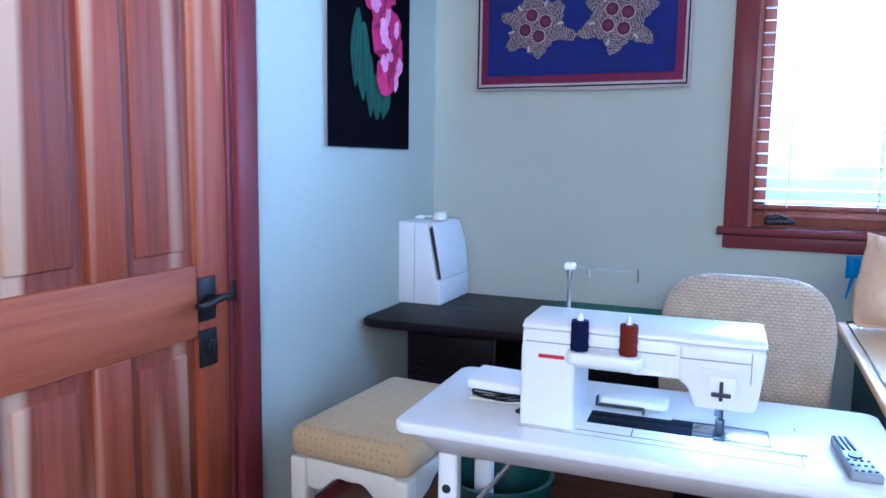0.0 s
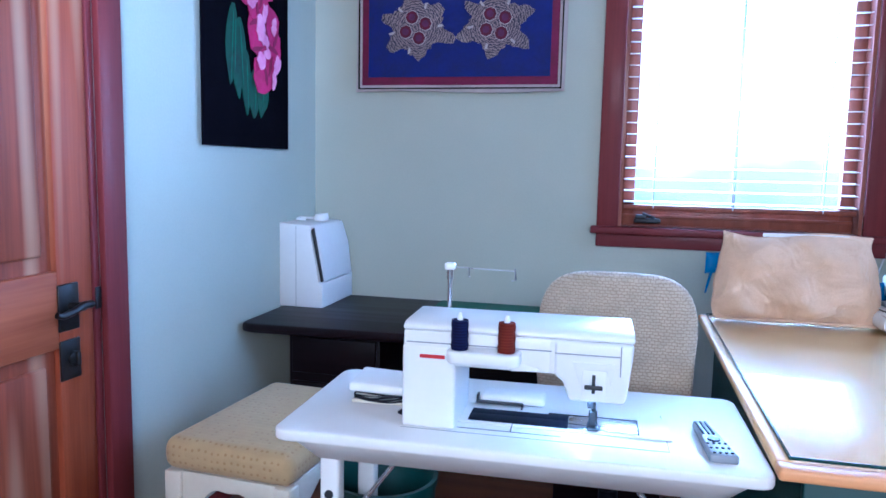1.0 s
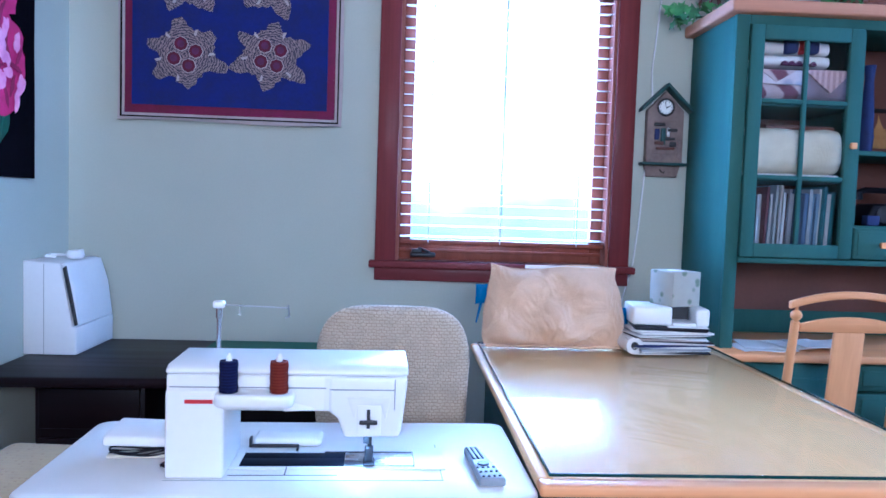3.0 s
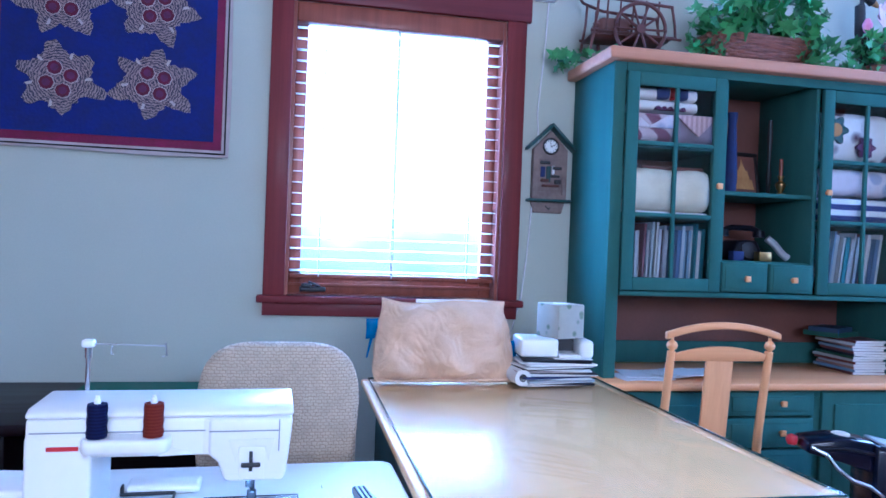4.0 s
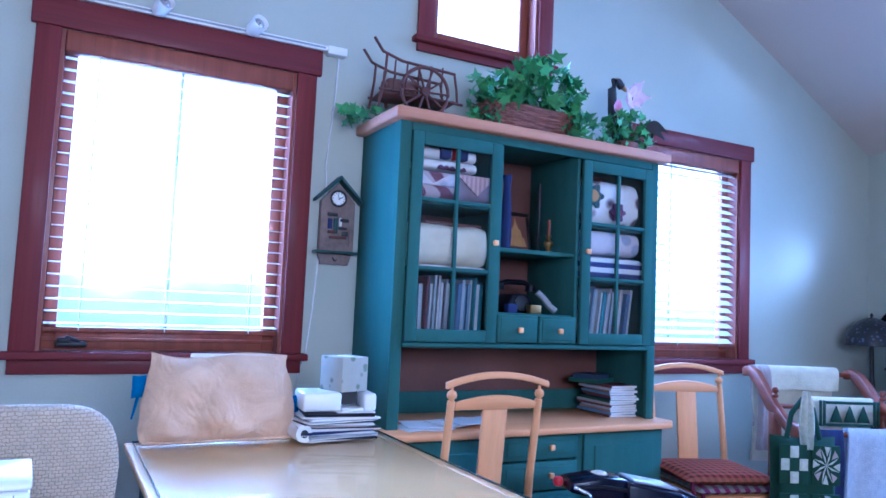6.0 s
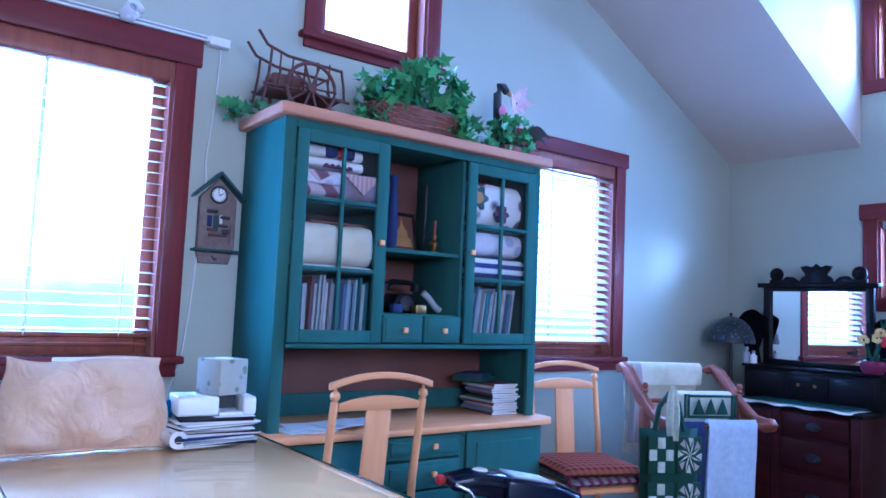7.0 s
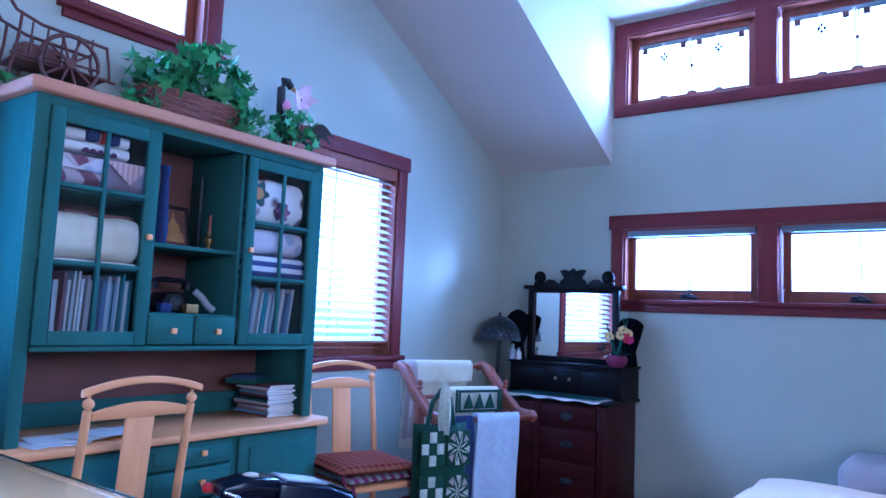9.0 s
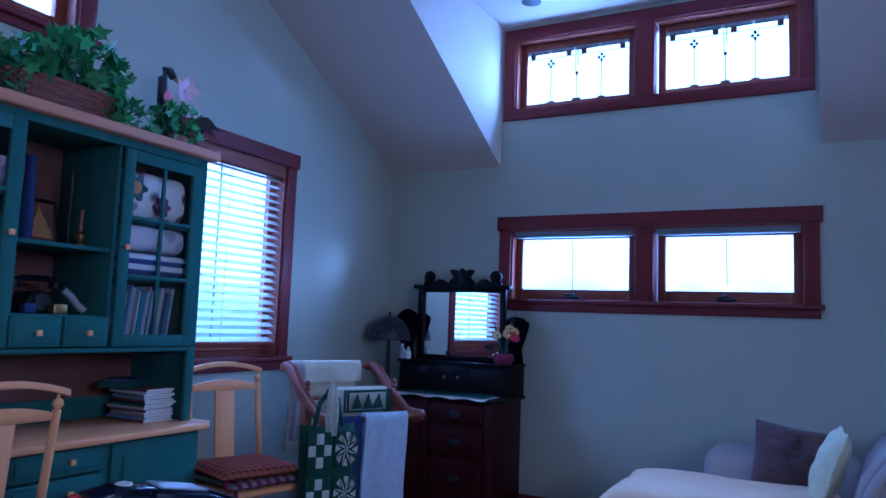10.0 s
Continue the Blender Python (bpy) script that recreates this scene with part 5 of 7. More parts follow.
def rounded(x0, x1, y0, y1, r, n=6):
    pts = []
    for cx, cy, a0 in ((x1 - r, y1 - r, 0), (x0 + r, y1 - r, 90), (x0 + r, y0 + r, 180), (x1 - r, y0 + r, 270)):
        pts += [(cx + r * math.cos(radians(a0 + 90 * k / n)), cy + r * math.sin(radians(a0 + 90 * k / n))) for k in range(n + 1)]
    return pts


top = slab([(x, y, ST - 0.022) for x, y in rounded(0, SW, 0, SD, 0.03)], (0, 0, 0.022), 0.005)
part("tabletop", top, WHITE_LAM, stable)
skirt = bmesh.new()
lo = [skirt.verts.new((x, y, ST - 0.068)) for x, y in rounded(0.065, SW - 0.065, 0.05, SD - 0.05, 0.02)]
hi = [skirt.verts.new((x, y, ST - 0.0222)) for x, y in rounded(0.02, SW - 0.02, 0.012, SD - 0.012, 0.04)]
for k in range(len(lo)):
    skirt.faces.new((lo[k], lo[(k + 1) % len(lo)], hi[(k + 1) % len(lo)], hi[k]))
skirt.faces.new(lo[::-1]); skirt.faces.new(hi)
part("apron", skirt, WHITE_LAM, stable)
for x in (0.085, SW - 0.085):
    for y in (0.10, SD - 0.09):
        part("leg", join(box(x - 0.02, x + 0.02, y - 0.018, y + 0.018, 0, ST - 0.068, 0.006), lathe([(0.0, 0), (0.014, 0), (0.0, 0.003)], 12, (x, y, 0))), WHITE_LAM, stable)
    part("brace", tube([(x, 0.1, 0.5), (x + (0.14 if x < 0.4 else -0.14), 0.1, ST - 0.07)], 0.005), STEEL, stable)
    part("leg_bolt", moved(lathe([(0.009, 0), (0.009, 0.003), (0.0, 0.004)], 14), pose(x, 0.082, 0.60, 90, 0, 0)), IRON, stable)
part("insert_seam", join(box(0.23, 0.72, 0.075, 0.0765, ST, ST + 0.0006, 0), box(0.72, 0.7215, 0.075, 0.27, ST, ST + 0.0006, 0)), GREY, stable)

mach = thing("sewing_machine", "white sewing machine with red badge and steel needle plate", "sewing machine", (-0.432, 1.335, ST), 1.8)
part("pillar", box(0, 0.102, 0.0, 0.165, 0, 0.160, 0.007, 3), WHITE, mach)
part("arm", box(0.002, 0.34, 0.002, 0.163, 0.123, 0.187, 0.004), WHITE, mach)
part("arm_facet", slab([(0.19, 0.03, 0.124), (0.232, 0.022, 0.124), (0.292, -0.006, 0.124), (0.292, 0.03, 0.124)], (0, 0, 0.061), 0.003), WHITE, mach)
part("arm_facet", slab([(0.205, -0.012, 0.126), (0.258, -0.002, 0.126), (0.225, 0.022, 0.160), (0.20, 0.022, 0.160)], (0, 0.02, 0), 0.002), WHITE, mach)
part("head", slab([(0.284, -0.008, 0.125), (0.300, -0.008, 0.112), (0.312, -0.008, 0.079), (0.406, -0.008, 0.079), (0.412, -0.008, 0.086), (0.420, -0.008, 0.16), (0.422, -0.008, 0.186), (0.284, -0.008, 0.186)], (0, 0.172, 0), 0.006), WHITE, mach)
part("head_recess", slab([(0.316, -0.008, 0.152), (0.392, -0.008, 0.152), (0.384, -0.008, 0.112), (0.376, -0.008, 0.138), (0.334, -0.008, 0.138), (0.330, -0.008, 0.112)], (0, -0.003, 0), 0.001), CARD, mach)
part("head_cover", box(0.334, 0.376, -0.011, -0.008, 0.083, 0.138, 0.001), WHITE, mach)
part("top_cover", slab([(0.001, 0.0005, 0.1875), (0.001, 0.0005, 0.196), (0.001, 0.016, 0.203), (0.001, 0.15, 0.204), (0.001, 0.166, 0.196), (0.001, 0.166, 0.1875)], (0.422, 0, 0), 0.004), WHITE, mach)
part("back_panel", box(0.02, 0.40, 0.162, 0.168, 0.13, 0.18, 0.003), WHITE, mach)
part("seam", join(box(0.008, 0.283, 0.0006, 0.003, 0.164, 0.1662, 0), box(0.285, 0.398, -0.0092, -0.0075, 0.164, 0.1662, 0), box(0.3985, 0.4005, -0.0095, -0.007, 0.13, 0.184, 0)), GREY, mach)
part("spool_shelf", slab([(x, y, 0.138) for x, y in rounded(0.09, 0.225, -0.043, 0.05, 0.02)], (0, 0, 0.024), 0.006), WHITE, mach)
for x in (0.114, 0.199):
    part("spool_pin", tube([(x, -0.026, 0.16), (x, -0.026, 0.232)], 0.0035, 8), WHITE, mach)
part("badge", box(0.034, 0.082, -0.0012, 0.001, 0.136, 0.143, 0), RED, mach, "plain red badge")
part("bed", box(0.10, 0.50, 0.045, 0.165, 0.0006, 0.003, 0.001), WHITE_LAM, mach)
DARKPLATE = mat("matt_black_plate", (0.006, 0.007, 0.016), (0.004, 0.005, 0.011), 10, 0.8, 0.0, spec=0.08)
part("dark_plate", box(0.118, 0.31, 0.058, 0.098, 0.0031, 0.005, 0.001), DARKPLATE, mach)
part("needle_plate", box(0.311, 0.44, 0.058, 0.128, 0.0031, 0.0055, 0.001), STEEL, mach)
part("dark_plate", box(0.118, 0.31, 0.0985, 0.128, 0.0031, 0.0047, 0.001), DARKPLATE, mach)
for b in ((0.205, 0.2065, 0.02, 0.058, 0.001, 0.0035), (0.105, 0.30, 0.0185, 0.0198, 0.0006, 0.0012), (0.440, 0.4415, 0.056, 0.1298, 0.003, 0.0062), (0.27, 0.4398, 0.130, 0.1315, 0.0031, 0.0062)):
    part("plate_seam", box(*b, 0), IRON, mach)
part("slide_slot", join(box(0.118, 0.215, 0.162, 0.168, 0.0031, 0.009, 0.001), box(0.213, 0.217, 0.14, 0.165, 0.0031, 0.008, 0.001), box(0.118, 0.122, 0.165, 0.185, 0.0031, 0.02, 0.001)), IRON, mach)
part("slide_plate", box(0.125, 0.26, 0.17, 0.23, 0.001, 0.02, 0.008), WHITE, mach)
part("tension_slot", join(box(0.351, 0.357, -0.0165, -0.0135, 0.098, 0.132, 0.001), box(0.338, 0.370, -0.022, -0.0135, 0.106, 0.113, 0.002)), IRON, mach)
nb = part("needle_bar", join(tube([(0.352, 0.06, 0.05), (0.352, 0.06, 0.09)], 0.004, 10), box(0.345, 0.359, 0.052, 0.068, 0.048, 0.062, 0.002), tube([(0.33, 0.056, 0.068), (0.375, 0.056, 0.066)], 0.0025, 8), box(0.326, 0.336, 0.05, 0.06, 0.064, 0.073, 0.002)), IRON, mach)
part("needle", tube([(0.352, 0.06, 0.05), (0.352, 0.06, 0.012)], 0.0012, 6), STEEL, nb)
part("presser_foot", join(tube([(0.356, 0.066, 0.08), (0.356, 0.066, 0.02)], 0.005, 10), box(0.345, 0.367, 0.045, 0.085, 0.007, 0.012, 0.002), box(0.348, 0.364, 0.056, 0.074, 0.012, 0.04, 0.003)), IRON, mach)
part("thread_stand", join(tube([(0.055, 0.17, 0.12), (0.055, 0.17, 0.285)], 0.0045, 10), tube([(0.055, 0.17, 0.26), (0.055, 0.17, 0.28)], 0.0065, 10)), STEEL, mach)
part("stand_cap", box(0.044, 0.066, 0.159, 0.181, 0.280, 0.294, 0.004), WHITE, mach)
part("thread_guide", join(tube([(0.055, 0.17, 0.286), (0.19, 0.16, 0.284)], 0.0016, 6), tube([(0.19, 0.16, 0.29), (0.192, 0.16, 0.266), (0.184, 0.16, 0.264)], 0.0018, 6), tube([(0.095, 0.167, 0.287), (0.095, 0.165, 0.268), (0.099, 0.165, 0.268)], 0.0016, 6)), STEEL, mach)
lamp = bpy.data.lights.new("machine_lamp", "AREA")
lamp.size, lamp.energy, lamp.color = 0.03, 0.22, (0.72, 0.92, 1.0)
lob = new("machine_lamp", lamp)
lob.matrix_world = pose(-0.432, 1.335, ST, 0, 0, 1.8) @ pose(0.335, 0.03, 0.0765, 0, 12, 0)
part("bulb_cover", box(0.315, 0.345, 0.02, 0.05, 0.0772, 0.079, 0), WHITE, mach)
for x, mt, lb in ((0.114, NAVY, "cone spool of navy thread on the machine"), (0.199, OAKRED, "cone spool of rust thread on the machine")):
    sp = thing("thread_spool", lb, "spool", (mach.matrix_basis @ Vector((x, -0.026, 0.1625))), 0, "thread spools")
    wound = banded("wound_thread", (0.003, 0.004, 0.03) if mt is NAVY else (0.10, 0.012, 0.006), (0.008, 0.010, 0.05) if mt is NAVY else (0.13, 0.02, 0.009), 60, "Z", 1.5, soft=0.3)
    wound.node_tree.nodes["Principled BSDF"].inputs["Sheen Weight"].default_value = 0.0
    wound.node_tree.nodes["Principled BSDF"].inputs["Specular IOR Level"].default_value = 0.15
    part("thread", lathe([(0.0045, 0.002), (0.0155, 0.002), (0.0165, 0.01), (0.0150, 0.018), (0.0162, 0.028), (0.0150, 0.038), (0.0160, 0.048), (0.0150, 0.056), (0.0045, 0.056)], 20), wound, sp)
    part("tube", lathe([(0.0042, 0.0), (0.0055, 0.0), (0.0055, 0.064), (0.0042, 0.064)], 14), WHITE, sp)

ped = thing("foot_pedal", "white machine foot pedal with coiled black cord", "foot pedal", (-0.575, 1.43, ST), 4)
part("body", slab([(0.0, -0.004, 0.026), (0.118, -0.004, 0.022), (0.124, 0.095, 0.028), (0.008, 0.095, 0.034)], (0, 0, 0.02), 0.006), WHITE, ped)
part("base", box(0.005, 0.12, 0.006, 0.095, 0.0, 0.006, 0.002), CREAM, ped)
loops = []
for k in range(4):
    r = 0.010 + 0.003 * k
    loops.append(tube([(0.065 + 0.058 * math.cos(a), 0.02 + r * math.sin(a) * 1.2, 0.006 + 0.003 * k + 0.004 * math.sin(2 * a + k)) for a in [j * math.tau / 20 for j in range(21)]], 0.0019, 6))
loops.append(tube([(0.10, 0.03, 0.02), (0.122, 0.03, 0.05), (0.132, 0.04, 0.06), (0.14, 0.05, 0.04), (0.135, 0.03, 0.012), (0.125, -0.02, 0.004), (0.118, -0.045, 0.005), (0.128, -0.052, 0.005)], 0.0035, 6))
part("cord", join(*loops), BLACK, ped, "coiled black cord")

rem = thing("remote_control", "slim grey remote control with dark keys", "remote", (0.135, 1.395, ST), 8)
part("body", join(slab([(-0.024, -0.075, 0), (0.024, -0.08, 0), (0.018, 0.03, 0), (0.012, 0.095, 0), (-0.014, 0.095, 0), (-0.018, 0.03, 0)], (0, 0, 0.016), 0.004)), SILVER, rem)
for k in range(3):
    part("key_bar", box(-0.013 + 0.009 * k, -0.009 + 0.009 * k, 0.02, 0.085, 0.016, 0.0185, 0.001), BLACK, rem)
for k in range(12):
    part("key", lathe([(0.0028, 0.016), (0.0028, 0.0182), (0.0, 0.0182)], 8, (-0.015 + 0.010 * (k % 4), -0.068 + 0.022 * (k // 4), 0)), BLACK, rem)
part("ring_key", lathe([(0.008, 0.016), (0.011, 0.016), (0.011, 0.0188), (0.008, 0.0188)], 18, (0, -0.005, 0)), BLACK, rem)

# ---- under the sewing table ----
bucket = thing("waste_bin", "small green round waste bin", "bin", (-0.56, 1.62, 0))
part("body", lathe([(0.0, 0), (0.10, 0), (0.125, 0.50), (0.13, 0.51), (0.13, 0.525), (0.12, 0.525), (0.115, 0.5), (0.095, 0.012), (0.0, 0.012)], 28), TEAL_DARK, bucket)
solid("storage_box", box(-0.2, 0.2, -0.14, 0.14, 0, 0.34, 0.006), BLACKCLOTH, "black storage box on the floor", "box", (-0.08, 1.66, 0), 4)
solid("storage_box", box(-0.12, 0.12, -0.1, 0.1, 0, 0.40, 0.006), OATCLOTH, "pale fabric storage box on the floor", "box", (-0.30, 1.40, 0), -6)

# ---- office chair ----
oc = thing("office_chair", "office chair with rounded beige tweed back", "chair", (-0.042, 2.02, 0))
out = []
for k in range(40):
    a = math.tau * k / 40
    ca, sa = math.cos(a), math.sin(a)
    e = 0.52 if sa > 0 else 0.5
    out.append((0.211 * math.copysign(abs(ca) ** e, ca) * (1.0 if sa > 0 else 0.97), 0.0, 0.735 + 0.24 * math.copysign(abs(sa) ** e, sa)))
back = slab([(x, -0.035, z) for x, y, z in out], (0, 0.075, 0))
bmesh.ops.bevel(back, geom=[e for e in back.edges if e.calc_face_angle(0) > 0.9], offset=0.028, segments=4, affect="EDGES", profile=0.6)
for v in back.verts:
    v.co.y += 0.35 * v.co.x ** 2
part("backrest", back, TWEED, oc, "rounded beige tweed backrest")
part("seat", box(-0.23, 0.23, 0.06, 0.50, 0.43, 0.51, 0.035, 4), TWEED, oc)
part("back_bar", tube([(0, 0.05, 0.66), (0, 0.10, 0.5), (0, 0.14, 0.42), (0, 0.26, 0.40)], 0.02, 10), BLACK, oc)
part("column", lathe([(0.03, 0.08), (0.03, 0.25), (0.018, 0.25), (0.018, 0.42), (0.0, 0.42)], 16, (0, 0.28, 0)), BLACK, oc)
for k in range(5):
    a = k * math.tau / 5 + 0.3
    leg = part("star_leg", tube([(0, 0.28, 0.10), (0.28 * math.cos(a), 0.28 + 0.28 * math.sin(a), 0.07)], 0.022, 8, 0.014), BLACK, oc)
    part("caster", moved(lathe([(0.0, -0.02), (0.027, -0.018), (0.027, 0.018), (0.0, 0.02)], 14), pose(0.28 * math.cos(a), 0.28 + 0.28 * math.sin(a), 0.027, 90, 0, math.degrees(a))), BLACK, leg)

# ---- stool ----
stool = thing("upholstered_stool", "cream-painted stool with tan dotted cushion", "stool", (-1.19, 1.665, 0), -4)
SX, SY = 0.385, 0.56
cu = box(0, SX, 0, SY, 0.435, 0.525, 0.035, 5)
for v in cu.verts:
    if v.co.z > 0.48:
        v.co.z += 0.016 * math.sin(math.pi * min(1, max(0, v.co.x / SX))) * math.sin(math.pi * min(1, max(0, v.co.y / SY)))
part("cushion", cu, DOTTED, stool, "tan cushion with small woven dots")
for x in (0.03, SX - 0.03):
    for y in (0.03, SY - 0.03):
        part("leg", join(box(x - 0.024, x + 0.024, y - 0.024, y + 0.024, 0.30, 0.434, 0.004), tube([(x, y, 0.30), (x, y, 0.0)], 0.024, 10, 0.014)), CREAM, stool)


def apron_pts(L):
    n = 24
    pts = [(0.0, 0.434), (L, 0.434)]
    for k in range(n + 1):
        u = 1 - k / n
        z = 0.372 - 0.026 * math.cos(u * math.tau) + 0.006 * math.cos(u * math.tau * 3)
        pts.append((L * u, z))
    return pts


for y in (0.018, SY - 0.034):
    part("apron", slab([(0.054 + p * (SX - 0.108) / 0.3, y, z) for p, z in apron_pts(0.3)], (0, 0.016, 0), 0.002), CREAM, stool)
for x in (0.018, SX - 0.034):
    part("apron", slab([(x, 0.054 + p * (SY - 0.108) / 0.3, z) for p, z in apron_pts(0.3)], (0.016, 0, 0), 0.002), CREAM, stool)

# ---- dark desk along the north wall ----
DT = 0.645
desk = thing("dark_desk", "espresso wooden desk along the wall", "desk", (WEST + 0.004, 2.465, 0))
part("desktop", slab([(0.0, 0.05, DT - 0.035), (0.012, 0.022, DT - 0.035), (0.05, 0.004, DT - 0.035), (1.60, 0.07, DT - 0.035), (1.60, 0.72, DT - 0.035), (0.0, 0.72, DT - 0.035)], (0, 0, 0.035), 0.012), DARKDESK, desk)
part("pedestal", box(0.12, 0.50, 0.20, 0.64, 0, DT - 0.036), DARKDESK, desk)
part("pedestal", box(1.18, 1.56, 0.20, 0.64, 0, DT - 0.036), DARKDESK, desk)
part("modesty_panel", box(0.50, 1.18, 0.56, 0.58, 0.1, DT - 0.036), DARKDESK, desk)
for z in (0.42, 0.24, 0.06):
    part("drawer_front", box(0.135, 0.485, 0.188, 0.2, z, z + 0.145, 0.004), DARKDESK, desk)
solid("cutting_mat", box(0, 0.90, 0, 0.43, 0, 0.003, 0.001), GREENMAT, "green cutting mat lying on the dark desk", "mat", (-0.80, 2.74, DT), 0)

case = thing("white_case", "white box-shaped case with a slanting front flap", "case", (-1.405, 2.83, DT))
part("body", slab([(-0.02, 0, 0), (0.175, 0, 0), (0.175, 0, 0.105), (0.158, 0, 0.107), (0.118, 0, 0.335), (0.11, 0, 0.345), (-0.02, 0, 0.352)], (0, 0.345, 0), 0.005), CARD, case)
part("flap", slab([(0.178, 0.012, 0.110), (0.162, 0.012, 0.108), (0.114, 0.012, 0.340), (0.130, 0.012, 0.344), (0.160, 0.012, 0.25)], (0, 0.32, 0), 0.003), CARD, case, "slanting white flap")
part("flap_gap", slab([(0.168, -0.001, 0.110), (0.176, -0.001, 0.114), (0.134, -0.001, 0.335), (0.124, -0.001, 0.325)], (0, 0.012, 0)), IRON, case)
part("corner_seam", box(0.055, 0.057, -0.001, 0.001, 0.0, 0.34, 0), GREY, case)
solid("plug_bundle", join(lathe([(0.0, 0), (0.028, 0.0), (0.034, 0.014), (0.026, 0.03), (0.0, 0.034)], 14, (0.06, 0.05, 0)), tube([(0.0, 0.02, 0.006), (-0.03, 0.0, 0.01), (-0.04, 0.06, 0.012), (0.02, 0.10, 0.008), (0.07, 0.05, 0.02)], 0.005, 6), tube([(0.03, 0.07, 0.016), (0.07, 0.1, 0.022)], 0.012, 10)), WHITE, "small white plug and cord lying on a case", "plug", (-1.36, 2.93, DT + 0.352))

# ---- on the back of the work table ----
cover = thing("canvas_cover", "limp tan canvas cover with blue ties standing on the table", "cover", (0.497, 2.50, GT))


def cover_pt(side):
    def fn(u, v):
        s = 2 * u - 1
        z = 0.262 * v - 0.010 * math.sin(u * 7) * v + 0.012 * (abs(s) ** 3) * v
        half = 0.236 - 0.012 * v + 0.008 * math.sin(v * 5)
        bulge = 0.065 * (1 - abs(s) ** 4) * (1 - (2 * v - 1) ** 4) + 0.006
        w = 0.022 * noise.noise((u * 3.2, v * 2.6, 3)) + 0.02 * math.sin(11 * u + 7 * v + 2 * noise.noise((u * 2, v * 2, 9))) * (1 - v) * (1 - 0.6 * u) + 0.012 * noise.noise((u * 5 + v * 3, v * 5 - u * 4, 7)) + 0.003 * noise.noise((u * 14, v * 12, 5))
        e = (1 - abs(s) ** 6) * (1 - (2 * v - 1) ** 8)
        return (s * half + 0.01 * noise.noise((v * 4, s, 2)), side * (bulge + w * e) + 0.05 * v - 0.02, max(0.0, z + 0.003))
    return fn


part("front_cloth", sheet(cover_pt(-1), 34, 24, 0.003), CANVAS, cover)
part("back_cloth", sheet(cover_pt(1), 20, 14, 0.003), CANVAS, cover)
part("lining", sheet(lambda u, v: (-0.10 + 0.25 * u, 0.022 + 0.006 * math.sin(u * 6), 0.262 + 0.012 * v), 12, 3, 0.002), WHITECLOTH, cover, "white lining showing at the top edge")
part("hem", tube([(-0.235 + 0.47 * k / 16, -0.034 + 0.003 * math.sin(k), 0.005) for k in range(17)], 0.0055, 8), CANVAS, cover)
for sx, z in ((-1, 0.17), (1, 0.10)):
    part("tie", join(moved(cushion(0.05, 0.07, 0.03, 8, seed=2), pose(sx * 0.245, 0.03, z, 90, 0, 20)), tube([(sx * 0.245, 0.03, z - 0.02), (sx * 0.255, 0.035, z - 0.07), (sx * 0.262, 0.03, z - 0.10)], 0.006, 6, 0.003)), BLUEPLASTIC, cover, "blue fabric tie")

rl = thing("paper_roll", "rolled white paper lying on the glass table", "paper roll", (0.745, 2.385, GT + 0.0285), 3)
part("roll", moved(lathe([(0.012, 0.0), (0.028, 0.0), (0.028, 0.42), (0.012, 0.42)], 24), pose(0, 0, 0, -90, 0, 0)), PAPER, rl)
# Solid black plug: the shade inside the hollow roll, put into colour.
part("dark_bore", moved(lathe([(0.0, -0.0015), (0.013, -0.0015), (0.013, 0.421), (0.0, 0.421)], 16), pose(0, 0, 0, -90, 0, 0)), IRON, rl)
zz = GT
for k in range(17):
    th = rng.uniform(0.002, 0.008)
    solid("paper_sheaf", box(-0.125, 0.125, -0.09, 0.09, 0, th, 0.0008), (PAPER, BLACK, PAPER, GREY, PAPER, PAPER, NAVY, CARD, PAPER, BLACK, OATCLOTH)[k % 11], "sheaf of papers in a stack on the table", "paper", (0.868 + rng.uniform(-0.022, 0.022), 2.475 + rng.uniform(-0.01, 0.01), zz), rng.uniform(-13, 11), "stack of papers")
    zz += th + 0.0005
rd = thing("black_binder", "thin black binder on a stack of papers", "binder", (0.885, 2.465, zz), -9)
part("cover", box(-0.125, 0.11, -0.085, 0.085, 0, 0.014, 0.003), BLACK, rd)
zz += 0.0145
tray = thing("label_machine", "white desktop device with dark slot", "device", (0.88, 2.47, zz), -6)
part("body", join(box(-0.13, 0.0, -0.07, 0.08, 0, 0.062, 0.008), box(0.0, 0.075, 0.01, 0.08, 0, 0.062, 0.004), box(0.0, 0.075, -0.08, 0.01, 0, 0.012, 0.003), box(0.075, 0.12, -0.08, 0.08, 0, 0.062, 0.012)), WHITE, tray)
part("slot", box(0.003, 0.072, 0.004, 0.0095, 0.014, 0.058, 0), IRON, tray)
part("paper_pad", box(-0.02, 0.11, -0.10, -0.03, -0.0002, 0.0025, 0), PAPER, tray)
tis = thing("tissue_box", "cube tissue box with leaf print", "tissue box", (0.905, 2.48, zz + 0.0625), 20)
part("box", box(-0.058, 0.058, -0.058, 0.058, 0, 0.116, 0.003), TISSUE, tis)
part("opening", lathe([(0.0, 0.1162), (0.03, 0.1162), (0.03, 0.117), (0.0, 0.117)], 20), WHITE, tis)


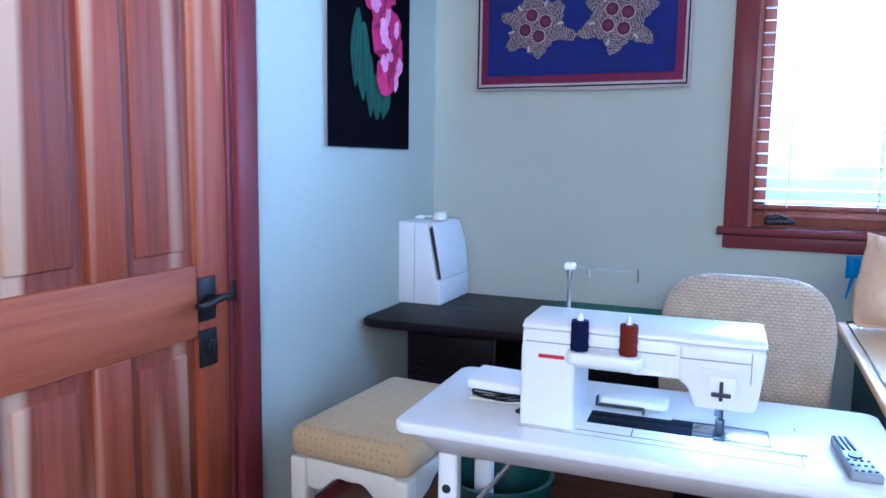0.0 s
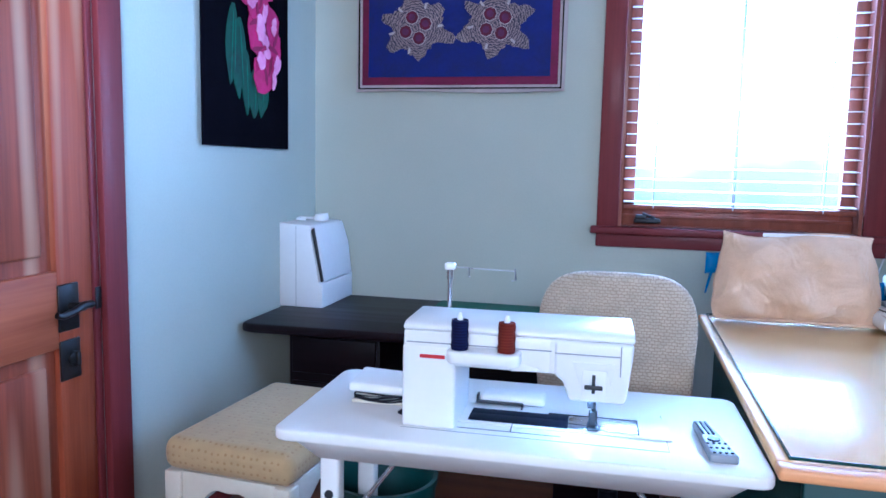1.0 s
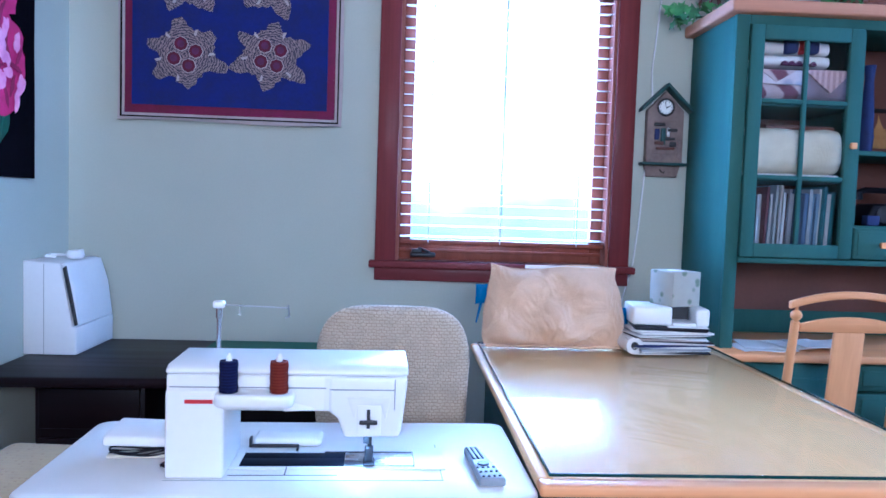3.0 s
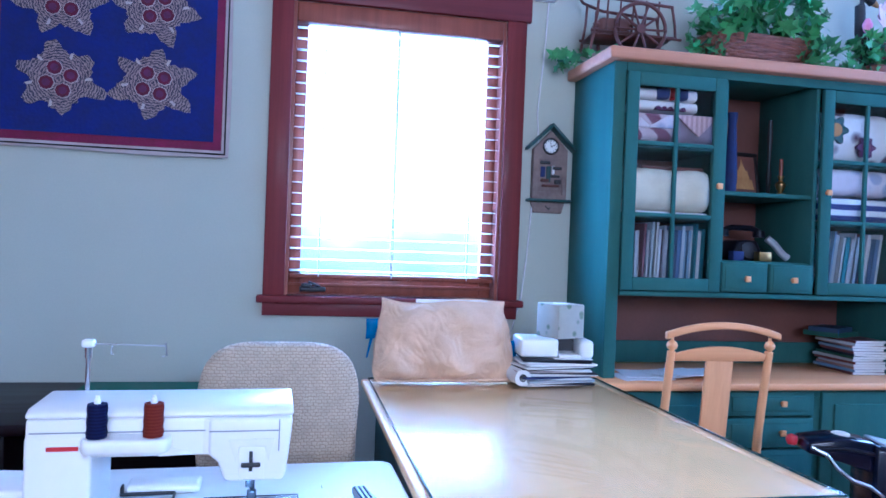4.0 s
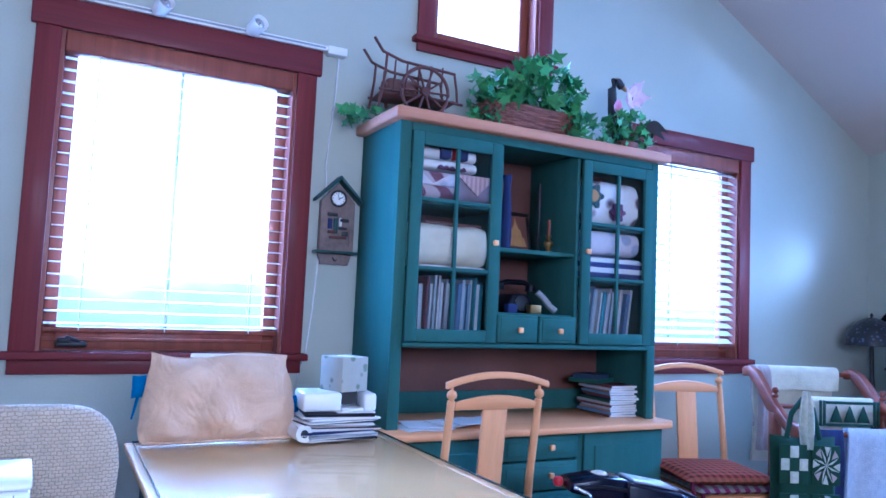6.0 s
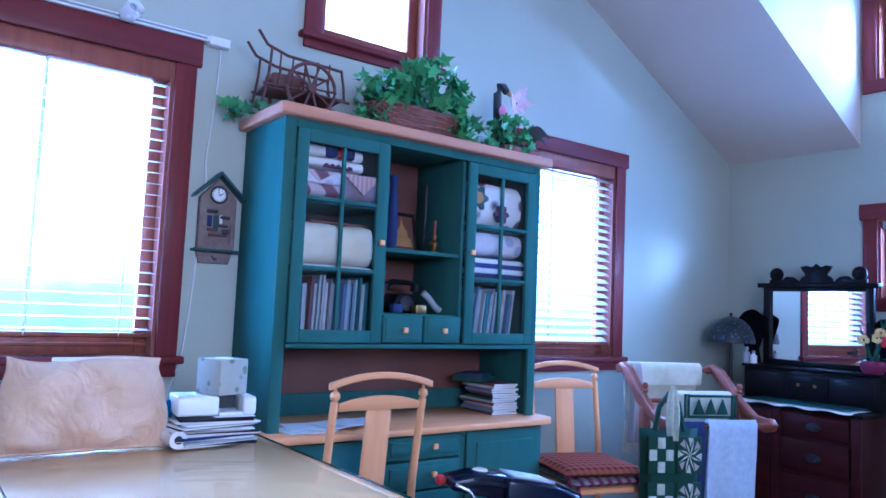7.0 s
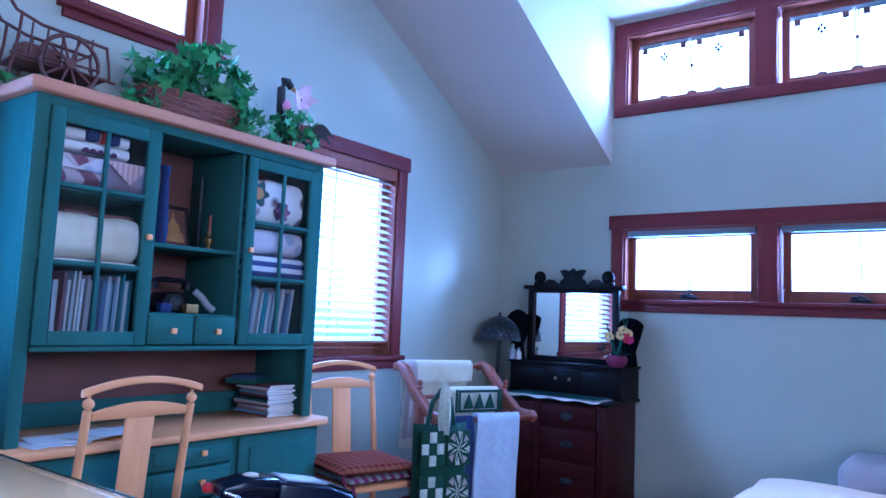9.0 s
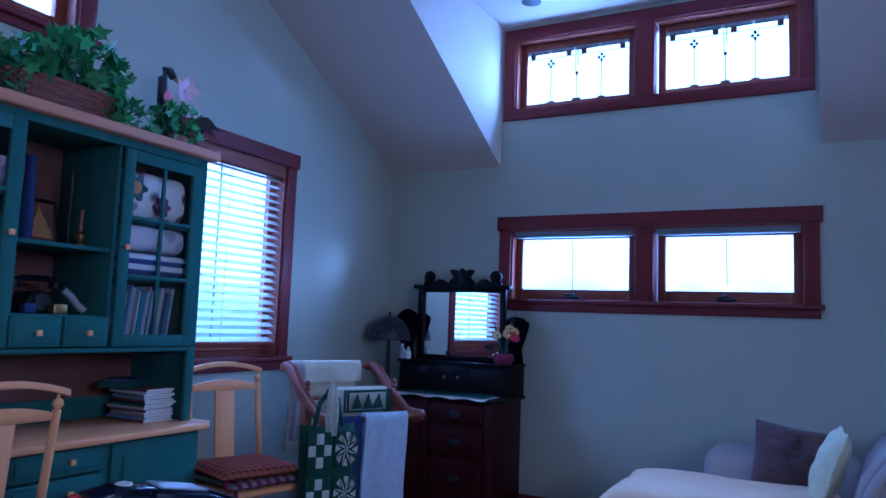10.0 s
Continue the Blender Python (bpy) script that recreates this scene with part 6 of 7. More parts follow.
# ---- dining chairs ----
def dining_chair(label, at, rz):
    c = thing("dining_chair", label, "chair", at, rz, "maple dining chairs")
    part("seat", box(-0.21, 0.21, -0.22, 0.20, 0.43, 0.46, 0.010), MAPLE, c)
    for s in (-1, 1):
        part("back_leg", tube([(s * 0.20, 0.20, 0.0), (s * 0.197, 0.185, 0.43), (s * 0.195, 0.20, 0.60), (s * 0.194, 0.245, 0.90)], 0.018, 12, 0.015), MAPLE_V, c)
        part("finial", lathe([(0.007, 0.90), (0.009, 0.905), (0.018, 0.914), (0.0195, 0.924), (0.015, 0.934), (0.006, 0.94), (0.006, 0.952)], 14, (s * 0.194, 0.248, 0.0)), MAPLE_V, c)
        part("front_leg", tube([(s * 0.185, -0.19, 0.43), (s * 0.185, -0.19, 0.0)], 0.02, 12, 0.014), MAPLE_V, c)
        part("stretcher", tube([(s * 0.185, -0.19, 0.17), (s * 0.186, 0.195, 0.19)], 0.010, 8), MAPLE_V, c)
    n = 14
    lo, hi = [], []
    for k in range(n + 1):
        x = -0.225 + 0.45 * k / n
        z = 0.948 + 0.038 * (1 - (x / 0.225) ** 2)
        lo.append((x, 0.25, z - 0.003)); hi.append((x, 0.25, z + 0.022))
    part("crest_rail", slab(lo + hi[::-1], (0, 0.022, 0), 0.004), MAPLE, c)
    lo, hi = [], []
    for k in range(n + 1):
        x = -0.178 + 0.356 * k / n
        lo.append((x, 0.228, 0.865)); hi.append((x, 0.236, 0.893 + 0.026 * (1 - (x / 0.178) ** 2)))
    part("back_rail", slab(lo + hi[::-1], (0, 0.018, 0), 0.003), MAPLE, c)
    part("splat", slab([(-0.054, 0.19, 0.47), (0.054, 0.19, 0.47), (0.054, 0.232, 0.868), (-0.054, 0.232, 0.868)], (0, 0.012, 0), 0.003), MAPLE_V, c)
    part("lower_rail", box(-0.17, 0.17, 0.178, 0.198, 0.46, 0.49, 0.004), MAPLE, c)
    return c


dining_chair("maple dining chair with curved crest drawn up to the hutch", (1.495, 2.665, 0), 180)
dining_chair("maple dining chair holding two plaid cushions", (2.80, 2.555, 0), -15)
CH2 = pose(2.80, 2.555, 0, 0, 0, -15)
for z, th, mt, lb, r in ((0.485, 0.050, PLAID_B, "grey and purple plaid chair cushion", 2), (0.527, 0.054, PLAID, "red plaid chair cushion lying on another", -4)):
    p = CH2 @ Vector((0.0 if z < 0.5 else -0.02, -0.02, z))
    ck = thing("chair_cushion", lb, "cushion", p, -15 + r, "chair cushions")
    part("cushion", cushion(0.45, 0.44, th, 14, 5), mt, ck)
    part("tie", tube([(-0.2, 0.18, 0), (-0.215, 0.2, -0.03), (-0.21, 0.19, -0.07)], 0.006, 6), MAROON, ck)
    part("tie", tube([(-0.19, -0.19, 0), (-0.2, -0.205, -0.03), (-0.19, -0.21, -0.06)], 0.009, 6), MAROON, ck)

# ---- black canister vacuum ----
vac = thing("vacuum_cleaner", "black glossy canister machine with silver handle", "vacuum cleaner", (1.54, 2.02, 0), -16)
part("body", slab([(0.17, -0.07, 0.10), (0.50, -0.07, 0.10), (0.515, -0.07, 0.42), (0.50, -0.07, 0.56), (0.45, -0.07, 0.63), (0.36, -0.07, 0.665), (0.17, -0.07, 0.70)], (0, 0.16, 0), 0.014), BLACK_GLOSS, vac)
part("handle_arm", slab([(-0.02, -0.055, 0.665), (-0.012, -0.055, 0.698), (0.08, -0.055, 0.713), (0.185, -0.055, 0.702), (0.185, -0.055, 0.61), (0.09, -0.055, 0.64)], (0, 0.12, 0), 0.008), BLACK_GLOSS, vac)
# Lid top is grey where light catches it; the sheen is in the colour.
part("lid", slab([(0.20, -0.055, 0.697), (0.358, -0.055, 0.668), (0.360, -0.055, 0.674), (0.205, -0.055, 0.703)], (0, 0.125, 0), 0.002), GREY, vac, "glossy lid with its sheen put into grey")
part("front_panel", slab([(0.372, -0.05, 0.664), (0.452, -0.05, 0.632), (0.496, -0.05, 0.575), (0.502, -0.05, 0.577), (0.457, -0.05, 0.637), (0.375, -0.05, 0.669)], (0, 0.115, 0), 0.002), BLACK, vac)
part("side_rib", tube([(0.0, -0.057, 0.682), (0.10, -0.058, 0.684), (0.178, -0.058, 0.672)], 0.006, 8), BLACK, vac)
part("handle", tube([(-0.01, -0.06, 0.685), (0.03, -0.072, 0.668), (0.06, -0.08, 0.63), (0.10, -0.085, 0.60), (0.15, -0.088, 0.585), (0.185, -0.088, 0.56), (0.20, -0.085, 0.51), (0.202, -0.075, 0.47)], 0.006, 8), STEEL, vac)
part("cap", lathe([(0.0, 0), (0.028, 0), (0.026, 0.008), (0.014, 0.012), (0.0, 0.013)], 18, (0.108, 0.02, 0.706)), CREAM, vac)
part("red_grip", lathe([(0.0, -0.018), (0.014, -0.013), (0.018, 0.0), (0.014, 0.013), (0.0, 0.018)], 14, (-0.035, 0.02, 0.685)), RED, vac)
part("bolt", moved(lathe([(0.012, 0), (0.012, 0.004), (0.0, 0.006)], 12), pose(0.30, -0.07, 0.50, 90, 0, 0)), STEEL, vac)
part("plate", box(0.42, 0.46, -0.073, -0.07, 0.46, 0.50, 0.001), CARD, vac)
for x in (0.22, 0.45):
    for y in (-0.08, 0.10):
        part("wheel", moved(lathe([(0.0, -0.016), (0.06, -0.014), (0.06, 0.014), (0.0, 0.016)], 20), pose(x, y, 0.06, 90, 0, 0)), BLACK, vac)
part("chassis", box(0.19, 0.49, -0.06, 0.08, 0.05, 0.10, 0.01), BLACK, vac)
solid("dark_cushion_seat", box(-0.19, 0.19, -0.17, 0.17, 0.0, 0.52, 0.03, 3), BLACKCLOTH, "black cloth-covered box standing beside the vacuum", "box", (1.30, 1.90, 0), 8)

# ---- quilt rack with cloths ----
rack = thing("quilt_rack", "red oak quilt rack with scrolled arms", "quilt rack", (3.62, 2.52, 0), -22)
for s in (-1, 1):
    x = s * 0.30
    prof = [(0.30, 0.945), (0.24, 0.955), (0.16, 0.90), (0.06, 0.80), (-0.04, 0.755), (-0.14, 0.70), (-0.22, 0.685), (-0.28, 0.70), (-0.30, 0.735), (-0.27, 0.765), (-0.22, 0.76), (-0.14, 0.765), (-0.02, 0.835), (0.06, 0.90), (0.16, 0.985), (0.25, 1.01), (0.31, 0.99)]
    part("scroll_arm", slab([(x - 0.02, y, z - 0.02) for y, z in prof], (0.04, 0, 0), 0.008), OAKRED, rack)
    part("post", box(x - 0.022, x + 0.022, -0.03, 0.03, 0.05, 0.77, 0.006), OAKRED, rack)
    part("foot", slab([(x - 0.025, -0.24, 0), (x - 0.025, 0.24, 0), (x - 0.025, 0.2, 0.05), (x - 0.025, 0.05, 0.09), (x - 0.025, -0.05, 0.09), (x - 0.025, -0.2, 0.05)], (0.05, 0, 0), 0.006), OAKRED, rack)
    part("finial", lathe([(0.014, 0.0), (0.018, 0.012), (0.010, 0.022), (0.018, 0.036), (0.012, 0.052), (0.0, 0.056)], 12, (x, 0.0, 0.845)), OAKRED, rack)
for y, z in ((0.25, 0.955), (0.02, 0.80), (-0.25, 0.705)):
    part("rail", tube([(-0.28, y, z), (0.28, y, z)], 0.013, 10), OAKRED, rack)
RK = rack.matrix_basis


def draped(name, label, x0, x1, y, z, front, behind, mt, th=0.008, rad=0.028, seed=0):
    """A cloth hung over a rail of the rack."""
    L = front + behind + math.pi * rad

    def fn(u, v):
        s = v * L
        if s < front:
            py, pz = -rad - 0.012 * (1 - s / front) * math.sin(u * 9 + seed), z - front + s
        elif s < front + math.pi * rad:
            a = (s - front) / rad
            py, pz = -rad * math.cos(a), z + rad * math.sin(a)
        else:
            t = s - front - math.pi * rad
            py, pz = rad + 0.012 * (t / behind) * math.sin(u * 8 + seed), z - t
        return (x0 + (x1 - x0) * u + 0.006 * math.sin(v * 9 + seed), y + py + 0.006 * noise.noise((u * 5, v * 7, seed)), pz)
    ob = solid(name, sheet(fn, 18, 36, th), mt, label, "cloth", group="cloths on the rack")
    ob.matrix_basis = RK.copy()
    return ob


draped("cream_blanket", "cream quilted blanket folded over the rack", -0.27, 0.20, 0.25, 0.965, 0.10, 0.5, CREAMQUILT, 0.014, 0.03, 1)
pq = draped("patchwork_quilt", "cream and green patchwork quilt over the rack", -0.10, 0.25, 0.02, 0.825, 0.12, 0.3, CREAMQUILT, 0.016, 0.03, 2)
for x in (-0.085, -0.065, 0.212, 0.232):
    part("green_strip", box(x - 0.006, x + 0.006, -0.062, -0.05, 0.715, 0.845, 0.002), BOTTLEGREEN, pq)
for z in (0.722, 0.835):
    part("green_strip", box(-0.056, 0.204, -0.062, -0.05, z - 0.007, z + 0.007, 0.002), BOTTLEGREEN, pq)
for x in (0.0, 0.075, 0.15):
    part("pieced_tree", slab([(x - 0.034, -0.05, 0.735), (x + 0.034, -0.05, 0.735), (x, -0.05, 0.82)], (0, -0.011, 0), 0.001), BOTTLEGREEN, pq)
draped("bath_towel", "pale blue terry towel hanging from the rack", -0.09, 0.20, -0.25, 0.715, 0.60, 0.45, TOWEL, 0.012, 0.026, 3)
draped("navy_cloth", "navy cloth hanging from the rack", -0.28, -0.11, -0.25, 0.71, 0.60, 0.45, NAVY, 0.010, 0.022, 4)
draped("mottled_shawl", "brown patterned shawl hanging at the rack's end", -0.275, -0.20, 0.25, 0.955, 0.42, 0.3, OATCLOTH, 0.010, 0.04, 5)

bag = thing("patchwork_bag", "green patchwork tote bag with star blocks and white cloth", "bag", (2.965, 2.205, 0), -26)
bag.matrix_basis = bag.matrix_basis @ Matrix.Diagonal((0.74, 1, 0.99, 1))
BW, BH, BZ = 0.40, 0.45, 0.30
part("bag_body", moved(cushion(BW, BH, 0.12, 14, 6), pose(0, 0, BZ + BH / 2, 90, 0, 0)), BOTTLEGREEN, bag)
for sx, cz, star in ((-0.095, 0.335, False), (0.095, 0.335, True), (0.095, 0.125, True), (-0.095, 0.125, False)):
    z = BZ + cz
    blk = part("block", box(sx - 0.085, sx + 0.085, -0.068, -0.058, z - 0.085, z + 0.085, 0.002), BOTTLEGREEN, bag)
    if star:
        for k in range(8):
            a0 = k * math.pi / 4 + 0.2
            part("patch", slab([(sx, -0.070, z), (sx + 0.035 * math.cos(a0), -0.070, z + 0.035 * math.sin(a0)), (sx + 0.082 * math.cos(a0 + 0.25), -0.070, z + 0.082 * math.sin(a0 + 0.25)), ], (0, -0.002, 0)), PALEPRINT, blk)
            part("patch", slab([(sx + 0.082 * math.cos(a0 + 0.30), -0.070, z + 0.082 * math.sin(a0 + 0.30)), (sx + 0.04 * math.cos(a0 + 0.5), -0.070, z + 0.04 * math.sin(a0 + 0.5)), (sx + 0.082 * math.cos(a0 + 0.72), -0.070, z + 0.082 * math.sin(a0 + 0.72))], (0, -0.002, 0)), PALEPRINT if k % 2 else OATCLOTH, blk)
    else:
        for dx, dz in ((0, 0.055), (0, -0.055), (0.055, 0), (-0.055, 0)):
            part("patch", box(sx + dx - 0.025, sx + dx + 0.025, -0.072, -0.069, z + dz - 0.025, z + dz + 0.025, 0.001), PALEPRINT, blk)
part("handle", tube([(-0.11, -0.02, BZ + BH - 0.01), (-0.08, -0.02, BZ + BH + 0.10), (-0.02, -0.02, BZ + BH + 0.16), (0.05, -0.02, BZ + BH + 0.12), (0.09, -0.02, BZ + BH - 0.01)], 0.014, 8), BOTTLEGREEN, bag)
part("strap_stand", tube([(0.0, 0.03, 0.0), (0.0, 0.03, BZ + 0.02)], 0.02, 8), BOTTLEGREEN, bag)
scarf = solid("white_scarf", sheet(lambda u, v: (-0.01 + 0.09 * (u - 0.5) * (0.45 + 0.5 * math.sin(v * 3)), -0.045 + 0.02 * math.sin(u * 12) * v, BZ + BH + 0.20 - 0.25 * v), 12, 14, 0.006), PALEPRINT, "pale cloth knotted over a bag handle", "cloth")
scarf.matrix_basis = bag.matrix_basis.copy()

# ---- dark dresser with mirror ----
dres = thing("mirrored_dresser", "dark mahogany dresser with a mirror and carved crest", "dresser", (-0.075, -0.035, 0))
DX0, DX1, DYA, DYB = 4.575, 5.10, 2.035, 2.90
part("carcass", join(box(DX0 + 0.02, DX1, DYA + 0.02, DYB - 0.02, 0.05, 0.725), box(DX0 + 0.05, DX1, DYA + 0.04, DYB - 0.04, 0, 0.05, 0)), MAHOG, dres)
part("top", box(DX0 - 0.02, DX1 + 0.01, DYA - 0.01, DYB + 0.01, 0.726, 0.752, 0.006), MAHOG_D, dres)
for y in (DYA + 0.045, DYB - 0.05, 2.56):
    part("stile", box(DX0, DX0 + 0.022, y - 0.028, y + 0.028, 0.05, 0.725), MAHOG, dres)
for z0, z1 in ((0.575, 0.70), (0.36, 0.545), (0.10, 0.33)):
    for ya, yb in ((2.12, 2.53),):
        d = part("drawer", box(DX0 + 0.004, DX0 + 0.03, ya, yb, z0, z1, 0.006), MAHOG, dres)
        yc, zc = (ya + yb) / 2, (z0 + z1) / 2
        part("pull", join(moved(lathe([(0.0, 0), (0.036, 0), (0.032, 0.006), (0.0, 0.008)], 18), pose(DX0 + 0.004, yc, zc, 0, -90, 0) @ Matrix.Diagonal((0.7, 1.3, 1, 1))), tube([(DX0 - 0.004, yc - 0.03, zc + 0.006), (DX0 - 0.022, yc - 0.02, zc - 0.012), (DX0 - 0.022, yc + 0.02, zc - 0.012), (DX0 - 0.004, yc + 0.03, zc + 0.006)], 0.004, 6)), IRON, d)
for ya, yb in ((2.595, 2.82),):
    part("side_door", box(DX0 + 0.004, DX0 + 0.03, ya, yb, 0.10, 0.70, 0.006), MAHOG, dres)
part("upper_case", box(4.79, DX1, DYA, DYB, 0.753, 0.955, 0.004), MAHOG_D, dres)
part("upper_top", box(4.77, DX1 + 0.01, DYA - 0.012, DYB + 0.012, 0.956, 0.975, 0.005), MAHOG_D, dres)
for ya, yb in ((2.06, 2.325), (2.335, 2.60), (2.61, 2.87)):
    d = part("small_drawer", box(4.782, 4.80, ya, yb, 0.79, 0.93, 0.004), MAHOG_D, dres)
    for q in (0.3, 0.7) if 2.33 < ya < 2.5 else ():
        part("brass_pull", moved(lathe([(0.0, 0), (0.012, 0), (0.010, 0.008), (0.0, 0.012)], 12), pose(4.782, ya + (yb - ya) * q, 0.865, 0, -90, 0)), BRASS, d)
MX = 4.93
frame_ob = part("mirror_frame", join(box(MX, MX + 0.03, 2.80, 2.845, 0.976, 1.50), box(MX, MX + 0.03, 2.125, 2.17, 0.976, 1.50), box(MX, MX + 0.03, 2.17, 2.80, 0.976, 1.012), box(MX, MX + 0.03, 2.17, 2.80, 1.475, 1.50), box(MX - 0.02, MX + 0.05, 2.09, 2.88, 1.50, 1.53, 0.006)), MAHOG_D, dres)
part("mirror_plate", moved(box(-0.003, 0.003, -0.315, 0.315, 1.008, 1.48, 0), pose(MX + 0.016, 2.485, 0, 0, 0, -2.0)), MIRROR, frame_ob, "plain mirror glass")
crown = [(2.60, 1.53), (2.585, 1.565), (2.555, 1.585), (2.575, 1.615), (2.59, 1.64), (2.55, 1.648), (2.515, 1.636), (2.485, 1.658), (2.455, 1.636), (2.42, 1.648), (2.38, 1.64), (2.395, 1.615), (2.415, 1.585), (2.385, 1.565), (2.37, 1.53)]
crest = part("crest", slab([(MX + 0.005, y, z) for y, z in crown], (0.022, 0, 0), 0.004), MAHOG_D, dres, "carved dark crest")
for s in (1, -1):
    wing = [(0.115, 1.53), (0.125, 1.552), (0.16, 1.572), (0.20, 1.576), (0.23, 1.556), (0.30, 1.545), (0.32, 1.53)]
    part("crest_wing", slab([(MX + 0.007, 2.485 + s * y, z) for y, z in wing], (0.018, 0, 0), 0.003), MAHOG_D, crest)
    part("crest_scroll", join(moved(lathe([(0.0, 0), (0.040, 0), (0.046, 0.006), (0.046, 0.020), (0.040, 0.026), (0.0, 0.026)], 24), pose(MX + 0.003, 2.485 + s * 0.272, 1.590, 0, 90, 0)), moved(lathe([(0.0, 0), (0.018, 0), (0.014, 0.007), (0.0, 0.009)], 16), pose(MX + 0.004, 2.485 + s * 0.272, 1.590, 0, -90, 0)), box(MX + 0.005, MX + 0.027, 2.485 + s * 0.292 - 0.028, 2.485 + s * 0.292 + 0.028, 1.53, 1.556, 0.004)), MAHOG_D, crest)
solid("lace_runner", sheet(lambda u, v: (4.46 + 0.24 * u, 2.045 + 0.70 * v, 0.757 - (0.009 + 0.006 * math.sin(v * 22)) * max(0, (0.1 - u) / 0.1) + 0.002 * noise.noise((u * 6, v * 9, 1))), 14, 40, 0.003), WHITECLOTH, "white lace runner over the dresser top", "runner")
solid("dark_cloth", box(4.478, 4.705, 2.065, 2.73, 0.7625, 0.767, 0.002), TEAL_DARK, "dark cloth lying on the dresser top", "cloth")
tl = thing("table_lamp", "stained-glass table lamp with dark base", "lamp", (4.74, 2.985, 0))
part("base", lathe([(0.0, 0.62), (0.09, 0.62), (0.08, 0.64), (0.03, 0.66), (0.018, 0.72), (0.024, 0.80), (0.014, 0.90), (0.012, 1.14), (0.0, 1.14)], 20), BRONZE, tl)
part("shade", lathe([(0.166, 1.105), (0.168, 1.12), (0.158, 1.17), (0.128, 1.225), (0.075, 1.268), (0.026, 1.288), (0.026, 1.28), (0.07, 1.258), (0.122, 1.215), (0.152, 1.165), (0.162, 1.112)], 28), TIFFANY, tl, "leaded stained-glass shade")
part("lamp_finial", lathe([(0.0, 1.272), (0.012, 1.28), (0.006, 1.295), (0.012, 1.305), (0.0, 1.32)], 12), BRONZE, tl)
ls = thing("lamp_stand", "small dark plant stand in the corner", "stand", (4.74, 2.985, 0))
part("stand_top", lathe([(0.0, 0.598), (0.13, 0.598), (0.13, 0.62), (0.0, 0.62)], 24), MAHOG_D, ls)
part("stand_leg", lathe([(0.0, 0), (0.12, 0), (0.10, 0.03), (0.025, 0.06), (0.02, 0.3), (0.03, 0.5), (0.02, 0.598), (0.0, 0.598)], 20), MAHOG_D, ls)
solid("jewellery_bust", join(moved(slab([(-0.06, 0, 0.0), (0.06, 0, 0.0), (0.045, 0, 0.10), (0.10, 0, 0.26), (0.11, 0, 0.31), (0.05, 0, 0.345), (0.03, 0, 0.36), (0.0, 0, 0.37), (-0.03, 0, 0.36), (-0.06, 0, 0.345), (-0.10, 0, 0.30), (-0.09, 0, 0.25), (-0.045, 0, 0.10)], (0, 0.05, 0), 0.012), pose(0, 0, 0, 0, 0, -90))), BLACKCLOTH, "black velvet necklace display stand", "display stand", (4.785, 2.865, 0.976))
bust2 = solid("jewellery_bust", join(moved(slab([(-0.06, 0, 0.0), (0.06, 0, 0.0), (0.045, 0, 0.10), (0.09, 0, 0.24), (0.10, 0, 0.29), (0.05, 0, 0.325), (0.0, 0, 0.335), (-0.05, 0, 0.325), (-0.09, 0, 0.28), (-0.08, 0, 0.23), (-0.045, 0, 0.10)], (0, 0.05, 0), 0.012), pose(0, 0, 0, 0, 0, -90))), BLACKCLOTH, "black velvet necklace stand behind an orchid", "display stand", (4.875, 2.025, 0.976))
for k, (x, y, h, r, mt, lb) in enumerate(((4.745, 2.815, 0.085, 0.022, WHITECLOTH, "small white bottle on the dresser"), (4.755, 2.875, 0.11, 0.028, GREY, "grey bottle on the dresser"))):
    bt = thing("bottle", lb, "bottle", (x, y, 0.9755), 0, "bottles on the dresser")
    part("body", lathe([(0.0, 0), (r, 0), (r, h * 0.6), (r * 0.4, h * 0.75), (r * 0.4, h * 0.8), (0.0, h * 0.8)], 16), mt, bt)
    part("cap", lathe([(0.0, h * 0.8), (r * 0.5, h * 0.8), (r * 0.5, h), (0.0, h)], 14), STEEL, bt)
fp = thing("orchid_pot", "potted orchid with yellow and red flowers in a dark red pot", "potted plant", (4.725, 2.04, 0.9755))
part("pot", lathe([(0.0, 0), (0.05, 0), (0.07, 0.03), (0.072, 0.055), (0.06, 0.075), (0.052, 0.075), (0.05, 0.06), (0.0, 0.06)], 22), MAROON, fp)
part("stem", join(tube([(0, 0, 0.06), (0.0, 0.03, 0.15), (-0.02, 0.06, 0.25)], 0.004, 6), tube([(0, 0, 0.06), (0.0, -0.04, 0.16), (-0.02, -0.06, 0.27), (-0.02, -0.05, 0.33)], 0.004, 6), tube([(0.02, 0.03, 0.06), (-0.01, 0.12, 0.10), (-0.04, 0.0, 0.10), (-0.03, -0.11, 0.09)], 0.0025, 6)), GREENLEAF, fp)
YELLOWP = mat("yellow_petal", (0.66, 0.50, 0.16), (0.55, 0.34, 0.10), 18, 0.7, 0.1)
for k, (dy, dz, mt) in enumerate(((-0.05, 0.245, YELLOWP), (-0.085, 0.225, YELLOWP), (-0.072, 0.195, RED), (-0.095, 0.19, MAGENTA), (-0.03, 0.215, YELLOWP), (0.05, 0.20, YELLOWP))):
    bl = bmesh.new()
    for j in range(5):
        a = j * math.tau / 5 + k
        bl = join(bl, moved(cushion(0.036, 0.026, 0.006, 6), pose(-0.025 + 0.004 * j, dy + 0.018 * math.cos(a), dz + 0.018 * math.sin(a), 90 * 0, 75, 0) @ pose(0, 0, 0, 0, 0, math.degrees(a))))
    part("flower", bl, mt, fp)
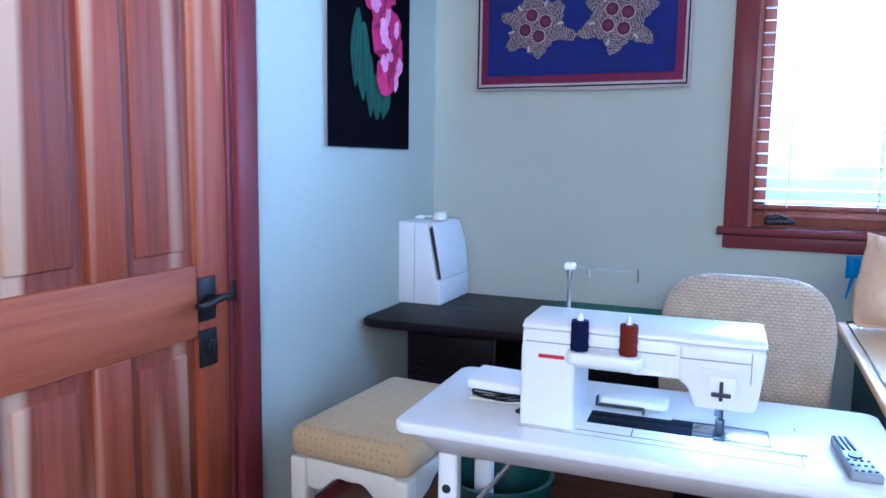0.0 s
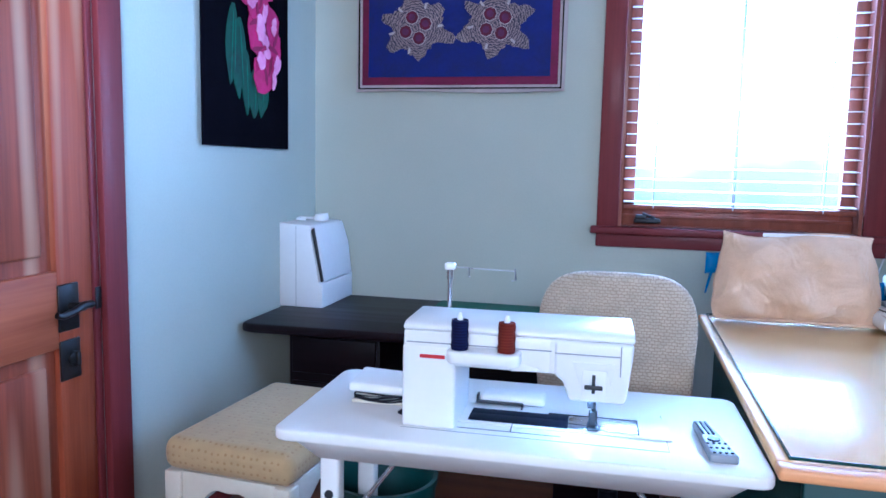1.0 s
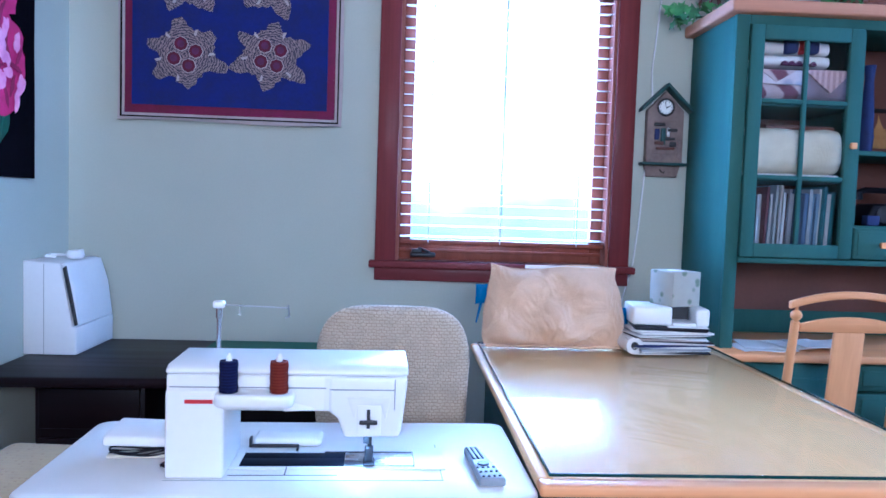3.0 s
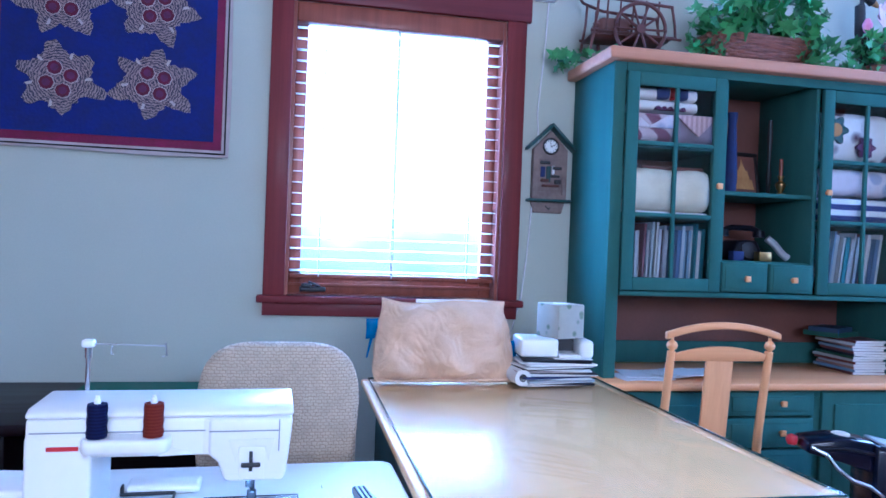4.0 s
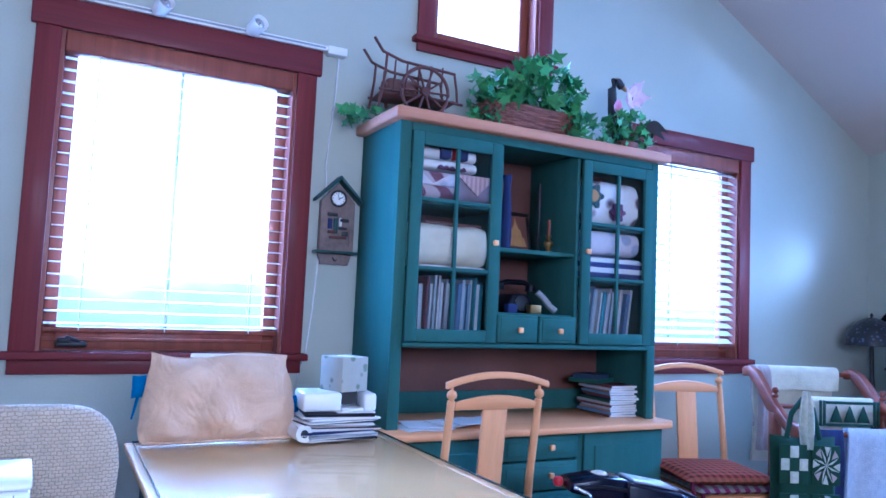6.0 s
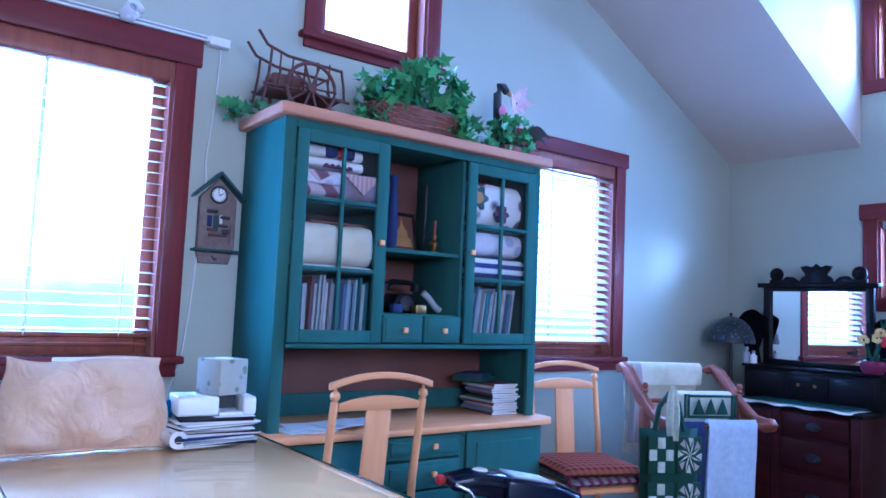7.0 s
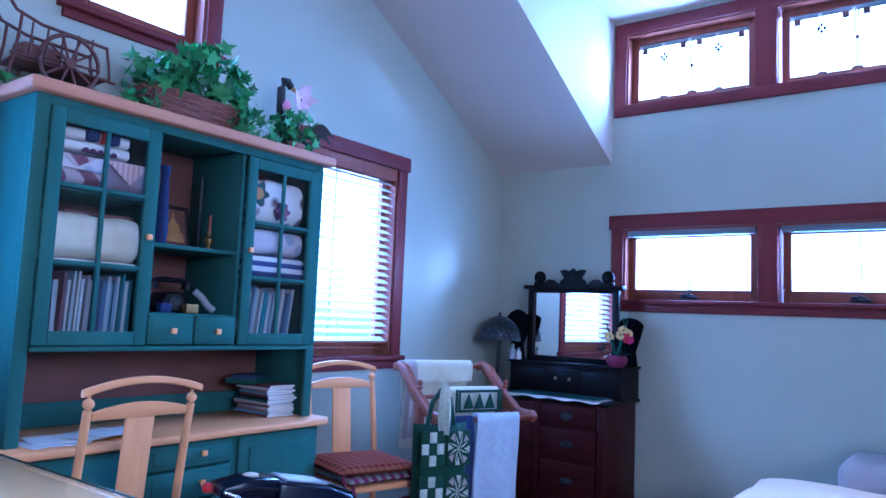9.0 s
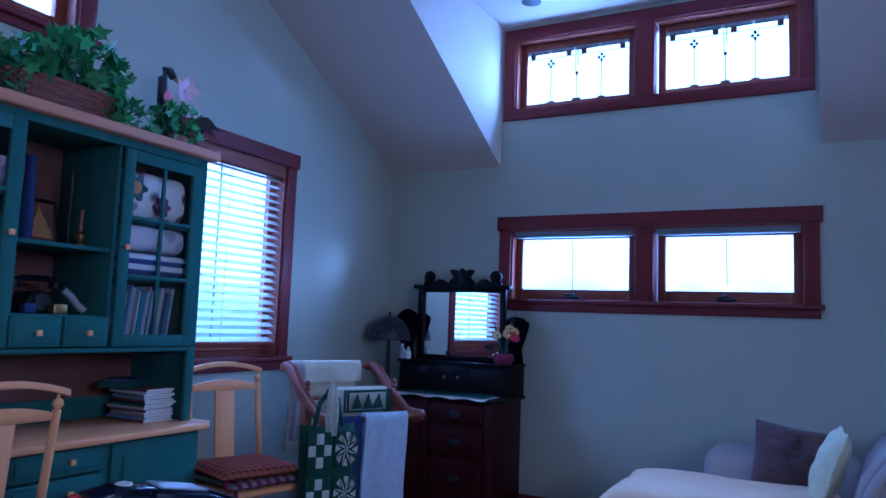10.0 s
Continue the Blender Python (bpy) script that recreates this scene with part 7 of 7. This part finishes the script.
for a, tz in ((0.9, 0.25), (-0.7, 0.22), (-1.3, 0.33)):
    part("leaf", sheet(lambda u, v: (-0.02 + 0.012 * math.sin(v * 3), math.sin(a) * 0.10 * v + 0.022 * (u - 0.5) * math.sin(math.pi * min(0.97, v + 0.08)), 0.06 + tz * v), 4, 10, 0.002), GREENLEAF, fp)

# ---- chaise ----
ch = thing("chaise_longue", "cream chaise longue with grey scrolled arms", "chaise", (0, 0, 0))
seat = moved(cushion(0.80, 1.15, 0.17, 22, 8, 4, 0.012), pose(4.13, 0.54, 0.382))
part("seat_cushion", seat, LINEN, ch, "cream linen seat")
part("base", box(3.78, 4.98, -0.10, 1.04, 0.10, 0.32, 0.02), GREYUPH, ch)
part("piping", tube([(3.745, -0.055, 0.335), (3.742, 0.3, 0.335), (3.748, 1.06, 0.335), (3.80, 1.098, 0.335), (4.46, 1.098, 0.335)], 0.007, 8), NICHE, ch)
part("backrest", box(4.50, 5.02, -0.12, 0.70, 0.26, 0.585, 0.08, 6), GREYUPH, ch)
arm_line = ((-0.06, 0.12), (-0.066, 0.40), (-0.078, 0.506), (-0.114, 0.631), (-0.185, 0.742), (-0.271, 0.791), (-0.36, 0.80), (-0.43, 0.765), (-0.462, 0.70), (-0.455, 0.62), (-0.42, 0.56), (-0.40, 0.12))
arm = slab([(3.72, y + 0.06, z) for y, z in arm_line], (1.24, 0, 0), 0.022)
for v in arm.verts:
    k = (v.co.x - 3.72) / 1.24
    if v.co.z > 0.2:
        v.co.z -= 0.05 * k
        v.co.y -= 0.07 * k
part("scroll_arm", rounded_off(arm), GREYUPH, ch, "rolled grey arm")
part("arm_welt", tube([(3.722, -0.055, 0.14), (3.716, -0.060, 0.40), (3.714, -0.072, 0.506), (3.714, -0.103, 0.61), (3.714, -0.162, 0.70), (3.714, -0.225, 0.738), (3.714, -0.290, 0.742), (3.714, -0.335, 0.71), (3.716, -0.340, 0.66)], 0.026, 12), GREYUPH, ch)
for x, y in ((3.84, 0.98), (4.9, 0.98), (3.84, -0.2), (4.9, -0.2)):
    part("foot", lathe([(0.0, 0), (0.02, 0), (0.03, 0.10), (0.0, 0.10)], 12, (x, y, 0)), MAHOG_D, ch)
pm = solid("throw_pillow", cushion(0.39, 0.38, 0.17, 18, 2.6, 3, 0.03), MAUVE, "mauve ribbed square pillow leaning on the chaise", "pillow", group="pillows on the chaise")
pm.matrix_basis = pose(4.53, 0.245, 0.572, 68, 0, -72) @ pose(0, 0, 0, 0, 0, -10)
pg = thing("throw_pillow", "pale green brocade pillow with frilled edge", "pillow", group="pillows on the chaise")
pg.matrix_basis = pose(4.08, 0.06, 0.63, -70, 0, 4)
part("pillow", cushion(0.38, 0.38, 0.12, 14, 2.6, 5, 0.02), PALEGREEN, pg)
fr = [((0.19 + 0.014 * math.sin(k * 2.1)) * (math.copysign(abs(math.cos(k * math.tau / 60)) ** 0.35, math.cos(k * math.tau / 60))), (0.18 + 0.014 * math.sin(k * 2.1)) * math.copysign(abs(math.sin(k * math.tau / 60)) ** 0.35, math.sin(k * math.tau / 60)), 0.006 * math.sin(k * 1.7)) for k in range(61)]
part("frill", tube(fr, 0.006, 6), PALEGREEN, pg)


# ---- on top of the hutch ----
def ivy_leaf(bm, p, size, rgen):
    r = Euler((rgen.uniform(-1.1, 1.1), rgen.uniform(-1.1, 1.1), rgen.uniform(0, 6.28))).to_matrix()
    tilt = Matrix.Rotation(radians(60), 3, "X")
    out = []
    for a, d in ((-90, 0.25), (-35, 0.85), (-8, 0.45), (20, 0.95), (55, 0.55), (90, 1.2), (125, 0.55), (160, 0.95), (188, 0.45), (215, 0.85)):
        out.append(Vector((d * math.cos(radians(a)), d * math.sin(radians(a)), 0.12 * abs(math.cos(radians(a))))))
    c = bm.verts.new(p + r @ (tilt @ Vector((0, 0, 0))) * size)
    vs = [bm.verts.new(p + (r @ (tilt @ q)) * size) for q in out]
    for k in range(len(vs)):
        bm.faces.new((c, vs[k], vs[(k + 1) % len(vs)]))


def foliage(center, radii, count, size, seed, uneven=0.3):
    rgen, bm = random.Random(seed), bmesh.new()
    for _ in range(count):
        while True:
            q = Vector((rgen.uniform(-1, 1), rgen.uniform(-1, 1), rgen.uniform(-0.9, 1)))
            if 0.3 < q.length < 1:
                break
        bump = 1 + uneven * noise.noise(q * 2.2 + Vector((seed, 0, 0)))
        p = Vector(center) + Vector((q.x * radii[0], q.y * radii[1], q.z * radii[2])) * bump
        ivy_leaf(bm, p, size * rgen.uniform(0.7, 1.25), rgen)
    return bm


HT = 2.0525
cart = thing("model_ox_cart", "small dark wooden model cart with spoked wheels", "model cart", (1.345, 2.985, HT), -6)
for y in (-0.085, 0.085):
    part("shaft", tube([(-0.21, y, 0.33), (-0.17, y, 0.275), (-0.08, y, 0.245), (0.05, y, 0.235), (0.17, y, 0.225)], 0.007, 8), TWIG, cart)
    part("side_rail", tube([(-0.18, y, 0.11), (0.0, y, 0.105), (0.21, y, 0.09)], 0.006, 8), TWIG, cart)
    part("end_post", tube([(0.165, y, 0.23), (0.18, y, 0.15), (0.185, y, 0.09)], 0.006, 8), TWIG, cart)
    part("end_post", tube([(-0.15, y, 0.27), (-0.155, y, 0.18), (-0.17, y, 0.08), (-0.18, y, 0.03)], 0.006, 8), TWIG, cart)
    for k in range(5):
        part("stake", tube([(-0.11 + 0.055 * k, y, 0.245), (-0.115 + 0.055 * k, y, 0.11)], 0.004, 6), TWIG, cart)
    wy = y * 1.35
    wheel = part("wheel", join(tube([(0.02 + 0.108 * math.cos(a), wy, 0.115 + 0.108 * math.sin(a)) for a in [j * math.tau / 28 for j in range(29)]], 0.008, 8)), TWIG, cart)
    for k in range(5):
        a = k * math.pi / 5
        part("spoke", tube([(0.02 - 0.104 * math.cos(a), wy, 0.115 - 0.104 * math.sin(a)), (0.02 + 0.104 * math.cos(a), wy, 0.115 + 0.104 * math.sin(a))], 0.005, 6), TWIG, wheel)
    part("hub", tube([(0.02, wy - 0.015, 0.115), (0.02, wy + 0.015, 0.115)], 0.02, 12), TWIG, wheel)
part("axle", tube([(0.02, -0.12, 0.115), (0.02, 0.12, 0.115)], 0.008, 8), TWIG, cart)
part("cart_bed", box(-0.17, 0.18, -0.08, 0.08, 0.095, 0.105), TWIG, cart)
part("load", join(box(-0.14, 0.0, -0.07, 0.07, 0.105, 0.175, 0.02), tube([(-0.16, -0.05, 0.14), (0.0, -0.06, 0.15)], 0.012, 8)), NICHE, cart)

ivy = thing("ivy_basket", "leafy green ivy in a brown wicker basket on the hutch", "potted plant", (1.945, 2.95, HT))
strands = []
for row in range(10):
    hw, hd, z = 0.235 + 0.0035 * row, 0.085 + 0.0025 * row, 0.008 + 0.0135 * row
    path = []
    for k in range(81):
        a = math.tau * k / 80
        ca, sa = math.cos(a), math.sin(a)
        wv = 0.005 * math.sin(a * 20 + math.pi * row)
        path.append(((hw + wv) * math.copysign(abs(ca) ** 0.45, ca), (hd + wv) * math.copysign(abs(sa) ** 0.45, sa), z + 0.002 * math.sin(a * 7 + row)))
    strands.append(tube(path, 0.0085 if row < 9 else 0.012, 6))
strands.append(box(-0.23, 0.23, -0.08, 0.08, 0.0, 0.006, 0))
part("basket", join(*strands), WICKER, ivy, "oblong brown woven wicker basket")
part("ivy_crown", join(foliage((0.07, -0.02, 0.255), (0.19, 0.14, 0.15), 165, 0.045, 3, 0.55), foliage((-0.13, -0.02, 0.20), (0.13, 0.12, 0.12), 50, 0.043, 4, 0.5)), IVY, ivy)
part("ivy_trailer", foliage((-0.26, -0.06, 0.13), (0.12, 0.08, 0.14), 80, 0.037, 5), IVY, ivy)
part("ivy_trailer", foliage((0.20, -0.11, 0.13), (0.07, 0.05, 0.16), 66, 0.038, 6), IVY, ivy)
part("vine", join(tube([(0, 0, 0.02), (-0.1, -0.04, 0.18), (-0.22, -0.06, 0.16), (-0.30, -0.06, 0.08)], 0.004, 6), tube([(0, 0, 0.02), (0.1, -0.05, 0.2), (0.2, -0.08, 0.15), (0.24, -0.10, 0.04)], 0.004, 6), tube([(0, 0, 0.02), (0.02, 0, 0.3), (0.05, 0, 0.36)], 0.004, 6)), GREENLEAF, ivy)
sprig = thing("ivy_sprig", "ivy sprig lying along the hutch top behind the cart", "plant", (1.265, 3.06, HT))
part("leaves", join(foliage((-0.15, 0.02, 0.015), (0.07, 0.05, 0.045), 16, 0.038, 9), foliage((0.08, 0.0, 0.05), (0.2, 0.05, 0.05), 40, 0.03, 10)), IVY, sprig)
part("vine", tube([(-0.2, 0, 0.006), (0.0, 0, 0.012), (0.25, 0, 0.008)], 0.004, 6), GREENLEAF, sprig)

LILY = mat("pale_lily_petal", (0.74, 0.60, 0.66), (0.62, 0.38, 0.50), 22, 0.6, 0.2)
arr = thing("flower_arrangement", "ivy and pale pink lily arrangement with a dark goose figure", "flower arrangement", (2.53, 2.92, HT))
part("pot", lathe([(0.0, 0), (0.06, 0), (0.075, 0.06), (0.06, 0.07), (0.0, 0.07)], 18), WICKER, arr)
part("ivy_crown", foliage((-0.02, -0.02, 0.11), (0.23, 0.10, 0.11), 150, 0.032, 12), IVY, arr)
for k in range(6):
    a = k * math.tau / 6
    part("lily_petal", sheet(lambda u, v: (0.005 + (0.085 + 0.022 * math.sin(k * 2.3)) * v * math.cos(a) + 0.07 * (u - 0.5) * math.sin(a) * math.sin(math.pi * min(0.96, v + 0.1)), -0.05 - 0.05 * v * v + 0.02 * math.sin(k * 1.7) * v, 0.30 + (0.085 + 0.022 * math.sin(k * 2.3)) * v * math.sin(a) - 0.07 * (u - 0.5) * math.cos(a) * math.sin(math.pi * min(0.96, v + 0.1))), 4, 8, 0.002), LILY, arr)
for dx, dz, w in ((0.10, -0.03, 0.06), (0.08, -0.07, 0.05)):
    part("dark_leaf", sheet(lambda u, v: (0.06 + dx * v + 0.01 * u, -0.09 - 0.05 * v, 0.15 + dz * v + w * (u - 0.5) * math.sin(math.pi * min(0.96, v + 0.12)) + 0.05 * v * (1 - v)), 5, 10, 0.003), IRON, arr, "glossy dark leaf")
part("lily_bud", moved(lathe([(0.0, 0), (0.018, 0.02), (0.022, 0.045), (0.010, 0.07), (0.0, 0.075)], 12), pose(-0.08, -0.04, 0.20)), PALEPINK, arr)
part("stem", join(tube([(0, 0, 0.05), (0.01, -0.03, 0.2), (0.005, -0.05, 0.30)], 0.004, 6), tube([(0, 0, 0.05), (-0.05, -0.03, 0.14), (-0.08, -0.04, 0.21)], 0.004, 6)), GREENLEAF, arr)
goose = thing("goose_figure", "dark painted goose figurine with raised neck", "figurine", (2.625, 2.97, HT))
goose.scale = (1.0, 1.0, 1.08)
part("goose", join(moved(lathe([(0.0, -0.10), (0.03, -0.08), (0.055, -0.02), (0.05, 0.04), (0.02, 0.09), (0.0, 0.10)], 16), pose(0.0, 0, 0.055, 0, 80, 0)), tube([(-0.07, 0, 0.06), (-0.11, 0, 0.12), (-0.135, 0, 0.22), (-0.14, 0, 0.33), (-0.125, 0, 0.37), (-0.10, 0, 0.372), (-0.075, 0, 0.352)], 0.026, 10, 0.02)), IRON, goose)
part("beak", moved(lathe([(0.0, 0), (0.014, 0.0), (0.008, 0.025), (0.0, 0.035)], 10), pose(-0.068, 0, 0.352, 0, 120, 0)), BRASSCLOTH, goose, "ochre beak")
